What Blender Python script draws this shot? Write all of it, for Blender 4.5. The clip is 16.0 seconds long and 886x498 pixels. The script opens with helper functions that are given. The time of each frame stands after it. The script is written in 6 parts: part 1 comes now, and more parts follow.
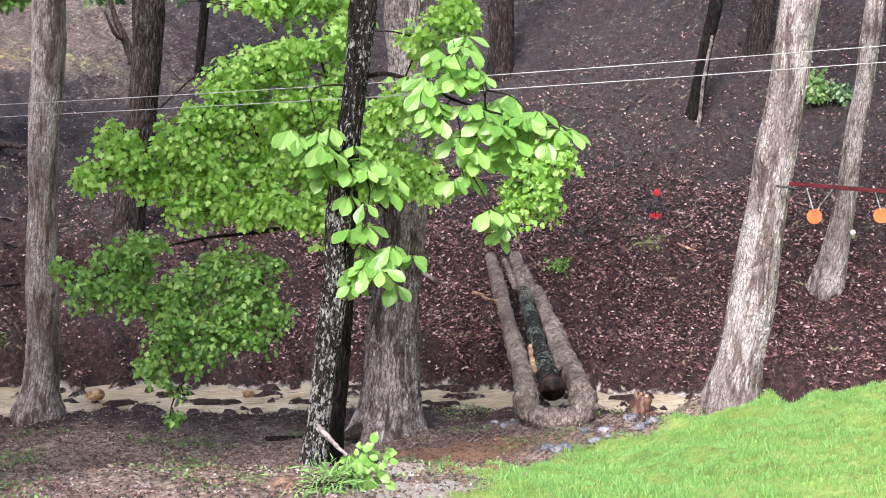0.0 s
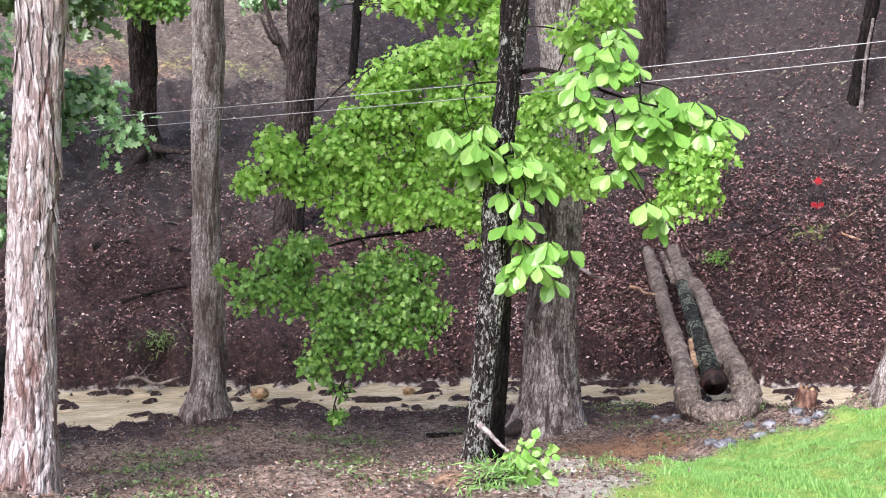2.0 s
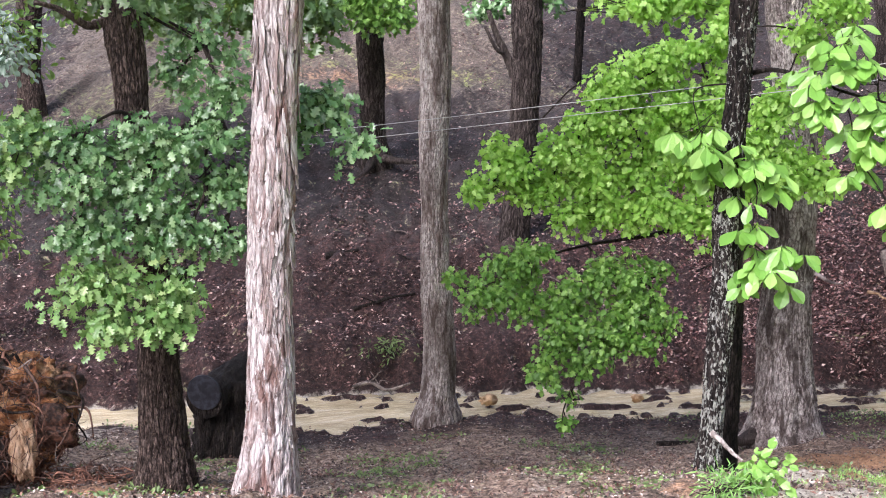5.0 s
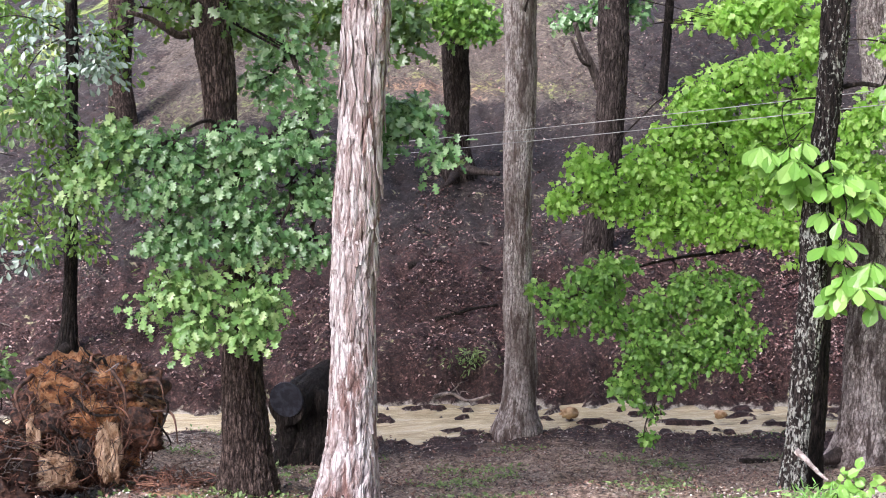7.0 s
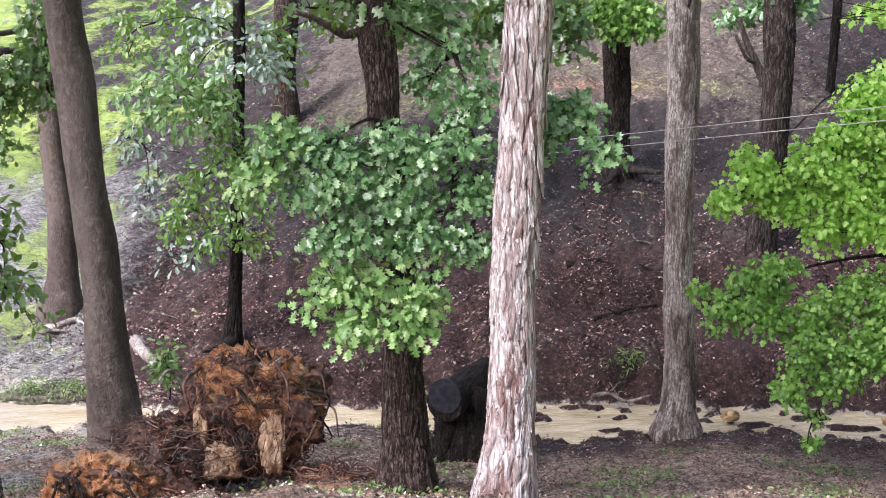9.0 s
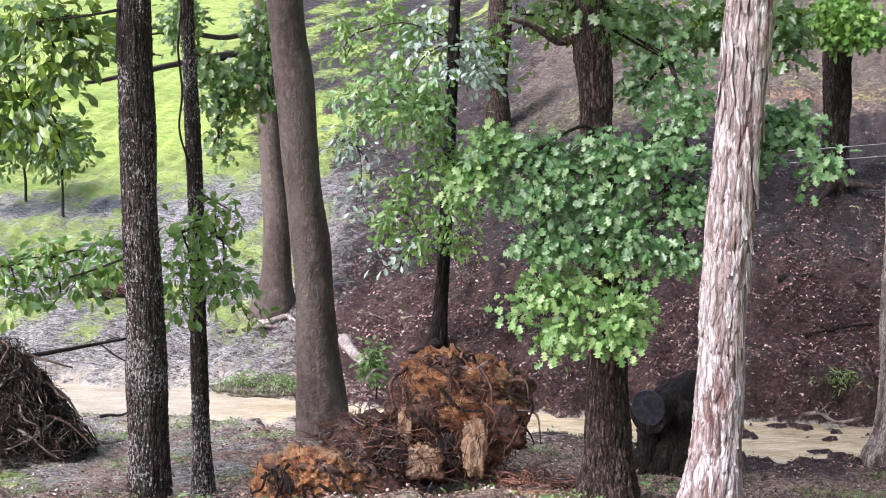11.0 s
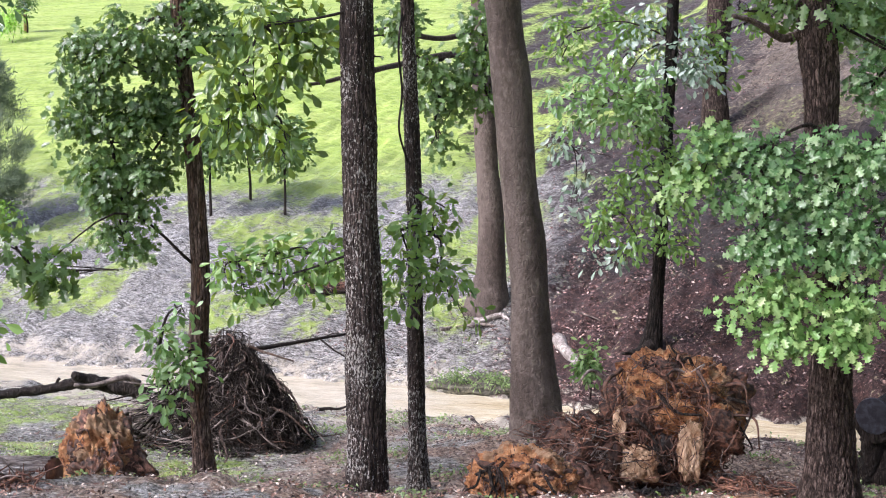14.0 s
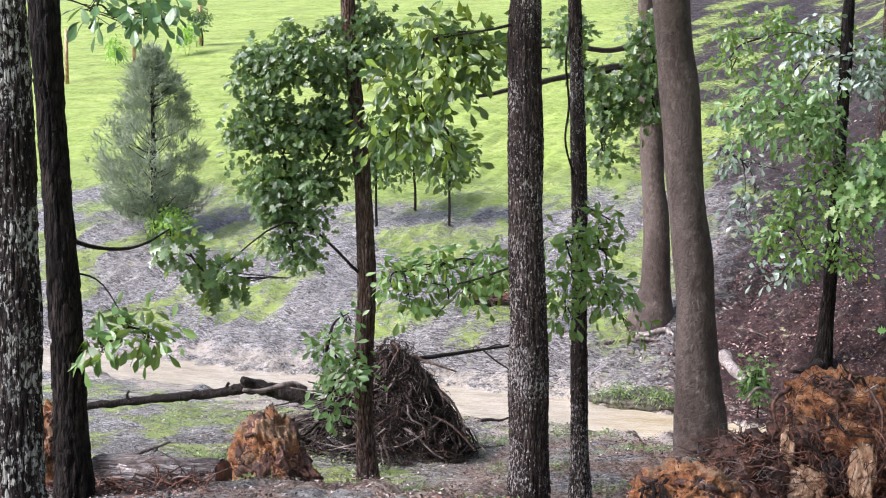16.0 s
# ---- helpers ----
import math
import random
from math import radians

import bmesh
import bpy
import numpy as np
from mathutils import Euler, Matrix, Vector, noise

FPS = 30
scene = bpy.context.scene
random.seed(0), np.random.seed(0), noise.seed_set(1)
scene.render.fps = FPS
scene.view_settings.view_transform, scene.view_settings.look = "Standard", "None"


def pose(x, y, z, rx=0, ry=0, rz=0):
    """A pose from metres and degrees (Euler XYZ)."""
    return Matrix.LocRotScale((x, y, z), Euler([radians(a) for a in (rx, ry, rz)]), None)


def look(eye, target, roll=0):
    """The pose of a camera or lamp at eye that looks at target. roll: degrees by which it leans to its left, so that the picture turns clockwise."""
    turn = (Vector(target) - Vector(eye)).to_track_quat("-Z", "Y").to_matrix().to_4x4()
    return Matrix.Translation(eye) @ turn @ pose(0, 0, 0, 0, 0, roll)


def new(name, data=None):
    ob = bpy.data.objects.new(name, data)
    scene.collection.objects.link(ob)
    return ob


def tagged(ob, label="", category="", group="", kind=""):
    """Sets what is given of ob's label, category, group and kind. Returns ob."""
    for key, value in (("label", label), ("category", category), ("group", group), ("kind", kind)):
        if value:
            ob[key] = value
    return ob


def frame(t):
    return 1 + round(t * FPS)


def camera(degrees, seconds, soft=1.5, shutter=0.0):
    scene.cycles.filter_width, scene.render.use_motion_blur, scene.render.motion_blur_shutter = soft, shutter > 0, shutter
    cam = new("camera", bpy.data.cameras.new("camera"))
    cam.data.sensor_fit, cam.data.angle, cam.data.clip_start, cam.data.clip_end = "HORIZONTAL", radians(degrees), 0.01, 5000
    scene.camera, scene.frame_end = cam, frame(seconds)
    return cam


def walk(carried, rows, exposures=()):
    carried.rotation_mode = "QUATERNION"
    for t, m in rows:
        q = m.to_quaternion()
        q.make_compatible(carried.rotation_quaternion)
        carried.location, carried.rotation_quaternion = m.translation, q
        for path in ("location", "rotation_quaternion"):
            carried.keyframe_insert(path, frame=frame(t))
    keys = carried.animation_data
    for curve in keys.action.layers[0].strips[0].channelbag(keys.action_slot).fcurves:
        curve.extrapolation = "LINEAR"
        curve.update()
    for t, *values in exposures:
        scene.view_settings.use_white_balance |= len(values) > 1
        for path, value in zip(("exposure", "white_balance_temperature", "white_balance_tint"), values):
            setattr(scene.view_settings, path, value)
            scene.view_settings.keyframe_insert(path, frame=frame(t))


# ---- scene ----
cam = camera(35.41, 16.0, soft=1.0)
walk(cam, [
    (0.0, look((0.104, -0.023, 4.600), (4.255, 9.005, 3.476), 2.46)),
    (0.5, look((0.100, -0.021, 4.600), (4.055, 9.088, 3.426), 1.84)),
    (1.0, look((0.094, -0.018, 4.600), (3.814, 9.186, 3.398), 1.32)),
    (1.5, look((0.087, -0.015, 4.600), (3.523, 9.298, 3.398), 0.92)),
    (2.0, look((0.078, -0.013, 4.600), (3.194, 9.416, 3.420), 0.52)),
    (2.5, look((0.069, -0.010, 4.600), (2.825, 9.534, 3.449), 0.16)),
    (3.0, look((0.060, -0.007, 4.600), (2.459, 9.635, 3.474), -0.15)),
    (3.5, look((0.053, -0.006, 4.600), (2.146, 9.709, 3.489), -0.46)),
    (4.0, look((0.047, -0.004, 4.600), (1.896, 9.760, 3.489), -0.73)),
    (4.2, look((0.045, -0.004, 4.600), (1.823, 9.773, 3.484), -0.80)),
    (6.3, look((0.030, -0.002, 4.600), (1.243, 9.865, 3.517), -0.88)),
    (6.5, look((0.029, -0.002, 4.600), (1.178, 9.875, 3.538), -0.69)),
    (7.0, look((0.024, -0.001, 4.600), (0.994, 9.898, 3.566), -0.65)),
    (7.5, look((0.019, -0.001, 4.600), (0.757, 9.919, 3.576), -0.70)),
    (8.0, look((0.012, -0.000, 4.600), (0.480, 9.936, 3.573), -0.73)),
    (8.5, look((0.004, -0.000, 4.600), (0.161, 9.946, 3.574), -0.76)),
    (9.0, look((-0.004, -0.000, 4.600), (-0.164, 9.945, 3.567), -0.77)),
    (9.5, look((-0.015, -0.000, 4.600), (-0.630, 9.936, 3.653), -0.38)),
    (10.0, look((-0.027, -0.001, 4.600), (-1.093, 9.901, 3.702), 0.18)),
    (10.2, look((-0.030, -0.002, 4.600), (-1.241, 9.883, 3.690), 0.27)),
    (12.3, look((-0.053, -0.006, 4.600), (-2.142, 9.718, 3.558), -0.11)),
    (12.5, look((-0.055, -0.006, 4.600), (-2.230, 9.699, 3.562), -0.06)),
    (13.0, look((-0.061, -0.008, 4.600), (-2.504, 9.635, 3.576), -0.11)),
    (13.5, look((-0.070, -0.010, 4.600), (-2.836, 9.548, 3.600), -0.13)),
    (14.0, look((-0.078, -0.013, 4.600), (-3.186, 9.442, 3.619), -0.11)),
    (14.5, look((-0.086, -0.015, 4.600), (-3.525, 9.325, 3.635), -0.05)),
    (15.0, look((-0.094, -0.018, 4.600), (-3.825, 9.211, 3.649), -0.03)),
    (15.5, look((-0.100, -0.021, 4.600), (-4.099, 9.098, 3.675), 0.03)),
    (16.0, look((-0.105, -0.023, 4.600), (-4.300, 9.010, 3.705), 0.06)),
], exposures=[(0.0, 1.72, 6220.0, 22.5), (13.0, 1.72, 6220.0, 22.5), (16.0, 1.55, 6220.0, 22.5)])

# ---- light: an overcast, rainy day ----
world = bpy.data.worlds.new("overcast")
scene.world = world
world.use_nodes = True
wn, wl = world.node_tree.nodes, world.node_tree.links
sky = wn.new("ShaderNodeTexSky")
sky.sky_type, sky.sun_disc = "NISHITA", False
sky.sun_elevation, sky.sun_rotation = radians(44), radians(225)
sky.air_density, sky.dust_density, sky.ozone_density = 1.0, 4.0, 1.0
grey = wn.new("ShaderNodeHueSaturation")
grey.inputs["Saturation"].default_value = 0.75
wl.new(sky.outputs["Color"], grey.inputs["Color"])
wl.new(grey.outputs["Color"], wn["Background"].inputs["Color"])
wn["Background"].inputs["Strength"].default_value = 0.08
sun = new("sun", bpy.data.lights.new("sun", "SUN"))
sun.data.energy, sun.data.angle, sun.data.color = 1.75, radians(22), (0.98, 0.98, 1.0)
sun.matrix_world = look((-46, -46, 63), (0, 0, 0))


# ---- materials ----
class Mat:
    """A node material, built step by step."""

    def __init__(self, name, rough=0.6, spec=0.5):
        self.m = bpy.data.materials.new(name)
        self.m.use_nodes = True
        self.n, self.l = self.m.node_tree.nodes, self.m.node_tree.links
        self.b = self.n["Principled BSDF"]
        self.b.inputs["Roughness"].default_value = rough
        self.b.inputs["Specular IOR Level"].default_value = spec
        self.co = self.n.new("ShaderNodeTexCoord").outputs["Object"]

    def scaled(self, v):
        k = self.n.new("ShaderNodeMapping")
        k.inputs["Scale"].default_value = v
        self.l.new(self.co, k.inputs["Vector"])
        return k.outputs["Vector"]

    def noise(self, scale, detail=5.0, rough=0.6, stretch=None, warp=0.0):
        k = self.n.new("ShaderNodeTexNoise")
        k.inputs["Scale"].default_value, k.inputs["Detail"].default_value = scale, detail
        k.inputs["Roughness"].default_value, k.inputs["Distortion"].default_value = rough, warp
        self.l.new(self.scaled(stretch) if stretch else self.co, k.inputs["Vector"])
        w = self.n.new("ShaderNodeMapRange")
        w.inputs["From Min"].default_value, w.inputs["From Max"].default_value = 0.28, 0.72
        self.l.new(k.outputs["Fac"], w.inputs["Value"])
        return w.outputs["Result"]

    def cells(self, scale, stretch=None, feature="F1", bend=0.0):
        k = self.n.new("ShaderNodeTexVoronoi")
        k.feature = feature
        k.inputs["Scale"].default_value = scale
        src = self.scaled(stretch) if stretch else self.co
        if bend:
            w = self.n.new("ShaderNodeTexNoise")
            w.inputs["Scale"].default_value, w.inputs["Detail"].default_value = scale * 0.7, 3.0
            self.l.new(src, w.inputs["Vector"])
            a = self.n.new("ShaderNodeVectorMath")
            a.operation = "MULTIPLY_ADD"
            a.inputs[1].default_value = (bend / scale,) * 3
            self.l.new(w.outputs["Color"], a.inputs[0])
            self.l.new(src, a.inputs[2])
            src = a.outputs["Vector"]
        self.l.new(src, k.inputs["Vector"])
        return k.outputs["Distance"]

    def ramp(self, fac, *stops):
        k = self.n.new("ShaderNodeValToRGB")
        e = k.color_ramp.elements
        while len(e) < len(stops):
            e.new(0.5)
        for i, (p, c) in enumerate(stops):
            e[i].position = p
            e[i].color = (c, c, c, 1) if isinstance(c, (int, float)) else (*c, 1)
        self.l.new(fac, k.inputs["Fac"])
        return k.outputs["Color"]

    def mix(self, fac, a, b, kind="MIX"):
        k = self.n.new("ShaderNodeMix")
        k.data_type, k.blend_type = "RGBA", kind
        for sock, v in ((k.inputs[0], fac), (k.inputs[6], a), (k.inputs[7], b)):
            if isinstance(v, (int, float)):
                sock.default_value = v if sock == k.inputs[0] else (v, v, v, 1)
            elif isinstance(v, tuple):
                sock.default_value = (*v, 1)
            else:
                self.l.new(v, sock)
        return k.outputs[2]

    def math(self, op, a, b):
        k = self.n.new("ShaderNodeMath")
        k.operation = op
        for sock, v in zip(k.inputs, (a, b)):
            if isinstance(v, (int, float)):
                sock.default_value = v
            else:
                self.l.new(v, sock)
        return k.outputs[0]

    def attribute(self, name):
        k = self.n.new("ShaderNodeAttribute")
        k.attribute_name = name
        return k.outputs["Fac"]

    def island(self):
        return self.n.new("ShaderNodeNewGeometry").outputs["Random Per Island"]

    def any(self):
        return self.n.new("ShaderNodeObjectInfo").outputs["Random"]

    def colour(self, c):
        self.l.new(c, self.b.inputs["Base Color"])
        return self

    def gloss(self, r):
        self.l.new(r, self.b.inputs["Roughness"])
        return self

    def bump(self, h, strength=0.5, distance=0.02):
        k = self.n.new("ShaderNodeBump")
        k.inputs["Strength"].default_value, k.inputs["Distance"].default_value = strength, distance
        self.l.new(h, k.inputs["Height"])
        self.l.new(k.outputs["Normal"], self.b.inputs["Normal"])
        return self


def bark(name, dark, mid, pale, lichen=0.0, lichen_colour=(0.55, 0.58, 0.5), wet=0.45, fine=14.0, moss=0.0, split=(0.25, 0.5, 0.78), spot=20.0, crack=0.7, patch=None, patch_share=0.62, relief=0.9, grain=1.0, groove_shade=0.85):
    m = Mat(name, 0.7, 0.2)
    ridges = m.noise(fine * 1.5, 8, 0.72, (1, 1, 0.2 * grain), 0.3)
    cracks = m.cells(fine * 1.9, (1, 1, 0.17 * grain), "DISTANCE_TO_EDGE", 1.6)
    blotch = m.noise(1.7, 4, 0.6, (1, 1, 0.5))
    c = m.ramp(ridges, (split[0], dark), (split[1], mid), (split[2], pale))
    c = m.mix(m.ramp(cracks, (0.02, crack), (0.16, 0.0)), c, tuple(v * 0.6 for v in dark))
    if patch:
        big = m.noise(5.0, 6, 0.7, (1, 1, 0.17), 0.4)
        c = m.mix(m.ramp(big, (patch_share - 0.06, 0.0), (patch_share + 0.1, 0.85)), c, m.mix(0.6, patch, m.mix(1.0, c, patch, "MULTIPLY")))
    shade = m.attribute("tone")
    c = m.mix(m.ramp(shade, (0.0, 0.42), (0.4, 0.0)), c, m.mix(0.5, tuple(v * 0.9 for v in pale), c))
    c = m.mix(m.ramp(shade, (0.62, 0.0), (0.95, 0.6)), c, m.mix(0.4, patch or dark, m.mix(1.0, c, (0.5, 0.44, 0.4), "MULTIPLY")))
    c = m.mix(m.ramp(blotch, (0.45, 0.0), (0.7, wet)), c, m.mix(1.0, c, (0.35, 0.3, 0.28), "MULTIPLY"))
    if lichen != 0.0:
        spots = m.math("ADD", m.noise(spot, 5, 0.7, (1, 1, 0.55), 0.4), m.math("MULTIPLY", m.noise(1.4, 2), 0.5))
        c = m.mix(m.ramp(spots, (0.98 - lichen, 0.0), (1.04 - lichen, 0.9)), c, lichen_colour)
    if moss:
        c = m.mix(m.ramp(m.noise(3.0, 5, 0.65), (0.62 - moss, 0.0), (0.7 - moss, 0.8)), c, (0.06, 0.085, 0.02))
    # Furrows get dark inner bark plus the shade of the recess, painted in.
    c = m.mix(m.ramp(m.attribute("furrow"), (0.25, 0.0), (0.8, groove_shade)), c, tuple(v * 0.55 for v in dark))
    m.colour(c)
    m.gloss(m.ramp(blotch, (0.4, 0.85), (0.7, 0.55)))
    return m.bump(m.math("ADD", ridges, m.math("ADD", m.math("MULTIPLY", m.noise(55, 3), 0.3), m.ramp(cracks, (0.0, 0.0), (0.2, 0.8)))), relief, 0.035).m


def foliage(name, deep, mid, light, rough=0.38, through_colour=None, glow=0.3, spec=0.5):
    m = Mat(name, rough, spec)
    r = m.island()
    c = m.ramp(r, (0.0, tuple(0.6 * u + 0.4 * v for u, v in zip(deep, mid))), (0.5, mid), (1.0, tuple(0.8 * u + 0.2 * v for u, v in zip(light, mid))))
    c = m.mix(m.ramp(m.noise(1.3, 4), (0.35, 0.0), (0.7, 0.6)), c, m.mix(1.0, c, (0.72, 0.8, 0.7), "MULTIPLY"))
    m.colour(c)
    m.bump(m.noise(60, 3), 0.25, 0.01)
    t = m.n.new("ShaderNodeBsdfTranslucent")
    t.inputs["Color"].default_value = (*(through_colour or light), 1)
    s = m.n.new("ShaderNodeMixShader")
    s.inputs[0].default_value = glow
    m.l.new(m.b.outputs[0], s.inputs[1])
    m.l.new(t.outputs[0], s.inputs[2])
    m.l.new(s.outputs[0], m.n["Material Output"].inputs["Surface"])
    return m.m


def plain(name, a, b, scale=9.0, rough=0.6, bump=0.4, stretch=None, metal=0.0):
    m = Mat(name, rough)
    f = m.noise(scale, 6, 0.65, stretch)
    m.colour(m.mix(m.ramp(m.noise(scale * 0.17, 3), (0.35, 0.0), (0.7, 0.6)), m.ramp(f, (0.35, a), (0.68, b)), m.ramp(f, (0.3, tuple(v * 0.6 for v in a)), (0.7, a))))
    m.b.inputs["Metallic"].default_value = metal
    return m.bump(f, bump, 0.02).m


def ground_material():
    m = Mat("woodland_floor", 0.7, 0.35)
    fine, mid, big = m.noise(9.0, 8, 0.7), m.noise(2.3, 6, 0.65, None, 0.5), m.noise(0.42, 4, 0.6)
    flakes = m.cells(13.0)
    grit = m.noise(24.0, 6, 0.75)
    speck = m.math("ADD", m.math("MULTIPLY", fine, 0.5), m.math("MULTIPLY", grit, 0.5))
    litter = m.ramp(speck, (0.22, (0.007, 0.004, 0.004)), (0.5, (0.047, 0.025, 0.022)), (0.66, (0.115, 0.062, 0.054)), (0.82, (0.30, 0.19, 0.165)))
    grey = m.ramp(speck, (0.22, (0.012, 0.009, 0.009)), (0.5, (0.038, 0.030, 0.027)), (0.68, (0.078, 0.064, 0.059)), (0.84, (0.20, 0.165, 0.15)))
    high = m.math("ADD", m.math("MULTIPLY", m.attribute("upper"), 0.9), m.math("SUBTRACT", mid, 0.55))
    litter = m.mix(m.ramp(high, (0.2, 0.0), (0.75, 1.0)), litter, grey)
    soil = m.ramp(speck, (0.25, (0.012, 0.010, 0.009)), (0.40, (0.125, 0.082, 0.058)), (0.56, (0.36, 0.265, 0.20)), (0.78, (0.66, 0.55, 0.45)))
    ripples = m.math("ADD", m.math("MULTIPLY", m.noise(11.0, 9, 0.8, (0.5, 1.7, 1), 0.3), 0.62), m.math("MULTIPLY", grit, 0.38))
    # Pale end puts the sky's sheen on wet mud into its colour.
    mud = m.ramp(ripples, (0.30, (0.018, 0.016, 0.015)), (0.42, (0.12, 0.117, 0.105)), (0.54, (0.34, 0.337, 0.318)), (0.70, (0.70, 0.70, 0.695)))
    sand = m.ramp(speck, (0.18, (0.24, 0.21, 0.16)), (0.5, (0.50, 0.46, 0.38)), (0.8, (0.72, 0.68, 0.60)))
    clay = m.ramp(speck, (0.2, (0.16, 0.07, 0.035)), (0.8, (0.62, 0.37, 0.21)))
    grass = m.ramp(m.math("ADD", m.math("MULTIPLY", m.noise(5, 9, 0.8, (0.6, 1.4, 1)), 0.65), m.math("MULTIPLY", m.noise(0.9, 4, 0.6, (0.5, 1.5, 1)), 0.35)), (0.15, (0.09, 0.15, 0.03)), (0.45, (0.27, 0.39, 0.075)), (0.85, (0.49, 0.57, 0.19)))
    straw = m.ramp(speck, (0.25, (0.03, 0.024, 0.018)), (0.5, (0.125, 0.10, 0.078)), (0.8, (0.32, 0.275, 0.22)))
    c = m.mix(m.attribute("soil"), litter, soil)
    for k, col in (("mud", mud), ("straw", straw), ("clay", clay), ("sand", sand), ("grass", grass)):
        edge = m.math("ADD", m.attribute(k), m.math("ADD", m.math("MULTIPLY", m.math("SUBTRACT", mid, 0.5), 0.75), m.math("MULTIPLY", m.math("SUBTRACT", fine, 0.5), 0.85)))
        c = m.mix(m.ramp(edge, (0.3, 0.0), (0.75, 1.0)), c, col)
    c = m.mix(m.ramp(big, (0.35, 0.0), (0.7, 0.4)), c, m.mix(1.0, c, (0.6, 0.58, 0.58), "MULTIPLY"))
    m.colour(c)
    wet = m.math("ADD", m.attribute("mud"), m.math("MULTIPLY", m.attribute("sand"), 0.5))
    m.gloss(m.mix(wet, m.ramp(mid, (0.3, 0.75), (0.7, 0.5)), m.ramp(mid, (0.3, 0.12), (0.75, 0.4))))
    h = m.math("ADD", speck, m.math("ADD", m.math("MULTIPLY", flakes, 0.4), m.math("MULTIPLY", m.math("MULTIPLY", ripples, m.attribute("mud")), 0.9)))
    return m.bump(h, 0.8, 0.05).m


MAT_GROUND = ground_material()
MAT_PALE = bark("pale_bark", (0.28, 0.225, 0.20), (0.63, 0.57, 0.53), (0.80, 0.755, 0.715), wet=0.6, crack=0.35, patch=(0.20, 0.14, 0.12), patch_share=0.57, fine=10, grain=2.8, groove_shade=0.85, relief=0.8, split=(0.1, 0.42, 0.8))
MAT_SHAG = bark("shaggy_bark", (0.20, 0.135, 0.12), (0.60, 0.53, 0.505), (0.80, 0.755, 0.735), -0.08, (0.50, 0.56, 0.44), wet=0.3, fine=9.0, crack=0.5, patch=(0.26, 0.145, 0.12), patch_share=0.55, grain=1.5, split=(0.10, 0.36, 0.7), groove_shade=0.85, relief=0.7, spot=14.0)
MAT_BIG = bark("grey_furrowed_bark", (0.19, 0.15, 0.135), (0.62, 0.555, 0.515), (0.82, 0.77, 0.73), wet=0.5, crack=0.4, patch=(0.12, 0.09, 0.08), patch_share=0.6, grain=2.8, groove_shade=0.75)
MAT_SMOOTH = bark("smooth_brown_bark", (0.045, 0.034, 0.028), (0.105, 0.084, 0.070), (0.21, 0.178, 0.155), wet=0.6, fine=9, crack=0.12, patch=(0.26, 0.215, 0.19), patch_share=0.6, relief=0.45, grain=3.6, split=(0.1, 0.5, 0.9))
MAT_GREY = bark("dark_grey_bark", (0.024, 0.018, 0.015), (0.085, 0.067, 0.06), (0.20, 0.165, 0.148), wet=0.6)
MAT_DARK = bark("dark_wet_bark", (0.006, 0.005, 0.004), (0.025, 0.019, 0.016), (0.075, 0.06, 0.05))
MAT_LICHEN = bark("black_bark_with_lichen", (0.010, 0.008, 0.007), (0.042, 0.033, 0.029), (0.12, 0.098, 0.086), 0.16, (0.50, 0.52, 0.46), spot=26.0)
MAT_SPECK = bark("speckled_bark", (0.022, 0.017, 0.014), (0.088, 0.067, 0.058), (0.21, 0.17, 0.15), 0.03, (0.58, 0.57, 0.53), fine=18, spot=48.0)
MAT_BROWN = bark("brown_bark", (0.032, 0.023, 0.019), (0.125, 0.09, 0.075), (0.26, 0.20, 0.17), wet=0.5, fine=16, grain=1.6)
PLATES = {"pale_bark": (0.045, 0.11, 0.009), "shaggy_bark": (0.08, 0.34, 0.016), "grey_furrowed_bark": (0.06, 0.14, 0.013), "dark_grey_bark": (0.075, 0.24, 0.018), "dark_wet_bark": (0.06, 0.25, 0.012), "black_bark_with_lichen": (0.05, 0.16, 0.014), "speckled_bark": (0.045, 0.07, 0.007), "brown_bark": (0.05, 0.13, 0.012), "tan_brown_bark": (0.045, 0.12, 0.006)}
MAT_TAN = bark("tan_brown_bark", (0.05, 0.034, 0.026), (0.17, 0.12, 0.095), (0.32, 0.25, 0.205), wet=0.5, fine=16, grain=1.4, patch=(0.26, 0.15, 0.09), patch_share=0.62)
MAT_TWIG = bark("twig_bark", (0.008, 0.006, 0.005), (0.03, 0.022, 0.017), (0.09, 0.07, 0.055))
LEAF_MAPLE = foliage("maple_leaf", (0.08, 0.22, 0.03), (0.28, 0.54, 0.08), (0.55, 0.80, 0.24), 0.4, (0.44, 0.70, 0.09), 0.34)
# A darker copy of maple_leaf, for low boughs, weeds and others.
LEAF_MAPLE_DEEP = foliage("darker_maple_leaf", (0.04, 0.12, 0.02), (0.14, 0.32, 0.05), (0.36, 0.60, 0.14), 0.38, (0.22, 0.40, 0.06), 0.28)
LEAF_BIG = foliage("whorled_leaf", (0.11, 0.27, 0.05), (0.22, 0.45, 0.085), (0.38, 0.60, 0.18), 0.2, (0.36, 0.58, 0.12), 0.26)
LEAF_OAK = foliage("oak_leaf", (0.03, 0.09, 0.032), (0.115, 0.25, 0.088), (0.34, 0.50, 0.25), 0.22, (0.20, 0.36, 0.10), 0.22, 0.7)
LEAF_OAK_LOW = foliage("low_oak_leaf", (0.06, 0.15, 0.04), (0.19, 0.36, 0.11), (0.48, 0.62, 0.27), 0.25, (0.3, 0.46, 0.12), 0.25)
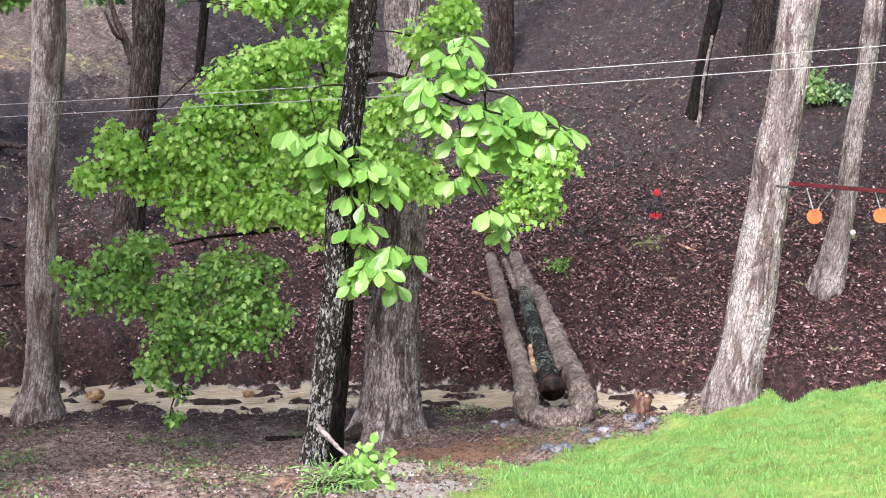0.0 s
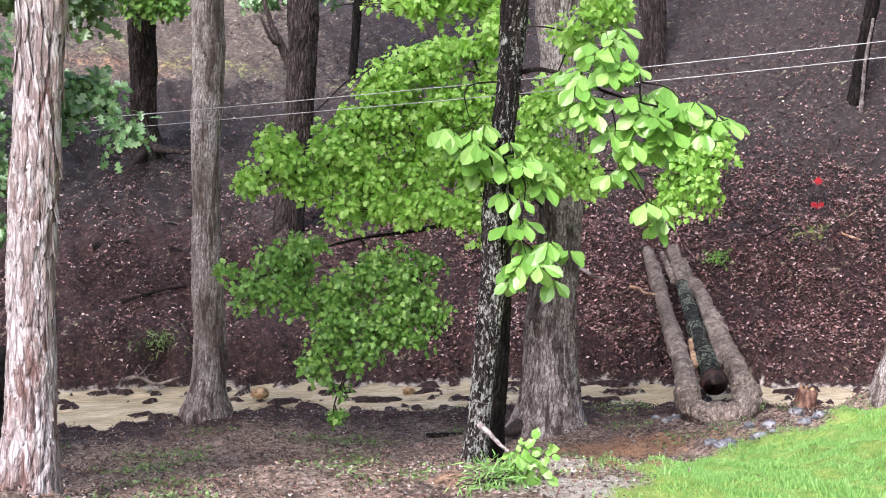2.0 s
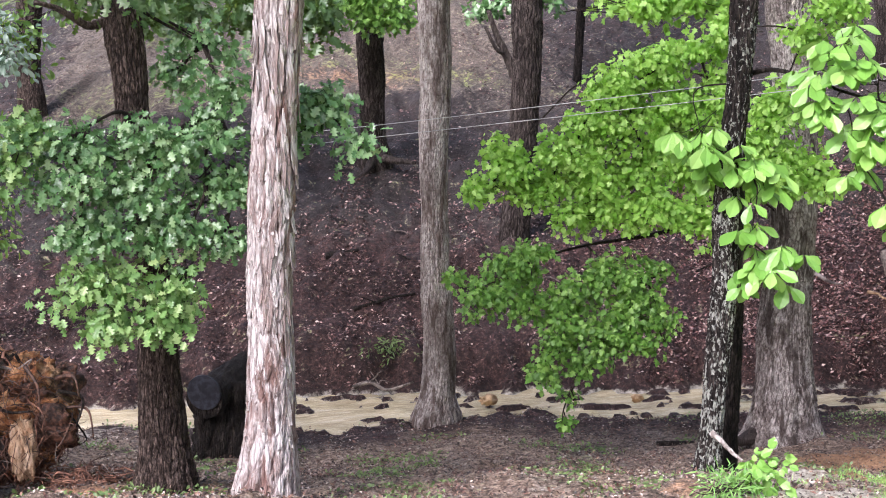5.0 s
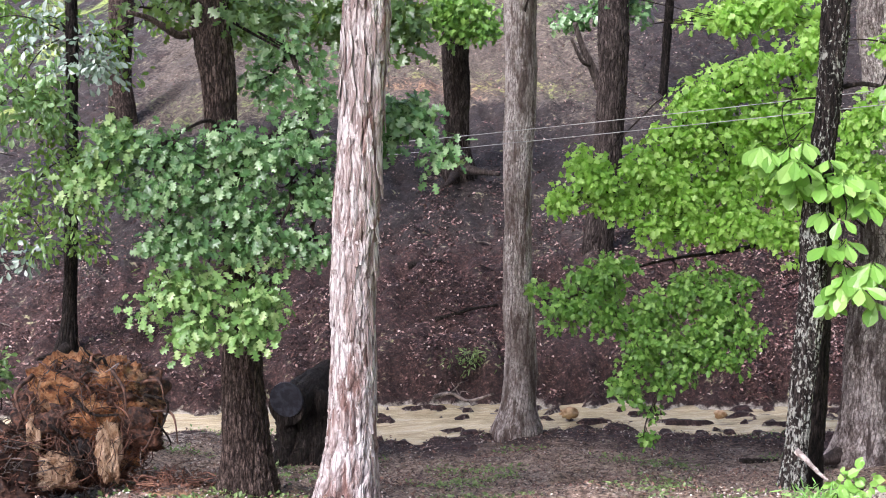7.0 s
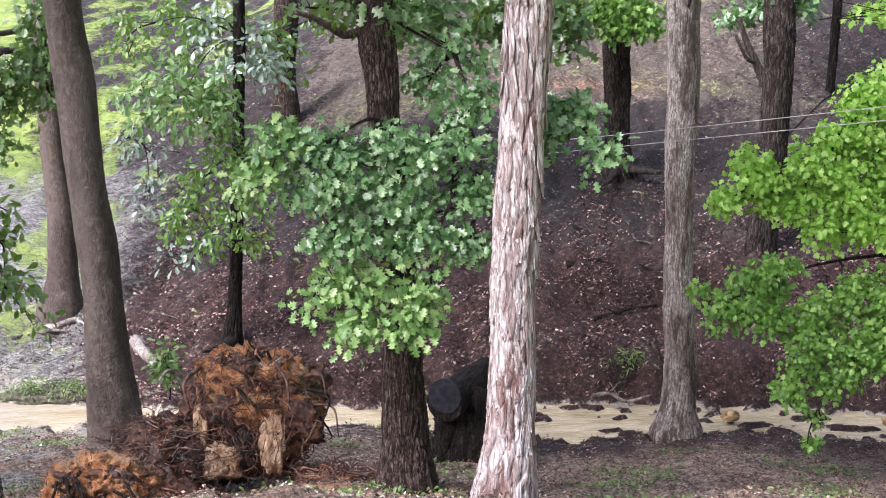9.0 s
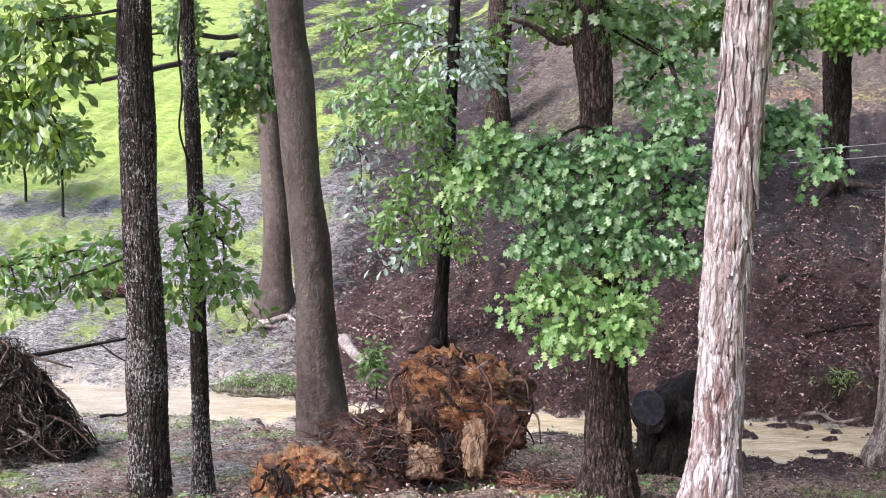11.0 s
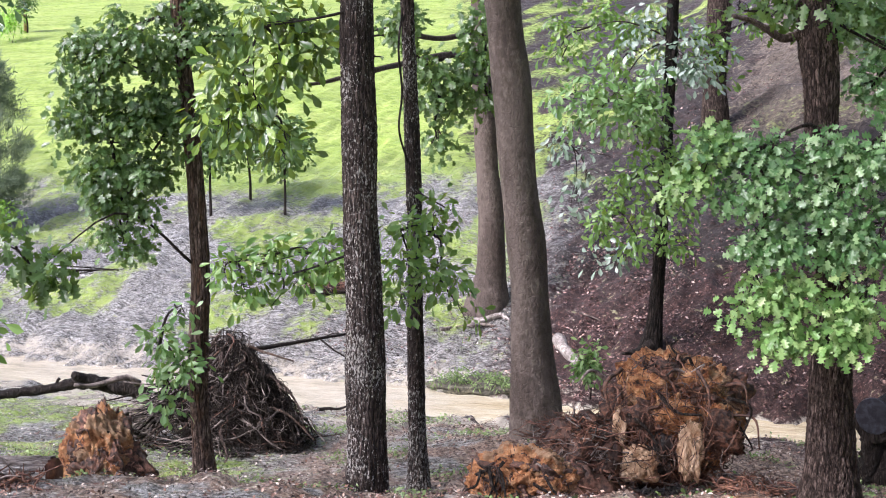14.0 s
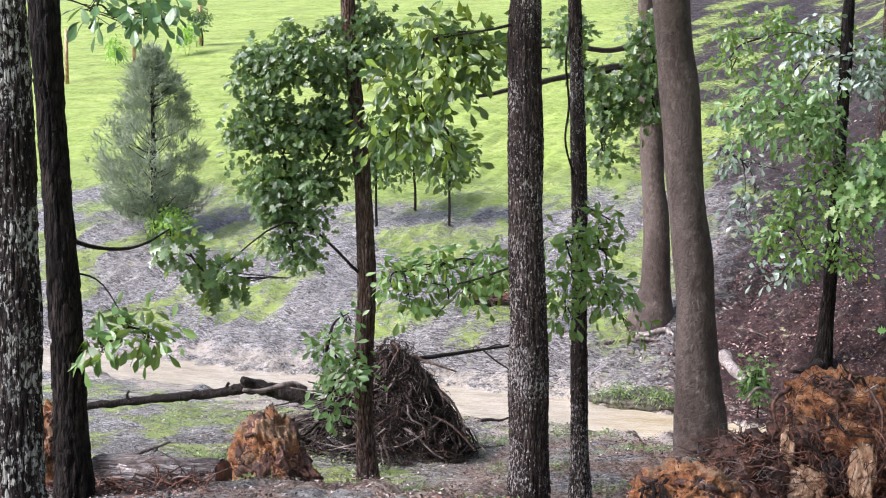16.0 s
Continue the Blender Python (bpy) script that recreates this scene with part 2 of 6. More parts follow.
LEAF_DIM = foliage("dark_green_leaf", (0.02, 0.05, 0.022), (0.062, 0.13, 0.045), (0.19, 0.30, 0.13), 0.25, (0.32, 0.48, 0.08), 0.3, 0.65)
# Light end is yellow: backlight on some leaves painted into their colour.
LEAF_HICKORY = foliage("hickory_leaf", (0.016, 0.045, 0.014), (0.05, 0.115, 0.03), (0.30, 0.46, 0.06), 0.24, (0.5, 0.66, 0.06), 0.2, 0.6)
LEAF_MID = foliage("mid_green_leaf", (0.03, 0.09, 0.03), (0.125, 0.265, 0.09), (0.38, 0.54, 0.28), 0.26, (0.34, 0.5, 0.1), 0.3, 0.65)
LEAF_WEED = foliage("dull_weed_leaf", (0.05, 0.09, 0.03), (0.14, 0.22, 0.075), (0.30, 0.42, 0.16), 0.4, (0.25, 0.36, 0.1), 0.25)
# Silvery sheen of wet green leaves, painted as pale grey-green.
LEAF_SHEEN = foliage("sheen_painted_leaf", (0.07, 0.13, 0.085), (0.22, 0.31, 0.25), (0.50, 0.58, 0.54), 0.2, (0.3, 0.42, 0.2), 0.25, 0.7)
LEAF_SPRAY = foliage("long_green_leaf", (0.024, 0.075, 0.02), (0.085, 0.20, 0.048), (0.26, 0.42, 0.14), 0.25, (0.42, 0.58, 0.09), 0.3, 0.65)
LEAF_CEDAR = foliage("cedar_needle", (0.13, 0.18, 0.12), (0.25, 0.32, 0.22), (0.44, 0.50, 0.36), 0.6, (0.2, 0.27, 0.14), 0.3)
BLADE = foliage("grass_blade", (0.07, 0.20, 0.045), (0.20, 0.44, 0.105), (0.42, 0.62, 0.22), 0.45, (0.37, 0.55, 0.13), 0.25)


def clay_material(name, share):
    m = Mat(name, 0.75, 0.3)
    f = m.noise(9.0, 7, 0.7)
    c = m.ramp(f, (0.2, (0.26, 0.09, 0.035)), (0.5, (0.56, 0.26, 0.11)), (0.85, (0.72, 0.44, 0.24)))
    dirt = m.ramp(f, (0.25, (0.02, 0.009, 0.006)), (0.75, (0.18, 0.075, 0.045)))
    c = m.mix(m.ramp(m.noise(2.1, 4, 0.6, None, 0.5), (0.58, 0.0), (0.7, 0.9)), c, m.ramp(f, (0.2, (0.30, 0.17, 0.09)), (0.8, (0.60, 0.42, 0.27))))
    c = m.mix(m.ramp(m.noise(5.5, 6, 0.75, None, 1.0), (share - 0.08, 1.0), (share + 0.12, 0.0)), c, dirt)
    m.colour(c)
    return m.bump(m.math("ADD", f, m.noise(5.5, 6, 0.75, None, 1.0)), 1.0, 0.09).m


MAT_CLAY = clay_material("root_clay", 0.34)
MAT_BRIGHT_CLAY = clay_material("bright_root_clay", 0.10)
MAT_ROOT = plain("muddy_root", (0.035, 0.017, 0.011), (0.17, 0.085, 0.055), 12.0, 0.6, 0.6)
MAT_WOOD = plain("torn_pale_wood", (0.30, 0.17, 0.09), (0.60, 0.43, 0.27), 9.0, 0.6, 0.6, (1, 1, 0.2))


def torn_material():
    m = Mat("torn_muddy_wood", 0.7, 0.3)
    f = m.noise(7.0, 8, 0.75, (1, 1, 0.4), 0.6)
    c = m.ramp(f, (0.25, (0.34, 0.19, 0.10)), (0.55, (0.66, 0.47, 0.31)), (0.85, (0.82, 0.66, 0.49)))
    m.colour(m.mix(m.ramp(m.noise(6.0, 7, 0.75, None, 1.2), (0.22, 0.95), (0.38, 0.0)), c, (0.05, 0.022, 0.012)))
    return m.bump(f, 1.0, 0.05).m


MAT_TORN = torn_material()
MAT_DRIFT = plain("bleached_driftwood", (0.2, 0.165, 0.145), (0.60, 0.55, 0.51), 18.0, 0.6, 0.5)
MAT_STICK = plain("bleached_stick", (0.05, 0.038, 0.032), (0.30, 0.25, 0.22), 9.0, 0.65, 0.5)
MAT_LOG = bark("split_log_bark", (0.11, 0.085, 0.066), (0.36, 0.29, 0.235), (0.58, 0.49, 0.41), 0.0, wet=0.5, fine=6, crack=0.5, grain=4.0)
MAT_MOSSLOG = bark("mossy_black_log", (0.008, 0.008, 0.008), (0.028, 0.028, 0.026), (0.07, 0.07, 0.062), 0.16, (0.30, 0.35, 0.26))
MAT_REDEND = plain("rotten_red_log_end", (0.02, 0.009, 0.007), (0.08, 0.035, 0.025), 12.0, 0.5, 0.5)
MAT_STONE = plain("creek_stone", (0.11, 0.115, 0.125), (0.36, 0.365, 0.38), 6.0, 0.45, 0.4)
MAT_TANSTONE = plain("tan_stone", (0.32, 0.19, 0.09), (0.60, 0.42, 0.24), 6.0, 0.6, 0.4)
MAT_RED = plain("red_paint", (0.38, 0.012, 0.02), (0.5, 0.02, 0.03), 6.0, 0.4, 0.1)
MAT_DARKRED = plain("dark_red_paint", (0.07, 0.008, 0.01), (0.13, 0.014, 0.018), 6.0, 0.4, 0.1)
MAT_ORANGE = plain("orange_paint", (0.80, 0.12, 0.015), (0.90, 0.17, 0.02), 6.0, 0.5, 0.1)
MAT_STEEL = plain("galvanised_chain", (0.35, 0.36, 0.37), (0.6, 0.6, 0.6), 20.0, 0.4, 0.2, None, 0.6)
MAT_BLACK = plain("black_iron", (0.012, 0.012, 0.013), (0.03, 0.03, 0.03), 10.0, 0.5, 0.2)
MAT_CORD = plain("white_cord", (0.42, 0.42, 0.41), (0.62, 0.62, 0.60), 20.0, 0.5, 0.1)


def water_material():
    m = Mat("muddy_water", 0.22)
    f = m.math("ADD", m.math("MULTIPLY", m.noise(1.3, 6, 0.7, (0.45, 1.3, 1), 0.8), 0.6), m.math("MULTIPLY", m.noise(7.0, 6, 0.75, (0.5, 1.4, 1), 0.5), 0.4))
    x = m.n.new("ShaderNodeSeparateXYZ")
    m.l.new(m.co, x.inputs[0])
    # Greyer towards the left: sky reflection painted into the water colour.
    sky_grey = m.ramp(m.math("ADD", m.math("MULTIPLY", x.outputs[0], -0.15), m.math("SUBTRACT", f, 0.95)), (0.1, 0.0), (0.9, 1.0))
    m.colour(m.mix(sky_grey, m.ramp(f, (0.15, (0.38, 0.30, 0.17)), (0.5, (0.66, 0.56, 0.36)), (0.85, (0.82, 0.75, 0.55))), m.ramp(f, (0.2, (0.32, 0.285, 0.205)), (0.8, (0.57, 0.52, 0.40)))))
    return m.bump(m.noise(5.0, 4, 0.6, (0.6, 1.6, 1), 1.0), 0.35, 0.04).m


MAT_WATER = water_material()


def litter_material():
    m = Mat("fallen_leaf", 0.36)
    r = m.island()
    m.colour(m.ramp(r, (0.0, (0.018, 0.008, 0.007)), (0.4, (0.078, 0.038, 0.033)), (0.72, (0.21, 0.115, 0.10)), (0.92, (0.42, 0.28, 0.24)), (1.0, (0.60, 0.50, 0.44))))
    return m.m


MAT_LITTER = litter_material()


def yard_litter_material():
    m = Mat("trodden_leaf", 0.45)
    m.colour(m.ramp(m.island(), (0.0, (0.02, 0.012, 0.009)), (0.5, (0.10, 0.05, 0.038)), (0.85, (0.21, 0.115, 0.08)), (1.0, (0.33, 0.23, 0.17))))
    return m.m


MAT_YARD_LITTER = yard_litter_material()


def red_litter_material():
    m = Mat("wet_red_leaf", 0.32)
    m.colour(m.ramp(m.island(), (0.0, (0.035, 0.014, 0.012)), (0.4, (0.15, 0.062, 0.054)), (0.75, (0.32, 0.17, 0.15)), (1.0, (0.58, 0.42, 0.37))))
    return m.m


MAT_RED_LITTER = red_litter_material()


def crumb_material():
    m = Mat("crumbs_of_bark_and_soil", 0.5)
    m.colour(m.ramp(m.island(), (0.0, (0.010, 0.008, 0.007)), (0.4, (0.055, 0.042, 0.034)), (0.7, (0.22, 0.175, 0.145)), (1.0, (0.62, 0.56, 0.49))))
    return m.m


MAT_CRUMB = crumb_material()

# ---- the lie of the land ----
def smooth(v):
    v = np.clip(v, 0.0, 1.0)
    return v * v * (3 - 2 * v)


def ripple(x, y, size, seed):
    """Smooth bumps between -1 and 1, of about that size in metres."""
    r = np.random.RandomState(seed)
    out = 0.0
    for _ in range(7):
        a, k, p = r.uniform(0, 6.283), 6.283 / size * r.uniform(0.6, 1.7), r.uniform(0, 6.283)
        out = out + np.sin((x * np.cos(a) + y * np.sin(a)) * k + p)
    return out / 3.6


def creek_line(x):
    """The y of the creek's middle, its slope and its half width at x."""
    u = np.clip(x - 12, 0, 9)
    y = np.where(x < 0, 23.3 + 0.06 * np.clip(-x - 4, 0, 14), 23.3 - 0.015 * np.clip(x, 0, 12) ** 2) - 0.36 * u - 0.08 * u * u
    y = y - 1.8 * np.clip(x - 21, 0, 200)
    k = np.where(x < 0, 0.0, -0.03 * np.clip(x, 0, 12)) - 0.16 * u
    return y, k, 0.85 + 0.075 * np.clip(-x - 2, 0, 8)


def banks(x, y):
    """Metres past the far bank and before the near bank (each 0 where not so), and the half width."""
    cy, k, hw = creek_line(x)
    s = (y - cy) / np.sqrt(1 + np.minimum(k * k, 0.2)) + 0.22 * ripple(x, y, 2.6, 5) + 0.24 * ripple(x, y, 0.9, 6) + 0.12 * ripple(x, y, 0.4, 7)
    ext = 0.75 * smooth((x + 6) / 6) + 0.95 * np.exp(-(((x - 1.2) / 1.6) ** 2))
    return np.maximum(0, s - hw), np.maximum(0, -s - hw - ext), np.maximum(0, np.minimum(hw - s, hw + ext + s))


def ground_z(x, y):
    x, y = np.asarray(x, float), np.asarray(y, float)
    far, near, water = banks(x, y)
    slope = 0.41 - 0.13 * smooth((-x) / 12)
    hill = (0.3 - 0.25 * smooth(-x / 6)) * smooth(far / 0.7) + slope * 120 * (1 - np.exp(-far / 120))
    run, near = near, near + 0.75 * smooth((x + 6) / 6) * (near > 0)
    yard = 0.12 * smooth(run / 0.5) + 0.05 * near + 0.0105 * np.minimum(near, 12) ** 2
    yard = yard - 0.05 * np.clip(-x - 1, 0, 9) * smooth((near - 4) / 4)
    yard = yard - 0.28 * np.exp(-((x - 6.5) ** 2) / 12.0) * smooth(near / 3)
    yard = yard + 0.222 * np.clip(x - 8.6, 0, 7) * smooth((near - 2.5) / 3.5)
    yard = yard + 0.34 * np.exp(-((x + 4.6) ** 2 + (y - 17.6) ** 2) / 4.0)
    z = -0.62 + np.where(far > 0, hill, 0) + np.where(near > 0, yard, 0) - 0.25 * smooth(water / 0.4)
    isle = np.where(water > 0, smooth((x + 2.5) / 2) * smooth((ripple(x * 0.4, y, 0.5, 51) + 0.6 * ripple(x * 0.7, y, 0.45, 52) - 0.22) / 0.4) * smooth((1.5 - water) / 0.5), 0)
    z = z * (1 - isle) - 0.63 * isle
    rough = smooth((far + near) / 1.0)
    z = z + rough * (0.10 * ripple(x, y, 7.0, 1) * smooth((far + near) / 4) + 0.035 * ripple(x, y, 1.6, 2) + 0.014 * ripple(x, y, 0.5, 3))
    return z



# ---- helpers for meshes ----
def mesh_of(name, verts, faces, material, smooth_faces=True):
    me = bpy.data.meshes.new(name)
    verts = np.asarray(verts, np.float32)
    me.from_pydata([], [], []) if len(verts) == 0 else None
    me.vertices.add(len(verts))
    me.vertices.foreach_set("co", verts.ravel())
    sizes = np.array([len(f) for f in faces], np.int32) if not isinstance(faces, np.ndarray) else np.full(len(faces), faces.shape[1], np.int32)
    flat = np.concatenate([np.asarray(f, np.int32) for f in faces]) if not isinstance(faces, np.ndarray) else faces.astype(np.int32).ravel()
    me.loops.add(len(flat))
    me.loops.foreach_set("vertex_index", flat)
    me.polygons.add(len(sizes))
    me.polygons.foreach_set("loop_start", np.concatenate([[0], np.cumsum(sizes)[:-1]]).astype(np.int32))
    me.polygons.foreach_set("use_smooth", np.full(len(sizes), smooth_faces))
    me.update(calc_edges=True)
    me.validate()
    me.materials.append(material)
    return me


def child(name, me, parent, label=""):
    """A mesh in world metres, linked as a part of a thing."""
    ob = new(name, me)
    ob.parent = parent
    if parent is not None:
        ob.matrix_parent_inverse = Matrix.Translation(parent.location).inverted()
    return tagged(ob, label) if label else ob


def part(name, bm, material, parent, label=""):
    me = bpy.data.meshes.new(name)
    bm.to_mesh(me)
    bm.free()
    me.materials.append(material)
    return child(name, me, parent, label)


def thing(name, at, label, category, group="", kind=""):
    ob = new(name)
    ob.empty_display_size = 0.2
    ob.location = at
    return tagged(ob, label, category, group, kind)


def spline(points, steps):
    """Points (any number of columns) smoothly filled in."""
    p = np.asarray(points, float)
    if len(p) == 2:
        return p[0] + (p[1] - p[0]) * np.linspace(0, 1, steps)[:, None]
    p = np.vstack([2 * p[0] - p[1], p, 2 * p[-1] - p[-2]])
    t = np.linspace(0, len(p) - 3 - 1e-9, steps)
    i = t.astype(int)
    f = (t - i)[:, None]
    a, b, c, d = p[i], p[i + 1], p[i + 2], p[i + 3]
    return 0.5 * (2 * b + (c - a) * f + (2 * a - 5 * b + 4 * c - d) * f * f + (3 * b - a - 3 * c + d) * f ** 3)


def tube(points, radii, sides=8, wobble=0.0, seed=0):
    """Vertices and quads of a tapered, closed tube along points."""
    p = np.asarray(points, float)
    n = len(p)
    r = np.asarray(radii, float) * np.ones(n)
    d = np.gradient(p, axis=0)
    d /= np.linalg.norm(d, axis=1)[:, None] + 1e-9
    ref = np.array([1.0, 0, 0]) if abs(d[:, 0]).mean() < 0.8 else np.array([0, 1.0, 0])
    u = np.cross(d, ref)
    u /= np.linalg.norm(u, axis=1)[:, None] + 1e-9
    w = np.cross(d, u)
    a = np.arange(sides) * 2 * np.pi / sides
    rr = r[:, None] * np.ones((n, sides))
    if wobble:
        rr = rr * (1 + wobble * np.random.RandomState(seed).normal(size=(n, sides)))
    v = p[:, None, :] + rr[:, :, None] * (np.cos(a)[None, :, None] * u[:, None, :] + np.sin(a)[None, :, None] * w[:, None, :])
    i, j = np.meshgrid(np.arange(n - 1), np.arange(sides), indexing="ij")
    k = (j + 1) % sides
    quads = np.stack([i * sides + j, i * sides + k, (i + 1) * sides + k, (i + 1) * sides + j], -1).reshape(-1, 4)
    return v.reshape(-1, 3), quads, n, sides


def tube_mesh(name, points, radii, material, sides=8, wobble=0.0, seed=0):
    v, q, n, s = tube(points, radii, sides, wobble, seed)
    return mesh_of(name, v, [*q.tolist(), list(range(s))[::-1], [(n - 1) * s + k for k in range(s)]], material)


def many_tubes(name, tubes, material):
    vs, qs, base = [], [], 0
    for v, q, _, _ in tubes:
        vs.append(v)
        qs.append(q + base)
        base += len(v)
    return mesh_of(name, np.concatenate(vs), np.concatenate(qs), material)


def trunk_mesh(name, rows, material, sides=40, rough=0.08, ridges=9, flare=1.0, seed=1, plate=None):
    """A trunk through rows of x, y, z, radius, from the foot up: uneven, with root swells, and with bark
    broken into plates of about that width, length and depth in metres."""
    rows = np.asarray(rows, float)
    dense = spline(rows, 900)
    order = np.maximum.accumulate(dense[:, 2])
    z0, z1 = rows[0, 2], rows[-1, 2]
    zs = np.concatenate([np.arange(z0, min(z1, 7.4), 0.032 if plate else 0.06), np.arange(7.4, z1, 0.3), [z1]]) if z1 > 7.4 else np.arange(z0, z1, 0.04)
    c = np.stack([np.interp(zs, order, dense[:, k]) for k in range(4)], -1)
    c[:, 2] = zs
    r = np.random.RandomState(seed)
    h, n = zs - z0, len(zs)
    base = float(np.median(c[: max(4, n // 2), 3]))
    for k in (0, 1):
        c[:, k] += base * 0.07 * (np.sin(h * r.uniform(0.9, 1.5) + r.uniform(0, 6)) + 0.6 * np.sin(h * r.uniform(2.2, 3.6) + r.uniform(0, 6))) * np.clip(h / 1.5, 0, 1)
    c[:, 3] *= 1 + 0.035 * np.sin(h * r.uniform(2.0, 3.4) + r.uniform(0, 6)) + 0.02 * np.sin(h * r.uniform(5.0, 8.0) + r.uniform(0, 6))
    if plate:
        strips = max(7, int(round(6.283 * base / plate[0])))
        sides = int(np.clip(strips * 5, 30, 190))
    a = np.arange(sides) * 2 * np.pi / sides
    out = np.zeros((n, sides))
    for k in range(14):
        f, ph, drift = r.randint(3, ridges * 2 + 3), r.uniform(0, 6.28), r.uniform(-1.2, 1.2)
        env = 0.5 + 0.5 * np.sin(h * r.uniform(1.0, 5.0) + r.uniform(0, 6.28))
        out += np.sin(a[None, :] * f + ph + drift * h[:, None]) * env[:, None] / 5
    out = rough * (out * (0.6 if plate else 1.0) + r.normal(size=(n, sides)) * (0.12 if plate else 0.3))
    furrow = tone = np.zeros((n, sides))
    if plate:
        A, H = np.meshgrid(a, h)
        step = 2 * np.pi / strips
        wave = sum(r.uniform(0.10, 0.3) * np.sin(H * k + A * r.randint(1, 4) + r.uniform(0, 6)) for k in (1.1, 2.3, 4.7, 9.0, 17.0))
        q = (A + step * wave) / step
        i = np.floor(q).astype(int) % strips
        u = q - np.floor(q)
        lengths, starts = plate[1] * r.uniform(0.55, 1.6, strips), r.uniform(0, 3, strips)
        w = (H + starts[i] * plate[1] + 0.18 * plate[1] * np.sin(u * 5 + i)) / lengths[i]
        j = np.floor(w).astype(int) % 256
        v = w - np.floor(w)
        lift, tone = r.uniform(0, 1, (strips, 256))[i, j], r.uniform(0, 1, (strips, 256))[i, j]
        ragged = 0.09 * r.normal(size=(n, sides))
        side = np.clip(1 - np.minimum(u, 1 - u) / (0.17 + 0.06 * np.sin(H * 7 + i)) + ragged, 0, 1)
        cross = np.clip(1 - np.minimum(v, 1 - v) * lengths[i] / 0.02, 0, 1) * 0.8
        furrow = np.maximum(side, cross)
        out = out + plate[2] / c[:, 3:4] * ((0.25 + lift + 0.8 * (1 - v) ** 4) * (1 - furrow) - 0.9 * furrow)
    swell = np.exp(-h / 0.28) * 0.22 * flare
    roots = np.clip(np.sin(a * 5 + r.uniform(0, 6)) + 0.6 * np.sin(a * 3 + r.uniform(0, 6)), 0, 2)
    rr = c[:, 3:4] * (1 + out + swell[:, None] * roots[None, :])
    v = np.stack([c[:, 0:1] + rr * np.cos(a), c[:, 1:2] + rr * np.sin(a), c[:, 2:3] + 0 * rr], -1).reshape(-1, 3)
    i, j = np.meshgrid(np.arange(n - 1), np.arange(sides), indexing="ij")
    k = (j + 1) % sides
    q = np.stack([i * sides + j, i * sides + k, (i + 1) * sides + k, (i + 1) * sides + j], -1).reshape(-1, 4)
    me = mesh_of(name, v, [*q.tolist(), [(n - 1) * sides + m for m in range(sides)]], material)
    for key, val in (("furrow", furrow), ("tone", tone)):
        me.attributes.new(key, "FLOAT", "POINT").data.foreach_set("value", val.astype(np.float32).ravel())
    return me


def leaf_shape(kind):
    """Outline of a leaf, 1 long, from its stalk along +y, as a fan round its midrib: vertices and triangles."""
    half = {
        "maple": [(0.0, 0.05), (0.34, -0.06), (0.26, 0.17), (0.60, 0.43), (0.27, 0.48), (0.29, 0.75), (0.0, 1.0)],
        "oak": [(0.0, 0.0), (0.10, 0.12), (0.32, 0.26), (0.12, 0.40), (0.48, 0.60), (0.16, 0.70), (0.30, 0.90), (0.0, 1.0)],
        "oval": [(0.0, 0.0), (0.10, 0.22), (0.21, 0.50), (0.23, 0.72), (0.0, 1.0)],
        "obovate": [(0.0, 0.0), (0.08, 0.2), (0.21, 0.42), (0.28, 0.66), (0.17, 0.87), (0.0, 1.0)],
        "needle": [(0.0, 0.0), (0.14, 0.4), (0.0, 1.0)],
        "blade": [(0.0, 0.0), (0.055, 0.3), (0.04, 0.7), (0.0, 1.0)],
        "flake": [(0.0, 0.0), (0.27, 0.45), (0.0, 1.0)],
        "round": [(0.0, 0.0), (0.3, 0.2), (0.36, 0.6), (0.0, 1.0)],
    }[kind]
    v = [(0.0, y, 0.0) for y in (0.0, 0.55, 1.0)]
    tris = []
    for side in (1, -1):
        ids = []
        for x, y in half[1:-1]:
            ids.append(len(v))
            v.append((x * side, y, 0.16 * abs(x) - 0.10 * y * y))
        chain = [0, *ids, 2]
        for p, q in zip(chain, chain[1:]):
            if 1 not in (p, q):
                tris.append((1, p, q) if side > 0 else (1, q, p))
    v[1], v[2] = (0, 0.55, -0.03), (0, 1.0, -0.10)
    return np.array(v), np.array(tris)


def leaves_mesh(name, at, along, up, size, kind, material):
    """One leaf at each place, pointing along, its face towards up."""
    v, t = leaf_shape(kind)
    y = along / (np.linalg.norm(along, axis=1)[:, None] + 1e-9)
    x = np.cross(y, up)
    x /= np.linalg.norm(x, axis=1)[:, None] + 1e-9
    z = np.cross(x, y)
    p = at[:, None, :] + size[:, None, None] * (v[None, :, 0, None] * x[:, None] + v[None, :, 1, None] * y[:, None] + v[None, :, 2, None] * z[:, None])
    f = (t[None] + (np.arange(len(at)) * len(v))[:, None, None]).reshape(-1, 3)
    return mesh_of(name, p.reshape(-1, 3), f, material, False)


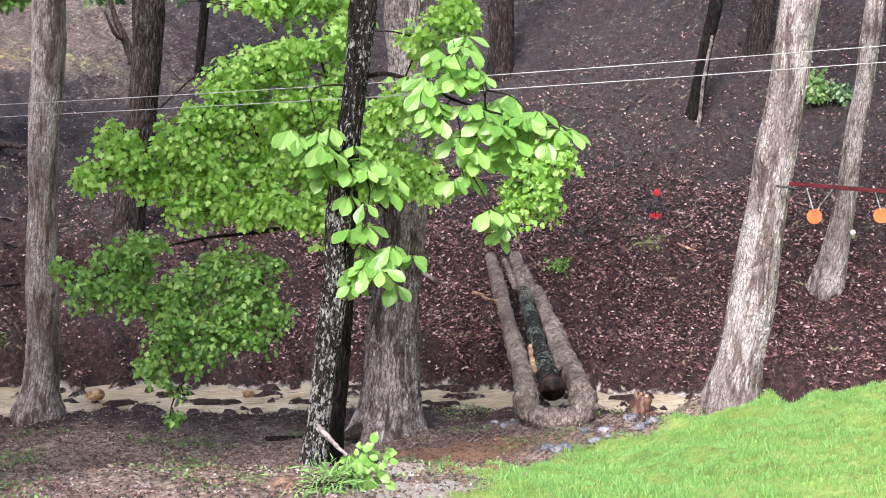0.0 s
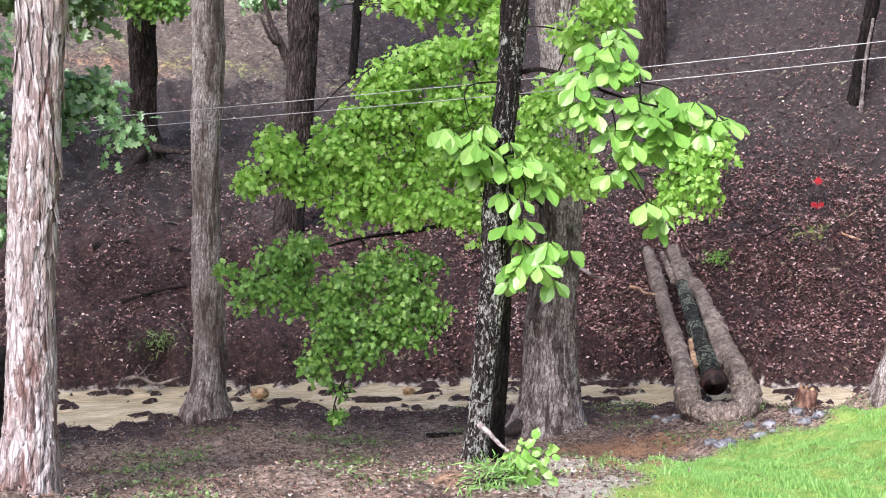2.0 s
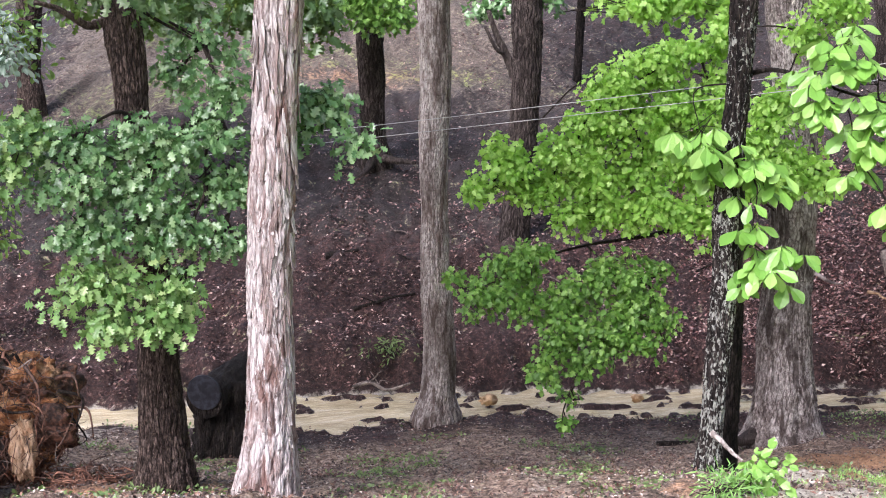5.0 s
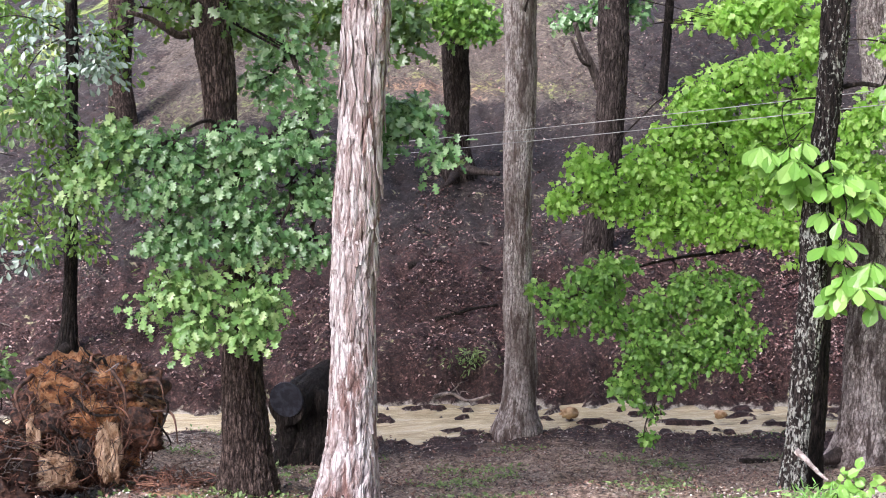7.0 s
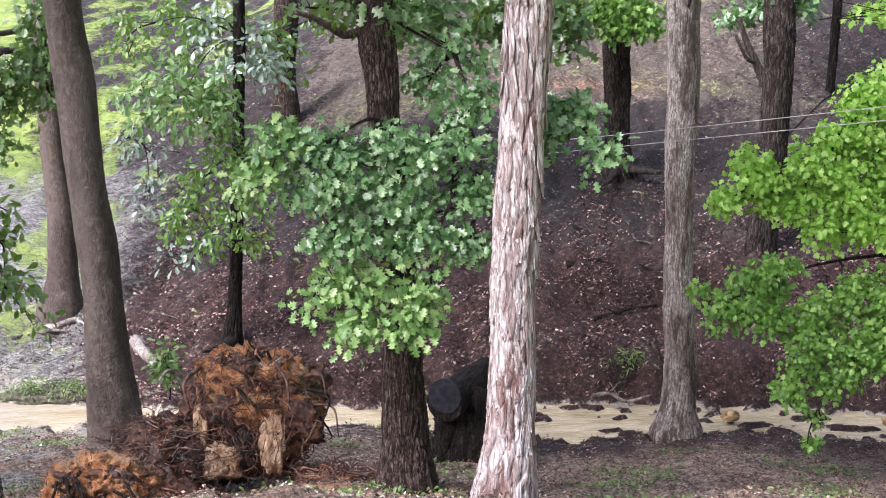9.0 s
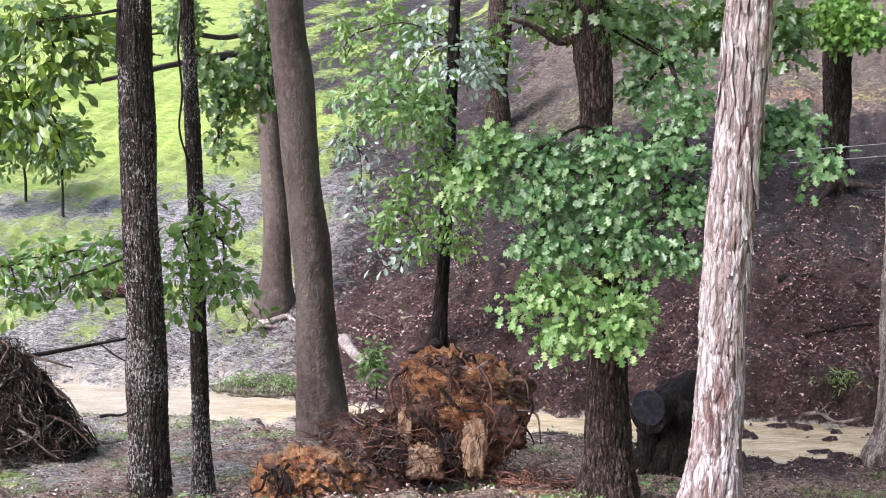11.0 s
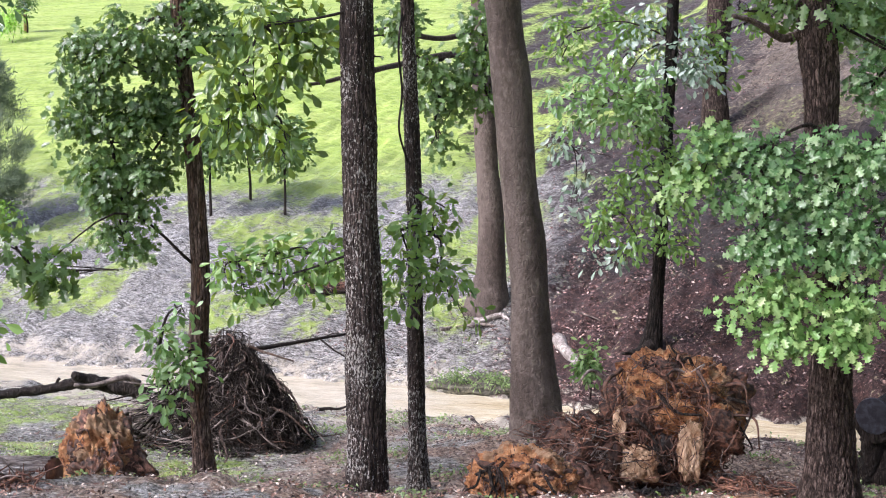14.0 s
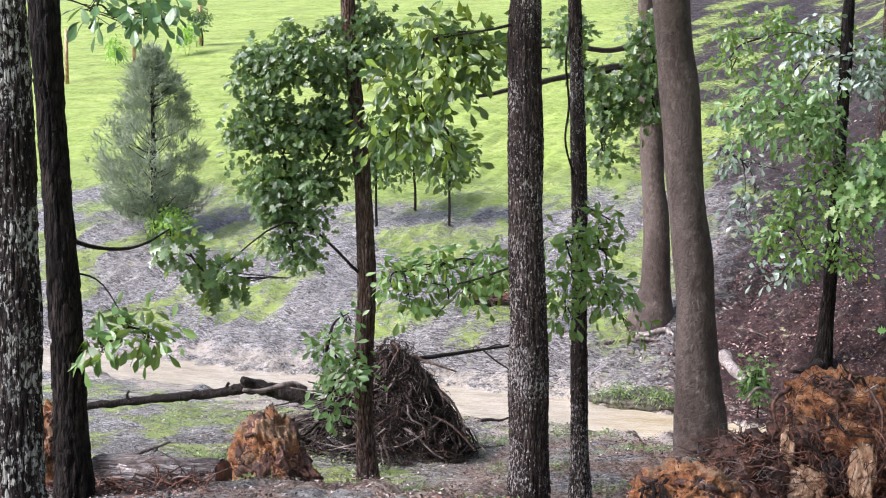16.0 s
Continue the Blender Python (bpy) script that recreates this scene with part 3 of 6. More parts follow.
def crown(parent, blobs, kind, material, size, density, seed, depth=0.8, whorl=0, tier=0.3, bough_from=None, name="crown", label="", bough_mat=None, thick=0.02, gap=0.5, thin=0.02):
    """Leafy sprays that fill the blobs (x, y, z, half width, half height), with a bough to each blob."""
    r = np.random.RandomState(seed)
    at, along, up, boughs = [], [], [], []
    for bx, by, bz, rx, rz in blobs:
        n = max(3, int(density * rx * rz))
        q = r.normal(size=(n * 2, 3))
        q = q / np.linalg.norm(q, axis=1)[:, None] * (r.uniform(0.15, 1.0, (n * 2, 1)) ** 0.5)
        q = q * 1.12
        keep = ripple(bx + q[:, 0] * rx + (by + q[:, 1] * rx) * 0.6, (bz + q[:, 2] * rz) * 1.7, gap, seed) > thin
        q = q[keep][:n]
        c = np.array([bx, by, bz]) + q * np.array([rx, rx * depth, rz]) * (1 + 0.25 * r.normal(size=(len(q), 1)) * 0.6)
        if tier:
            c[:, 2] = c[:, 2] + 0.5 * (np.round(c[:, 2] / tier) * tier - c[:, 2])
        out = q * np.array([1.0, 1.0, 0.35]) + r.normal(size=q.shape) * 0.5
        out[:, 2] -= 0.35
        out /= np.linalg.norm(out, axis=1)[:, None]
        for p, d in zip(c, out):
            if whorl:
                a0 = r.uniform(0, 6.28)
                k = r.randint(whorl - 1, whorl + 2)
                for m in range(k):
                    a = a0 + m * 6.283 / k + r.uniform(-0.2, 0.2)
                    g = np.array([np.cos(a), np.sin(a), r.uniform(-1.3, -0.35)])
                    at.append(p + 0.02 * g)
                    along.append(g + 0.25 * d)
                    up.append(np.array([0, -0.6, 0.9]) + r.normal(size=3) * 0.25)
            else:
                k = r.randint(8, 14)
                face = np.array([0.5 * d[0], -0.75 + 0.3 * d[1], 0.62]) + r.normal(size=3) * 0.35
                face /= np.linalg.norm(face)
                u1 = np.cross(face, (0.0, 0.0, 1.0))
                u1 /= np.linalg.norm(u1)
                u2 = np.cross(u1, face)
                a = r.uniform(0, 6.283) + np.arange(k) * 2.4
                ring = np.sqrt((np.arange(k) + 0.5) / k)[:, None]
                flat = (np.cos(a)[:, None] * u1 + np.sin(a)[:, None] * u2) * ring
                at.extend(p + flat * size * r.uniform(1.0, 1.8) + face * size * 0.8 * (1 - ring ** 2) + r.normal(size=(k, 3)) * size * 0.25)
                along.extend(flat + np.array([0, 0, -0.4]) + r.normal(size=(k, 3)) * 0.3)
                up.extend(face + flat * 0.55 + r.normal(size=(k, 3)) * 0.42)
        if bough_from is not None:
            b0 = np.array(bough_from[np.argmin([np.linalg.norm(np.array(b) - (bx, by, bz + 0.3)) for b in bough_from])], float)
            e = np.array([bx, by, bz])
            mid = (b0 + e) / 2 + r.normal(size=3) * 0.12 * np.linalg.norm(e - b0) + np.array([0, 0, 0.12 * np.linalg.norm(e - b0)])
            bough_from = [*bough_from, (bx, by, bz)]
            child("bough", tube_mesh("bough", spline([b0, mid, e], 10), np.linspace(thick, thick * 0.3, 10), bough_mat or MAT_TWIG, 6), parent)
            for p in c[r.randint(0, len(c), 5)] if len(c) else []:
                m2 = (e + p) / 2 + r.normal(size=3) * 0.05
                boughs.append(tube(spline([e + (b0 - e) * r.uniform(0, 0.5), m2, p], 6), np.linspace(thick * 0.35, 0.003, 6), 4))
    at, along, up = map(np.array, (at, along, up))
    child(name, leaves_mesh(name, at, along, up, size * r.uniform(0.65, 1.25, len(at)), kind, material), parent, label)
    if boughs:
        tagged(child("twig", many_tubes("twig", boughs, bough_mat or MAT_TWIG), parent), kind="stuff")


def tree(rows, material, label, category="tree", group="woodland trees", height=12.5, sides=40, rough=0.08, flare=1.0, seed=1, name="tree", plate=None):
    """A tree that stands on the ground: the trunk follows rows and goes on above them."""
    rows = [list(v) for v in rows]
    x, y, z, r = rows[0]
    g = float(ground_z(x, y)) - 0.12 - 0.7 * r
    if z > g + 0.05:
        (x1, y1, z1, r1) = rows[1]
        k = (z - g) / max(0.2, z1 - z)
        rows.insert(0, [x - 0.3 * (x1 - x) * min(k, 1.5), y, g, r * 1.08])
    else:
        rows[0][2] = g if rows[1][2] > g + 0.2 else rows[0][2]
    top, below = np.array(rows[-1]), np.array(rows[-2])
    d = (top - below)[:3] / max(0.2, (top - below)[2])
    up = height - top[2]
    if up > 0.5:
        for f in (0.33, 0.66, 1.0):
            rows.append([top[0] + d[0] * up * f * 0.6, top[1] + d[1] * up * f * 0.6, top[2] + up * f, top[3] * (1 - 0.75 * f)])
    ob = thing(name, (rows[0][0], rows[0][1], g + 0.12 + 0.7 * r), label, category, group)
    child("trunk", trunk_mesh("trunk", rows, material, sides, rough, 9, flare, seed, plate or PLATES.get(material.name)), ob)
    return ob, rows


# ---- ground ----
def axis(spans):
    return np.unique(np.round(np.concatenate([np.arange(a, b, s) for a, b, s in spans]), 4))


gx = axis([(-420, -60, 20), (-60, -30, 1.5), (-30, 24, 0.11), (24, 60, 1.5), (60, 421, 20)])
gy = axis([(-60, 4, 4), (4, 9, 0.5), (9, 30, 0.10), (30, 48, 0.2), (48, 100, 2), (100, 421, 20)])
GX, GY = np.meshgrid(gx, gy)
GZ = ground_z(GX, GY)
nx, ny = len(gx), len(gy)
ii, jj = np.meshgrid(np.arange(ny - 1), np.arange(nx - 1), indexing="ij")
quads = np.stack([ii * nx + jj, ii * nx + jj + 1, (ii + 1) * nx + jj + 1, (ii + 1) * nx + jj], -1).reshape(-1, 4)
me = mesh_of("ground", np.stack([GX, GY, GZ], -1).reshape(-1, 3), quads, MAT_GROUND)


def lawn_mask(x, y):
    """1 on the mown bank near the house, 0 elsewhere."""
    left = 4.6 + 0.627 * (y - 9.44) + 0.35 * ripple(x, y, 1.4, 9)
    return smooth((x - left) / 0.7 + 0.4) * smooth((15.7 + 0.3 * ripple(x, y, 1.7, 8) - y) / 0.7)


def zones(x, y):
    far, near, water = banks(x, y)
    left = smooth((-x - 3) / 6)
    soil = smooth((near - 0.7) / 1.4)
    grass = smooth((far - 8.5 + 2.2 * ripple(x, y, 5, 11)) / 4) * smooth((-x / np.maximum(y, 1) - 0.27) / 0.07)
    grass = np.maximum(grass, 0.66 * left * smooth((ripple(x, y, 3.6, 12) + 0.15) / 0.6) * smooth(-(x + 6) / 3) * smooth((near + far - 0.6) / 1.0))
    grass = np.maximum(grass, 0.66 * smooth((-x - 8.5) / 2) * smooth((near - 0.8) / 1.0) * smooth((ripple(x, y, 1.5, 17) + 0.15) / 0.5))
    grass = np.maximum(grass, 0.5 * np.exp(-((x - 16.08) ** 2 + (y - 24.51) ** 2) / 0.2))
    grass = np.maximum(grass, lawn_mask(x, y))
    mud = left * smooth(far / 0.02 + 1) * (1 - smooth((far - 11) / 6)) * smooth((-x - 5.3 + 0.2 * far) / 3.5)
    mud = np.maximum(mud, 0.55 * left * smooth(near / 0.5))
    mud = np.maximum(mud, 0.85 * smooth((near - 0.8) / 1.0) * smooth((ripple(x, y, 1.7, 14) + 0.12) / 0.6))
    mud = mud * (0.25 + 0.75 * smooth((-x / np.maximum(y, 1) - 0.2) / 0.1))
    straw = smooth((far - 10.5 + 1.2 * ripple(x, y, 4, 15)) / 3) * (1 - smooth((x - 6) / 6)) * smooth((x + 6) / 3)
    isle = smooth((x + 2.5) / 2) * smooth((ripple(x * 0.4, y, 0.5, 51) + 0.6 * ripple(x * 0.7, y, 0.45, 52) - 0.22) / 0.4) * smooth((1.5 - water) / 0.5)
    grass = np.maximum(grass, 0.24 * straw * smooth((ripple(x, y, 6, 18) + 0.1) / 0.5))
    sand = smooth(water / 0.2) * (1 - isle) + 1.1 * smooth((-x - 0.5) / 3) * smooth((3.0 - near) / 1.4) * smooth(near / 0.1) * smooth(ripple(x, y, 1.9, 16) + 0.6)
    sand = sand + 0.6 * left * smooth((1.1 - far) / 0.9) * (far > 0)
    clay = 0.8 * np.exp(-((x + 1.8) ** 2 / 7 + (y - 14.0) ** 2 / 1.4)) + 0.8 * np.exp(-((x - 6.3) ** 2 / 0.9 + (y - 13.7) ** 2 / 0.7)) + 0.7 * np.exp(-((x - 8.2) ** 2 / 2.5 + (y - 16.5) ** 2 / 0.5))
    sand = sand + 0.9 * np.exp(-((x - 5.6) ** 2 / 0.5 + (y - 12.6) ** 2 / 0.7)) + 0.8 * np.exp(-((x - 4.6) ** 2 / 0.4 + (y - 10.0) ** 2 / 0.5)) + 0.7 * np.exp(-((x - 8.6) ** 2 / 1.2 + (y - 9.3) ** 2 / 0.3))
    for cx0, cy0, q in ((*(7.80, 16.53, -0.30)[:2], 0.75), (*(8.56, 17.06, -0.29)[:2], 0.6), (*(6.82, 12.97, 0.58)[:2], 0.6), (*(3.68, 10.53, 1.42)[:2], 0.5)):
        clay = clay + q * np.exp(-((x - cx0) ** 2 / 0.5 + (y - cy0) ** 2 / 0.18))
    sand = sand + 0.8 * np.exp(-((x - (4.53, 9.92, 1.42)[0]) ** 2 / 0.35 + (y - (4.53, 9.92, 1.42)[1]) ** 2 / 0.15)) + 0.7 * np.exp(-((x - (9.21, 10.97, 1.00)[0]) ** 2 / 0.5 + (y - (9.21, 10.97, 1.00)[1]) ** 2 / 0.5))
    clay = clay + 0.38 * np.exp(-((x - 3.5) ** 2 / 14 + (y - 38) ** 2 / 1.5))
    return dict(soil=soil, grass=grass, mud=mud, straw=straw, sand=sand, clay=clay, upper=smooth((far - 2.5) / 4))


for key, val in zones(GX, GY).items():
    a = me.attributes.new(key, "FLOAT", "POINT")
    a.data.foreach_set("value", np.clip(np.broadcast_to(val, GX.shape), 0, 1).astype(np.float32).ravel())
ground = tagged(new("ground", me), "wet woodland floor of dark leaf litter, mud and grass", "ground", kind="structure")

# ---- creek ----
wx = np.arange(-40, 26, 0.12)
cy, ck, chw = creek_line(wx)
wv = np.linspace(-1.0, 1.0, 28)
WX = wx[:, None] + 0 * wv[None, :]
WY = cy[:, None] - 0.65 + (chw[:, None] + 1.2) * wv[None, :]
WZ = -0.70 + 0.012 * ripple(WX, WY, 0.6, 21) + 0.008 * ripple(WX * 0.5, WY, 0.25, 22)
i, j = np.meshgrid(np.arange(len(wx) - 1), np.arange(27), indexing="ij")
wq = np.stack([i * 28 + j, (i + 1) * 28 + j, (i + 1) * 28 + j + 1, i * 28 + j + 1], -1).reshape(-1, 4)
tagged(new("water", mesh_of("water", np.stack([WX, WY, WZ], -1).reshape(-1, 3), wq, MAT_WATER)), "shallow muddy tan creek in flood", "creek", kind="structure")

# ---- trees ----
slim_trees = []
far_trees = []
pale, rows = tree([(3.21, 21.05, -0.49, 0.392), (3.23, 21.05, -0.10, 0.293), (3.26, 21.04, 0.67, 0.247), (3.25, 21.04, 1.95, 0.218), (3.26, 21.04, 3.21, 0.209), (3.28, 21.04, 4.46, 0.226), (3.29, 21.04, 5.68, 0.243)], MAT_PALE, "slim pale grey tree with wet dark bark patches beside the creek", seed=2, rough=0.06)
dk_a, rows_a = tree([(6.03, 28.36, 1.42, 0.321), (6.17, 28.34, 2.76, 0.272), (6.30, 28.31, 4.49, 0.283), (6.38, 28.29, 6.19, 0.296)], MAT_GREY, "dark grey tree with a forked limb on the leafy slope", seed=3)
slim_trees.append(tree([(9.61, 36.77, 4.81, 0.108), (9.74, 36.73, 6.76, 0.108)], MAT_DARK, "thin dark sapling trunk on the slope", seed=4, sides=16, flare=0.3))
lich, rows_l = tree([(5.29, 14.58, 0.23, 0.151), (5.34, 14.57, 0.73, 0.117), (5.39, 14.55, 1.45, 0.129), (5.47, 14.52, 2.42, 0.127), (5.49, 14.51, 3.44, 0.127), (5.62, 14.46, 4.64, 0.120), (5.67, 14.44, 5.57, 0.133)], MAT_LICHEN, "leaning black-barked tree with white lichen at the lawn's edge", seed=5, flare=0.4)
slim_trees.append(tree([(5.76, 15.16, 0.59, 0.116), (5.80, 15.14, 1.11, 0.094), (5.82, 15.14, 1.79, 0.094), (5.83, 15.13, 2.53, 0.093), (5.84, 15.13, 3.66, 0.086), (5.87, 15.12, 4.64, 0.066), (5.91, 15.10, 5.61, 0.059)], MAT_DARK, "slender dark trunk close behind the lichen tree", seed=6, sides=24, flare=0.4))
big, rows_b = tree([(7.95, 18.70, -0.54, 0.640), (7.95, 18.70, -0.01, 0.466), (7.94, 18.70, 0.59, 0.388), (7.97, 18.69, 1.61, 0.351), (8.02, 18.67, 2.62, 0.324), (8.04, 18.66, 4.27, 0.298), (8.01, 18.67, 5.90, 0.306)], MAT_BIG, "thick grey tree with flaring roots near the creek", flare=2.0, seed=7, sides=56, rough=0.06)
far_trees.append(tree([(17.17, 33.93, 5.35, 0.356), (17.16, 33.94, 6.23, 0.310), (17.14, 33.94, 7.13, 0.326)], MAT_GREY, "grey tree high on the bare slope", seed=8))
slim_trees.append(tree([(19.42, 27.96, 4.19, 0.17), (19.55, 27.85, 5.71, 0.15), (19.68, 27.67, 7.04, 0.15)], MAT_DARK, "slim dark tree high on the slope", seed=10, sides=24))
tree([(19.25, 27.46, 4.10, 0.036), (19.30, 27.43, 5.17, 0.03), (19.39, 27.32, 6.22, 0.02)], MAT_BIG, "thin pale sapling on the slope", seed=9, sides=16, flare=0.3, height=6.3)
slim_trees.append(tree([(21.73, 28.76, 5.93, 0.279), (21.80, 28.71, 7.22, 0.250)], MAT_GREY, "grey tree far up the slope", seed=11, sides=24))
t_r, rows_r = tree([(11.64, 15.33, 0.53, 0.40), (11.66, 15.31, 0.86, 0.355), (11.73, 15.26, 1.42, 0.317), (11.83, 15.18, 2.75, 0.283), (11.93, 15.10, 4.29, 0.250), (12.07, 15.00, 6.01, 0.243)], MAT_PALE, "leaning pale tree at the lawn's edge holding a red target rail", seed=12, sides=56, rough=0.06, flare=0.3)
far_trees.append(tree([(18.09, 21.17, 1.26, 0.353), (18.16, 21.12, 1.80, 0.250), (18.25, 21.03, 2.69, 0.204), (18.34, 20.96, 4.22, 0.170), (18.43, 20.88, 6.04, 0.170)], MAT_PALE, "slim pale leaning tree with a swollen foot on the slope", seed=13, sides=32))
dk_b, rows_db = tree([(3.58, 32.10, 2.98, 0.408), (3.54, 32.10, 3.51, 0.303), (3.51, 32.10, 4.64, 0.276), (3.50, 32.10, 6.27, 0.303)], MAT_GREY, "dark tree with spreading roots on the slope", seed=14, flare=2.0)
shag, rows_s = tree([(0.34, 13.10, 0.79, 0.311), (0.39, 13.09, 1.29, 0.248), (0.43, 13.09, 1.90, 0.218), (0.45, 13.09, 2.82, 0.199), (0.50, 13.09, 3.74, 0.198), (0.56, 13.09, 4.64, 0.203), (0.60, 13.09, 5.63, 0.209)], MAT_SHAG, "shaggy pale hickory with peeling bark plates", seed=15, sides=64, rough=0.05)
oak, rows_o = tree([(-0.64, 14.18, 0.67, 0.312), (-0.64, 14.18, 1.17, 0.226), (-0.65, 14.18, 1.94, 0.200), (-0.66, 14.18, 2.71, 0.169), (-0.71, 14.18, 3.40, 0.151), (-0.82, 14.17, 4.32, 0.150), (-0.85, 14.17, 4.83, 0.162), (-0.91, 14.17, 5.67, 0.191)], MAT_BROWN, "dark brown oak with a low leafy skirt", seed=16, sides=56)
far_trees.append(tree([(-4.85, 38.19, 4.15, 0.392), (-4.86, 38.19, 5.69, 0.298), (-4.81, 38.19, 7.48, 0.314)], MAT_BROWN, "dark brown tree at the top of the muddy slope", seed=17))
sap, rows_sap = tree([(-4.49, 26.01, 0.06, 0.218), (-4.39, 26.03, 0.78, 0.130), (-4.33, 26.04, 1.93, 0.119), (-4.26, 26.05, 3.50, 0.108), (-4.16, 26.07, 5.96, 0.097)], MAT_DARK, "thin dark young tree with a leafy crown beyond the creek", seed=18, sides=20, flare=0.5)
lean, rows_le = tree([(-4.64, 17.91, 0.44, 0.363), (-4.67, 17.90, 1.08, 0.307), (-4.74, 17.88, 2.06, 0.266), (-4.86, 17.85, 3.39, 0.249), (-4.97, 17.82, 4.71, 0.249), (-5.07, 17.79, 5.99, 0.242)], MAT_SMOOTH, "smooth brown leaning tree beside the creek", seed=19, sides=56, rough=0.025)
back, rows_bk = tree([(-8.40, 28.28, 0.45, 0.473), (-8.31, 28.31, 1.53, 0.302), (-8.36, 28.29, 3.05, 0.253), (-8.47, 28.26, 5.12, 0.216), (-8.55, 28.23, 6.82, 0.181)], MAT_SMOOTH, "brown tree with swollen foot beyond the creek", seed=20, rough=0.04, flare=2.0)
tn2, rows_n2 = tree([(-5.39, 13.48, 0.35, 0.246), (-5.38, 13.48, 0.96, 0.213), (-5.38, 13.48, 1.92, 0.198), (-5.39, 13.48, 3.17, 0.184), (-5.42, 13.47, 4.51, 0.171), (-5.43, 13.46, 5.66, 0.166)], MAT_SPECK, "straight dark tree speckled with pale lichen", seed=21, sides=56)
tn, rows_n = tree([(-5.35, 15.09, 0.25, 0.142), (-5.37, 15.09, 0.83, 0.100), (-5.37, 15.09, 1.76, 0.093), (-5.38, 15.08, 3.02, 0.085), (-5.41, 15.07, 4.31, 0.085), (-5.46, 15.05, 5.77, 0.072)], MAT_SPECK, "slender dark tree with a hanging vine", seed=22, sides=24, flare=0.5)
t_o, rows_to = tree([(-7.51, 13.92, 0.28, 0.153), (-7.56, 13.90, 1.06, 0.105), (-7.58, 13.88, 1.89, 0.104), (-7.54, 13.91, 2.83, 0.104), (-7.57, 13.89, 3.89, 0.090), (-7.63, 13.86, 4.82, 0.084), (-7.70, 13.82, 5.72, 0.077)], MAT_TAN, "slim brown tree with drooping leafy boughs", seed=23, sides=28, flare=0.5)
slim_trees.append(tree([(-7.61, 8.29, 1.58, 0.184), (-7.61, 8.29, 2.93, 0.157), (-7.61, 8.29, 4.25, 0.141), (-7.61, 8.29, 5.58, 0.128)], MAT_LICHEN, "thick rough tree standing near the house", seed=24, sides=56))
blk, rows_k = tree([(-8.09, 9.46, 1.56, 0.161), (-8.10, 9.45, 2.34, 0.133), (-8.13, 9.43, 3.33, 0.122), (-8.17, 9.39, 4.55, 0.116), (-8.20, 9.37, 5.65, 0.117)], MAT_DARK, "black wet tree beside the cut logs", seed=25, sides=40, flare=0.5)

BOUGHS_BIG = [v[:3] for v in rows_b[2:8]]
crown(big, [(3.44, 18.33, 3.31, 0.21, 0.17), (3.78, 18.30, 3.82, 0.24, 0.26), (3.99, 18.23, 3.42, 0.40, 0.24), (4.43, 18.12, 3.21, 0.32, 0.27), (4.68, 18.09, 3.75, 0.42, 0.32), (5.11, 17.96, 3.45, 0.44, 0.34), (4.87, 18.06, 4.19, 0.26, 0.24), (5.28, 17.94, 4.57, 0.42, 0.30), (5.83, 17.78, 4.89, 0.42, 0.26), (6.28, 17.62, 5.06, 0.32, 0.23), (5.50, 17.87, 4.05, 0.47, 0.37), (6.06, 17.70, 4.30, 0.42, 0.34), (6.48, 17.56, 4.47, 0.27, 0.30), (5.18, 17.90, 2.99, 0.40, 0.24), (5.72, 17.78, 3.44, 0.42, 0.32), (6.29, 17.59, 3.56, 0.40, 0.34)], "maple", LEAF_MAPLE, 0.086, 540, 31, tier=0, thin=0.0, gap=0.5, bough_from=BOUGHS_BIG, label="bright yellow-green maple leaves", thick=0.022)
crown(big, [(4.58, 17.85, 2.92, 0.21, 0.17), (5.62, 17.56, 2.98, 0.33, 0.21), (6.12, 17.40, 2.97, 0.33, 0.26), (6.51, 17.23, 2.71, 0.26, 0.26), (6.93, 17.16, 3.88, 0.26, 0.39), (7.13, 17.09, 4.30, 0.26, 0.34), (7.35, 16.96, 3.52, 0.32, 0.34), (6.86, 17.15, 3.27, 0.27, 0.27), (8.90, 16.21, 3.37, 0.27, 0.41), (9.17, 16.08, 3.71, 0.20, 0.17), (8.73, 16.32, 3.74, 0.21, 0.23), (8.60, 16.34, 3.13, 0.20, 0.24), (7.81, 16.77, 5.59, 0.35, 0.30), (7.45, 16.94, 5.27, 0.23, 0.23), (6.56, 17.30, 5.31, 0.19, 0.23), (7.69, 16.81, 3.35, 0.19, 0.19)], "maple", LEAF_MAPLE, 0.085, 540, 131, tier=0, thin=-0.1, gap=0.5, bough_from=BOUGHS_BIG, label="sunlit yellow-green maple leaves", thick=0.015)
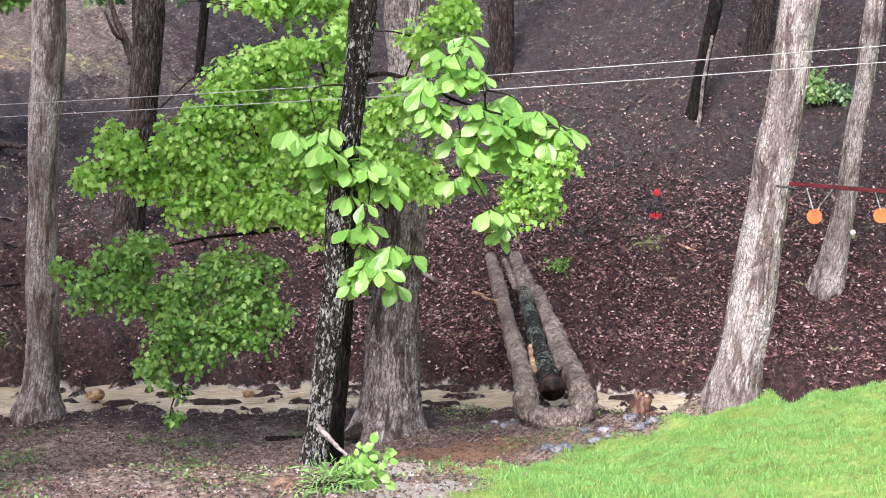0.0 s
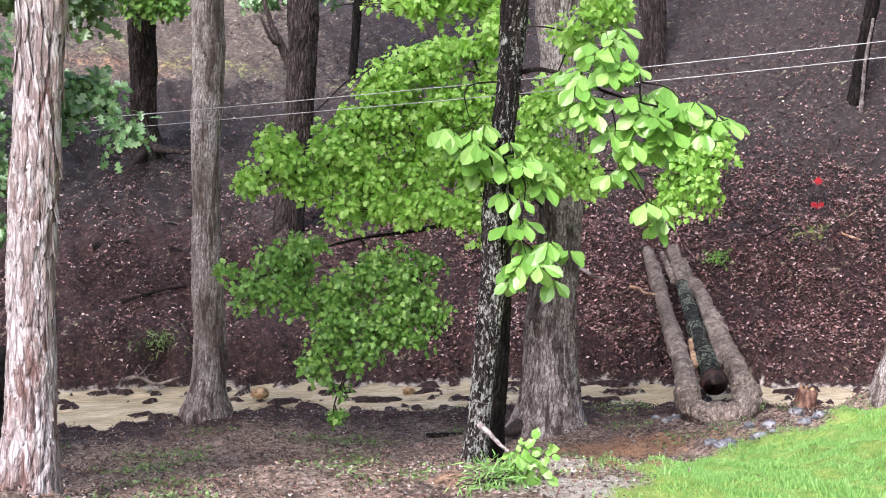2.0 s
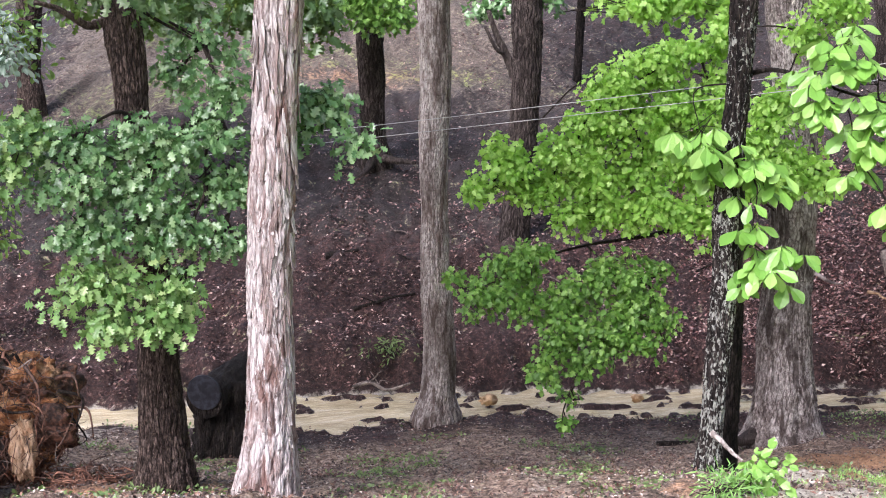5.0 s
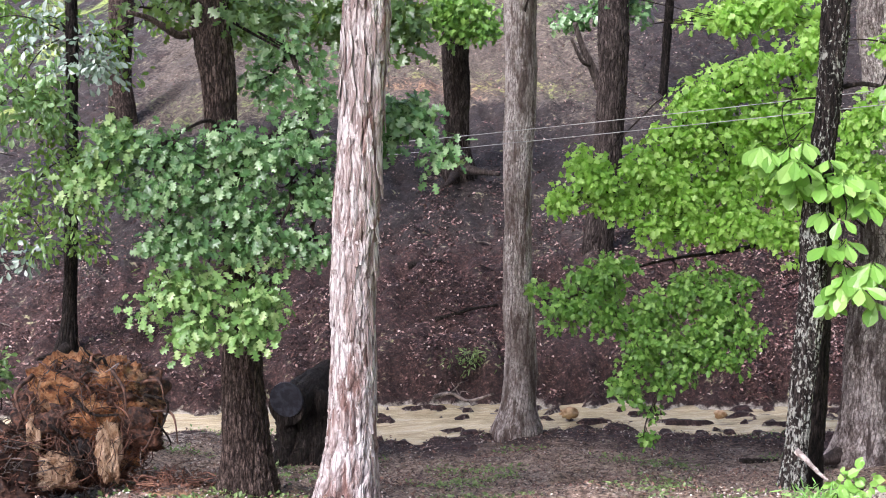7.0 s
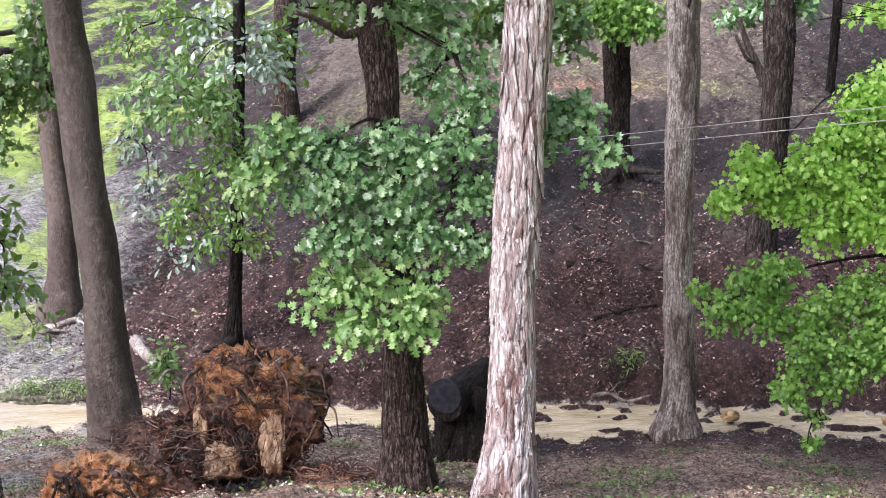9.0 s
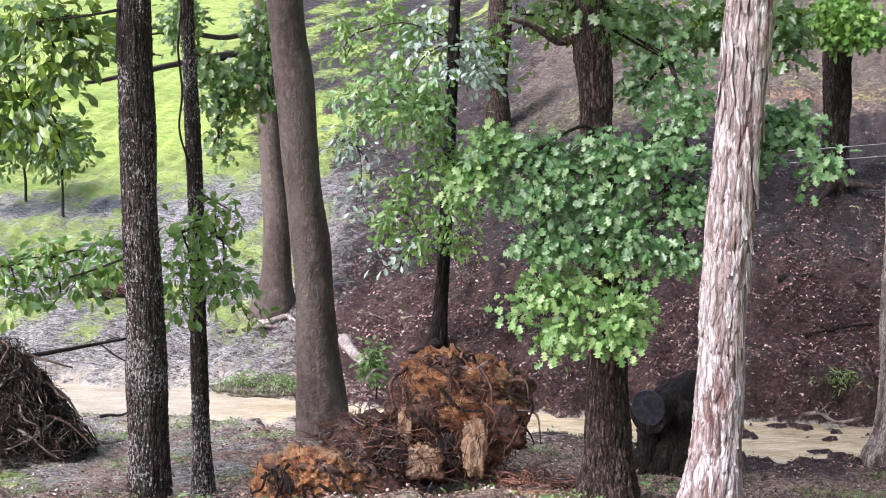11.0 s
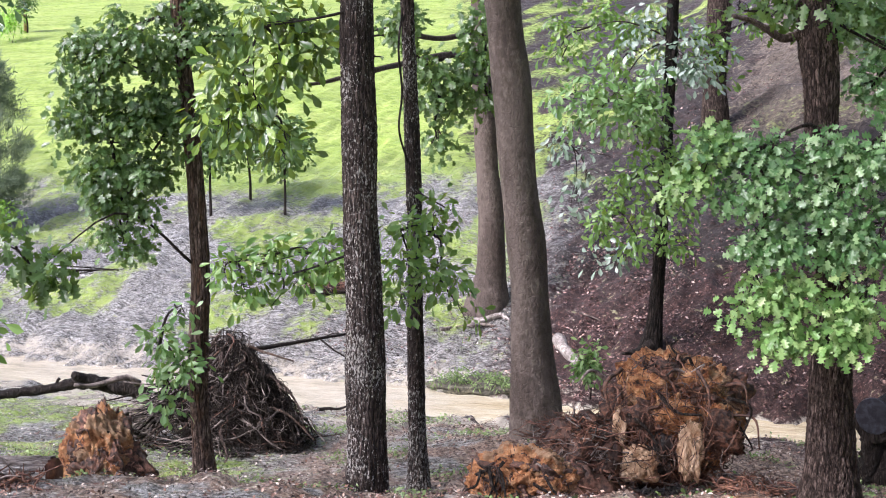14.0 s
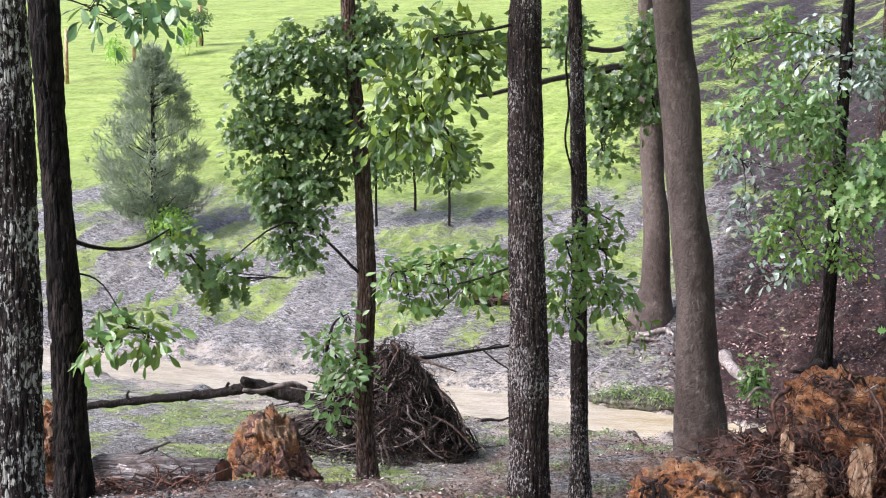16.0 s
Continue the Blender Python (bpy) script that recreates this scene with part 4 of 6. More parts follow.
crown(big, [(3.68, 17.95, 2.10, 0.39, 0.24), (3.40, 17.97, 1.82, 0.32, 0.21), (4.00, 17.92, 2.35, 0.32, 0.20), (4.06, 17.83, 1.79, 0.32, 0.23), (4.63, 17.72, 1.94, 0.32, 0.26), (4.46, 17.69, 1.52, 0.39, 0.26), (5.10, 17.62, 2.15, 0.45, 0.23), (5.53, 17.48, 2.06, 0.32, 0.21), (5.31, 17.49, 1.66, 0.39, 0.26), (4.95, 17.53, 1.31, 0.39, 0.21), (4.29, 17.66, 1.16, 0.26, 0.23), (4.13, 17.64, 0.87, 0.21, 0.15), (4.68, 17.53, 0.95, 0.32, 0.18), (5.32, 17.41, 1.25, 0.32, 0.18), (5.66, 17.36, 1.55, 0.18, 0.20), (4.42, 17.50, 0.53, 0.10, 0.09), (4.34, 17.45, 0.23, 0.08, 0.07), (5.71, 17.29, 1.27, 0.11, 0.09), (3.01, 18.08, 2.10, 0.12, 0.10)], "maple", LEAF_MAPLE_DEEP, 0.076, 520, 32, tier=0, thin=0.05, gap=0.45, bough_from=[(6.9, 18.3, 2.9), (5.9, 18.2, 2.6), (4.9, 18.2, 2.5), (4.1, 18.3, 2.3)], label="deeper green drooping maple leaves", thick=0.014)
crown(big, [(6.97, 22.97, 5.93, 0.60, 0.16), (7.56, 22.79, 5.85, 0.30, 0.12), (8.51, 22.46, 5.85, 0.30, 0.20)], "maple", LEAF_MAPLE, 0.12, 260, 33, bough_from=BOUGHS_BIG)
crown(lich, [(5.16, 14.42, 4.13, 0.32, 0.22), (5.40, 14.33, 3.86, 0.32, 0.26), (5.70, 14.22, 3.59, 0.32, 0.29), (5.66, 14.23, 2.93, 0.22, 0.22), (5.96, 14.11, 2.69, 0.32, 0.22), (5.59, 14.26, 2.52, 0.19, 0.14), (6.34, 13.95, 4.83, 0.39, 0.29), (6.44, 13.90, 4.37, 0.35, 0.26), (6.85, 13.71, 4.64, 0.35, 0.22), (6.98, 13.64, 4.15, 0.35, 0.32), (7.33, 13.46, 4.29, 0.29, 0.22), (6.66, 13.80, 3.82, 0.26, 0.22), (7.02, 13.62, 3.25, 0.27, 0.22), (7.55, 13.34, 4.31, 0.13, 0.10), (6.61, 13.83, 5.12, 0.32, 0.16)], "obovate", LEAF_BIG, 0.245, 135, 34, thin=-0.2, whorl=5, tier=0, bough_from=[*(v[:3] for v in rows_l[3:8]), (6.00, 14.42, 4.77), (6.31, 14.18, 4.67), (6.56, 13.96, 4.53), (6.86, 13.70, 4.42)], label="large pale green whorled leaves", thick=0.012)
OAK_BOUGHS = [v[:3] for v in rows_o[4:9]]
crown(oak, [(-0.09, 14.30, 5.12, 0.40, 0.14), (-0.36, 14.35, 4.84, 0.26, 0.20), (0.05, 13.60, 4.62, 0.28, 0.21), (-1.42, 13.32, 4.21, 0.46, 0.20), (-0.94, 13.36, 4.07, 0.38, 0.21), (-0.47, 13.39, 4.19, 0.46, 0.25), (0.07, 13.39, 4.22, 0.25, 0.25), (-1.21, 13.32, 3.81, 0.44, 0.20), (-0.67, 13.36, 3.74, 0.52, 0.25), (-0.12, 13.37, 3.79, 0.35, 0.25), (0.12, 13.37, 3.76, 0.19, 0.19), (-1.30, 13.28, 3.38, 0.30, 0.21), (-0.84, 13.31, 3.34, 0.46, 0.23), (-0.32, 13.34, 3.33, 0.41, 0.22), (0.03, 13.33, 3.25, 0.15, 0.17)], "oak", LEAF_OAK, 0.096, 330, 35, tier=0, thin=0.0, gap=0.6, depth=0.6, bough_from=OAK_BOUGHS, label="glossy blue-green lobed oak leaves", thick=0.03)
crown(oak, [(-1.36, 13.23, 2.97, 0.26, 0.19), (-1.48, 13.19, 2.77, 0.14, 0.10), (-0.95, 13.26, 2.88, 0.34, 0.14), (-0.33, 13.29, 2.95, 0.16, 0.20), (-1.01, 13.21, 2.59, 0.27, 0.17), (-0.57, 13.25, 2.66, 0.27, 0.16), (-1.12, 13.17, 2.40, 0.14, 0.10), (-0.74, 13.20, 2.42, 0.25, 0.11), (-0.38, 13.22, 2.47, 0.20, 0.09), (-1.74, 13.28, 4.28, 0.22, 0.16), (-1.85, 13.26, 4.01, 0.19, 0.14), (-2.07, 13.22, 3.85, 0.16, 0.11)], "oak", LEAF_OAK_LOW, 0.10, 400, 235, tier=0, thin=0.0, gap=0.5, depth=0.6, bough_from=[(-1.42, 13.32, 4.21), (-1.30, 13.28, 3.38), (-0.84, 13.31, 3.34), (-0.32, 13.34, 3.33)], label="paler young oak leaves hanging low", thick=0.011)
crown(oak, [(0.90, 13.57, 4.53, 0.23, 0.17), (1.09, 13.56, 4.39, 0.17, 0.17), (1.34, 13.54, 4.05, 0.11, 0.14), (0.85, 13.57, 4.25, 0.14, 0.14)], "oak", LEAF_OAK, 0.11, 420, 135, depth=0.6, thin=-0.3, bough_from=[v[:3] for v in rows_o[4:6]], thick=0.015)
crown(oak, [(-0.71, 14.18, 5.58, 0.30, 0.12), (-1.34, 14.13, 5.58, 0.30, 0.11), (-1.64, 14.10, 5.61, 0.24, 0.08)], "oak", LEAF_DIM, 0.13, 320, 36, bough_from=[v[:3] for v in rows_o[7:9]], thick=0.018)
SAP_BOUGHS = [v[:3] for v in rows_sap[3:6]]
crown(sap, [(-4.97, 24.51, 4.80, 0.90, 0.47), (-5.71, 24.34, 4.95, 0.35, 0.37), (-4.52, 24.59, 4.29, 0.51, 0.24), (-5.36, 24.42, 4.40, 0.46, 0.22), (-4.32, 24.63, 4.95, 0.37, 0.37)], "oval", LEAF_MID, 0.18, 95, 137, thin=0.0, bough_from=SAP_BOUGHS, thick=0.02, label="glossy mid-green leaves")
crown(sap, [(-4.63, 24.95, 3.42, 0.50, 0.35), (-4.08, 25.06, 3.72, 0.46, 0.39), (-4.88, 24.87, 2.80, 0.46, 0.31), (-4.06, 25.01, 2.80, 0.46, 0.33), (-4.51, 24.89, 2.28, 0.35, 0.25), (-3.80, 25.01, 2.34, 0.29, 0.25), (-3.52, 25.13, 3.52, 0.41, 0.27), (-4.38, 25.02, 4.08, 0.41, 0.27), (-5.12, 24.78, 2.39, 0.27, 0.21), (-4.15, 24.94, 2.18, 0.27, 0.14)], "oval", LEAF_SPRAY, 0.15, 130, 139, thin=0.08, bough_from=SAP_BOUGHS, thick=0.016, label="drooping yellow-green leaves")
crown(sap, [(-5.97, 25.71, 3.96, 0.47, 0.19), (-5.86, 25.69, 2.89, 0.43, 0.13), (-5.00, 25.79, 1.89, 0.28, 0.13), (-3.98, 26.08, 5.60, 0.62, 0.52), (-4.56, 25.97, 5.97, 0.56, 0.39), (-6.34, 25.63, 4.12, 0.28, 0.19), (-5.26, 25.73, 1.87, 0.24, 0.13), (-3.56, 26.15, 5.28, 0.32, 0.43), (-5.65, 25.76, 3.37, 0.28, 0.17)], "oval", LEAF_SHEEN, 0.17, 75, 138, thin=0.1, bough_from=SAP_BOUGHS, label="wet leaves with a silvery sheen painted in", thick=0.016)
crown(sap, [(-5.82, 26.53, 6.23, 0.84, 0.33), (-6.46, 26.41, 5.69, 0.38, 0.29), (-4.75, 26.73, 6.28, 0.58, 0.27), (-3.56, 26.93, 5.95, 0.40, 0.49), (-3.35, 26.98, 5.41, 0.24, 0.29), (-5.18, 26.69, 5.63, 0.58, 0.33), (-2.81, 27.00, 6.32, 0.29, 0.18)], "oval", LEAF_SPRAY, 0.16, 120, 38, thin=0.1, bough_from=SAP_BOUGHS, thick=0.02)
crown(back, [(0.64, 23.99, 6.06, 0.40, 0.30), (1.60, 23.95, 5.91, 0.35, 0.35), (-0.79, 23.98, 6.07, 0.60, 0.30)], "oak", LEAF_DIM, 0.2, 300, 39)
crown(dk_b, [(3.61, 30.79, 6.46, 0.72, 0.49), (3.06, 30.85, 6.66, 0.46, 0.26)], "maple", LEAF_MAPLE_DEEP, 0.13, 330, 40, bough_from=[v[:3] for v in rows_db[3:5]])
crown(dk_a, [(6.58, 28.76, 6.56, 0.68, 0.27), (5.60, 28.97, 6.34, 0.37, 0.19)], "maple", LEAF_OAK, 0.13, 330, 41, bough_from=[v[:3] for v in rows_a[3:5]])
crown(pale, [(5.94, 19.10, 5.74, 0.50, 0.18), (6.67, 18.86, 5.80, 0.42, 0.21)], "maple", LEAF_MAPLE, 0.11, 420, 42, bough_from=[v[:3] for v in rows[6:8]])
crown(t_o, [(-8.28, 13.49, 5.34, 0.53, 0.33), (-8.53, 13.34, 4.81, 0.33, 0.30), (-7.92, 13.71, 5.00, 0.33, 0.36), (-8.35, 13.45, 4.24, 0.33, 0.30), (-8.48, 13.37, 3.81, 0.33, 0.30), (-8.15, 13.57, 3.80, 0.33, 0.40), (-8.27, 13.50, 3.20, 0.28, 0.28), (-7.64, 13.86, 5.56, 0.36, 0.30), (-7.82, 13.76, 4.46, 0.28, 0.33), (-7.31, 14.04, 5.50, 0.33, 0.27), (-8.62, 13.28, 5.18, 0.20, 0.20), (-8.10, 13.60, 4.62, 0.36, 0.33), (-8.70, 13.24, 4.45, 0.26, 0.30), (-7.98, 13.68, 4.15, 0.25, 0.28)], "oak", LEAF_DIM, 0.092, 560, 43, thin=0.14, gap=0.7, bough_from=[v[:3] for v in rows_to[3:8]], label="drooping dark green oak leaves", thick=0.025)
crown(tn2, [(-6.47, 13.45, 5.51, 0.50, 0.28), (-6.69, 13.34, 4.98, 0.37, 0.26), (-6.26, 13.55, 5.04, 0.37, 0.31), (-6.48, 13.44, 4.53, 0.37, 0.26), (-6.91, 13.23, 4.47, 0.26, 0.21), (-6.03, 13.65, 5.45, 0.31, 0.28), (-6.26, 13.54, 4.17, 0.19, 0.16)], "oval", LEAF_HICKORY, 0.155, 170, 44, tier=0, bough_from=[v[:3] for v in rows_n2[4:8]], label="long green leaves, some coloured yellow as if backlit", thick=0.02)
crown(tn2, [(-6.77, 13.32, 3.02, 0.17, 0.12), (-6.41, 13.50, 3.09, 0.23, 0.12), (-6.02, 13.68, 3.11, 0.23, 0.11), (-6.70, 13.32, 2.72, 0.17, 0.15), (-6.43, 13.42, 2.54, 0.12, 0.10), (-6.90, 13.24, 2.87, 0.09, 0.09), (-6.18, 13.58, 2.81, 0.21, 0.12), (-5.85, 13.73, 2.90, 0.15, 0.12)], "oval", LEAF_SPRAY, 0.135, 330, 45, tier=0, thin=-0.1, bough_from=[v[:3] for v in rows_n2[3:5]], thick=0.014)
crown(tn, [(-5.25, 14.22, 3.31, 0.21, 0.12), (-4.90, 14.34, 3.26, 0.26, 0.12), (-5.18, 14.20, 2.89, 0.21, 0.15), (-4.82, 14.31, 2.77, 0.26, 0.17), (-4.57, 14.35, 2.46, 0.16, 0.12), (-5.21, 14.14, 2.52, 0.16, 0.10), (-4.91, 14.36, 3.50, 0.21, 0.09)], "oval", LEAF_SPRAY, 0.135, 330, 46, tier=0, thin=-0.1, bough_from=[v[:3] for v in rows_n[3:5]], thick=0.014, label="long green leaves on a low side spray")
crown(back, [(-6.63, 19.94, 4.71, 0.32, 0.25), (-6.73, 19.91, 4.20, 0.26, 0.19), (-6.89, 19.85, 5.30, 0.26, 0.21), (-8.08, 19.40, 5.55, 0.26, 0.23), (-6.01, 20.13, 5.46, 0.32, 0.30), (-6.37, 20.02, 5.04, 0.35, 0.26), (-6.09, 20.11, 5.97, 0.32, 0.23), (-5.92, 20.16, 4.71, 0.26, 0.23), (-7.21, 19.74, 5.97, 0.32, 0.26)], "oak", LEAF_DIM, 0.13, 260, 47, bough_from=[v[:3] for v in rows_bk[3:6]], thick=0.03)
crown(t_o, [(-7.60, 13.43, 1.87, 0.27, 0.27), (-7.75, 13.34, 2.06, 0.22, 0.17), (-7.70, 13.37, 1.56, 0.17, 0.17), (-7.53, 13.47, 2.50, 0.10, 0.17)], "oval", LEAF_MID, 0.13, 220, 48, bough_from=[v[:3] for v in rows_to[2:4]])
crown(blk, [(-7.62, 9.54, 5.50, 0.24, 0.07), (-7.33, 9.77, 5.45, 0.17, 0.07), (-7.80, 9.40, 5.55, 0.17, 0.05), (-7.21, 9.85, 5.51, 0.07, 0.06)], "oval", LEAF_OAK, 0.17, 330, 49, tier=0, thin=-0.2, bough_from=[v[:3] for v in rows_k[4:6]], thick=0.012)
crown(blk, [(-7.62, 9.68, 2.84, 0.21, 0.07), (-7.72, 9.58, 2.73, 0.12, 0.08), (-7.45, 9.79, 2.72, 0.12, 0.10), (-7.79, 9.51, 2.64, 0.09, 0.05)], "oval", LEAF_SPRAY, 0.16, 330, 50, tier=0, thin=-0.2, bough_from=[v[:3] for v in rows_k[2:4]], thick=0.012)
crown(t_o, [(-8.60, 12.34, 2.97, 0.20, 0.26), (-8.80, 12.20, 3.28, 0.20, 0.14)], "oak", LEAF_DIM, 0.15, 320, 51, bough_from=[v[:3] for v in rows_to[3:5]])

# ---- unseen crowns above the walk, added to shade the wood ----
for k, (owner, rws, z0, z1, leaf) in enumerate(((pale, rows, 9, 13, LEAF_OAK), (big, rows_b, 9, 14, LEAF_MAPLE_DEEP), (t_r, rows_r, 9, 13, LEAF_OAK), (shag, rows_s, 8.5, 13, LEAF_OAK), (oak, rows_o, 8.5, 13, LEAF_DIM), (lean, rows_le, 9, 13, LEAF_DIM), (back, rows_bk, 10, 14, LEAF_DIM), (sap, rows_sap, 8.5, 13, LEAF_DIM), (tn2, rows_n2, 8.5, 12, LEAF_DIM), (dk_a, rows_a, 11, 15, LEAF_OAK), (dk_b, rows_db, 11, 15, LEAF_OAK), *((o, q, 11, 15, LEAF_DIM) for o, q in far_trees), *((o, q, 11.5, 13.5, LEAF_OAK) for o, q in (*slim_trees, (lich, rows_l), (t_o, rows_to), (tn, rows_n), (blk, rows_k))))):
    r = np.random.RandomState(300 + k)
    x, y = rws[-1][0], rws[-1][1]
    # Thicker over sap and back, to darken the slope below them.
    crown(owner, [(x + r.uniform(-2.0, 2.0), y + r.uniform(-1.5, 2.0), r.uniform(z0 + 0.8, z1), r.uniform(1.3, 2.0), r.uniform(0.8, 1.2)) for _ in range(9 if owner in (sap, back) else 5)], "oval", leaf, 0.3, 60 if owner in (sap, back) else 17, 310 + k, tier=0, bough_from=[v[:3] for v in rws[-3:]], name="unseen_crown", thick=0.06, gap=1.5)


MAT_MULCH = plain("red_mulch", (0.06, 0.024, 0.018), (0.20, 0.09, 0.068), 14, 0.55, 0.6)
MAT_CAVITY_SHADE = plain("cavity_shade_black", (0.006, 0.004, 0.003), (0.025, 0.014, 0.010), 12.0, 0.6, 0.8)
MAT_ROOTMAT = plain("wet_root_mat", (0.03, 0.014, 0.009), (0.20, 0.09, 0.055), 16.0, 0.55, 1.0)
MAT_REDROOT = plain("red_brown_rootlet", (0.09, 0.036, 0.023), (0.30, 0.15, 0.095), 12.0, 0.6, 0.4)


# ---- kinds of things ----
def lump(at, radii, seed, amp=0.25, sub=4, freq=1.6):
    """A bmesh of an uneven lump."""
    bm = bmesh.new()
    bmesh.ops.create_icosphere(bm, subdivisions=sub, radius=1.0)
    off = Vector((seed * 7.3, seed * 3.1, seed * 1.7))
    for v in bm.verts:
        n = v.co.normalized()
        k = 1 + amp * noise.fractal(n * freq + off, 1.1, 2.1, 5) + amp * 0.2 * noise.noise(n * freq * 5 + off)
        v.co = Vector(at) + Vector((n.x * radii[0], n.y * radii[1], n.z * radii[2])) * k
    for f in bm.faces:
        f.smooth = True
    return bm


def wander(a, b, r, bend=0.2, steps=9):
    """A crooked way from a to b."""
    a, b = np.array(a, float), np.array(b, float)
    L = np.linalg.norm(b - a)
    m = [a, *(a + (b - a) * f + r.normal(size=3) * bend * L * 0.4 for f in (0.3, 0.65)), b]
    return spline(m, steps)


def stick(a, b, radius, material, label, category="branch", group="", seed=0, bend=0.12, name="fallen_branch", twigs=0):
    """A crooked fallen branch from a to b, with side twigs."""
    r = np.random.RandomState(seed)
    p = wander(a, b, r, bend, 14)
    ob = thing(name, tuple(p[0]), label, category, group)
    child("stem", tube_mesh("stem", p, np.linspace(radius, radius * 0.45, 14), material, 8, 0.08, seed), ob)
    for _ in range(twigs):
        q = p[r.randint(3, 13)]
        e = q + r.normal(size=3) * 0.3 * np.linalg.norm(p[-1] - p[0]) * np.array([1, 1, 0.5])
        child("twig", tube_mesh("twig", wander(q, e, r, 0.2, 6), np.linspace(radius * 0.4, 0.004, 6), material, 5), ob)
    return ob


def root_body(at, radii, seed, amp=0.3, taper=0.0, overhang=0.0, square=0.0, sub=5):
    """A bmesh of torn earth: a blocky lump, narrowing upwards by taper, its lower front hollowed by overhang."""
    bm = bmesh.new()
    bmesh.ops.create_icosphere(bm, subdivisions=sub, radius=1.0)
    off = Vector((seed * 5.3, seed * 2.7, seed * 9.1))
    for v in bm.verts:
        n = v.co.normalized()
        box = 1 / max(abs(n.x), abs(n.y), abs(n.z))
        k = 1 + square * (min(box, 1.45) - 1)
        k += amp * noise.fractal(n * 1.7 + off, 1.0, 2.1, 4) + amp * 0.45 * (0.5 - abs(noise.noise(n * 4.5 + off))) + amp * 0.3 * noise.noise(n * 9 + off) + amp * 0.3 * (abs(noise.noise(n * 21 + off)) - 0.25)
        p = n * k
        p.x *= 1 - taper * p.z
        if p.z < 0.1 and p.y < 0:
            p.y *= 1 - overhang * min(1.0, (0.1 - p.z) * 1.6)
        v.co = Vector(at) + Vector((p.x * radii[0], p.y * radii[1], p.z * radii[2]))
    for f in bm.faces:
        f.smooth = True
    return bm


def root_ball(at, w, h, d, seed, label, roots=46, rootlets=260, clay=MAT_CLAY, taper=0.0, overhang=0.0, square=0.5, mats=3):
    """The upturned root plate of a fallen tree: clay, dark mats of roots grown through it, thick and fine roots."""
    r = np.random.RandomState(seed)
    x, y, z = at
    half = np.array([w / 2, d / 2, h / 2])
    ob = thing("root_ball", (x, y, float(ground_z(x, y))), label, "root ball", "upturned root balls")
    part("clay_body", root_body(at, half * 0.86, seed, 0.36, taper, overhang, square, 6), clay, ob, "orange clay packed between the roots")
    part("root_mat", root_body((x + 0.02 * w, y + 0.03, z - 0.05 * h), half * (0.81, 0.80, 0.80), seed + 20, 0.6, taper, overhang, square, 6), MAT_ROOTMAT, ob, "dark wet mat of roots and soil")
    for k in range(mats):
        a = r.uniform(-0.6, 3.7)
        q = half * np.array([math.cos(a), -0.55, math.sin(a)]) * 0.62
        part("clod", root_body((x + q[0], y + q[1], z + q[2]), (w * r.uniform(0.1, 0.18), d * 0.16, h * r.uniform(0.08, 0.15)), seed * 10 + k, 0.5, 0, 0, 0.3, 4), (clay, MAT_ROOTMAT)[k % 2], ob)

    def start(edge):
        a = r.uniform(-0.5, 3.64) if edge else r.uniform(0, 6.283)
        q = r.uniform(0.8, 1.0) if edge else r.uniform(0.05, 0.9) ** 0.5
        v = np.array([math.cos(a) * q, -math.sqrt(max(0.02, 1 - q * q)), math.sin(a) * q])
        v[0] *= 1 - taper * v[2]
        return np.array([x, y, z]) + v * half * 0.92, v

    for k in range(roots):
        s, v = start(k % 2 == 0)
        t = np.cross(v, r.normal(size=3))
        t /= np.linalg.norm(t) + 1e-9
        out = r.uniform(0.1, 0.4) if k % 2 == 0 else r.uniform(-0.02, 0.12)
        e = s + (v * out + t * r.uniform(0.15, 0.5) + np.array([0, 0, -0.16])) * min(w, h) * 0.55
        e[2] = max(e[2], float(ground_z(e[0], e[1])) + 0.02)
        rad = r.uniform(0.006, 0.024)
        child("root", tube_mesh("root", wander(s, e, r, 0.45, 11), np.linspace(rad, rad * 0.2, 11), (MAT_ROOT, MAT_ROOT, MAT_REDROOT, MAT_DARK, MAT_STICK)[k % 5], 6, 0.12, k), ob)
    fine = []
    for k in range(rootlets):
        s, v = start(k % 3 == 0)
        t = np.cross(v, r.normal(size=3))
        e = s + (v * r.uniform(-0.04, 0.14) + t * r.uniform(0.1, 0.35) + np.array([0, 0, -0.14])) * min(w, h) * 0.5
        fine.append(tube(wander(s, e, r, 0.5, 6), np.linspace(r.uniform(0.004, 0.011), 0.002, 6), 4))
    tagged(child("rootlet", many_tubes("rootlet", fine[::2], MAT_REDROOT), ob), kind="stuff")
    tagged(child("rootlet", many_tubes("rootlet", fine[1::2], MAT_ROOT), ob), kind="stuff")
    return ob


def rock(at, size, seed, material, label, group="creek stones"):
    ob = thing("stone", at, label, "stone", group)
    part("body", lump((at[0], at[1], at[2] + size[2] * 0.5), size, seed, 0.5, 3, 1.9), material, ob)


def on_ground(x, y, up=0.0):
    return (x, y, float(ground_z(x, y)) + up)


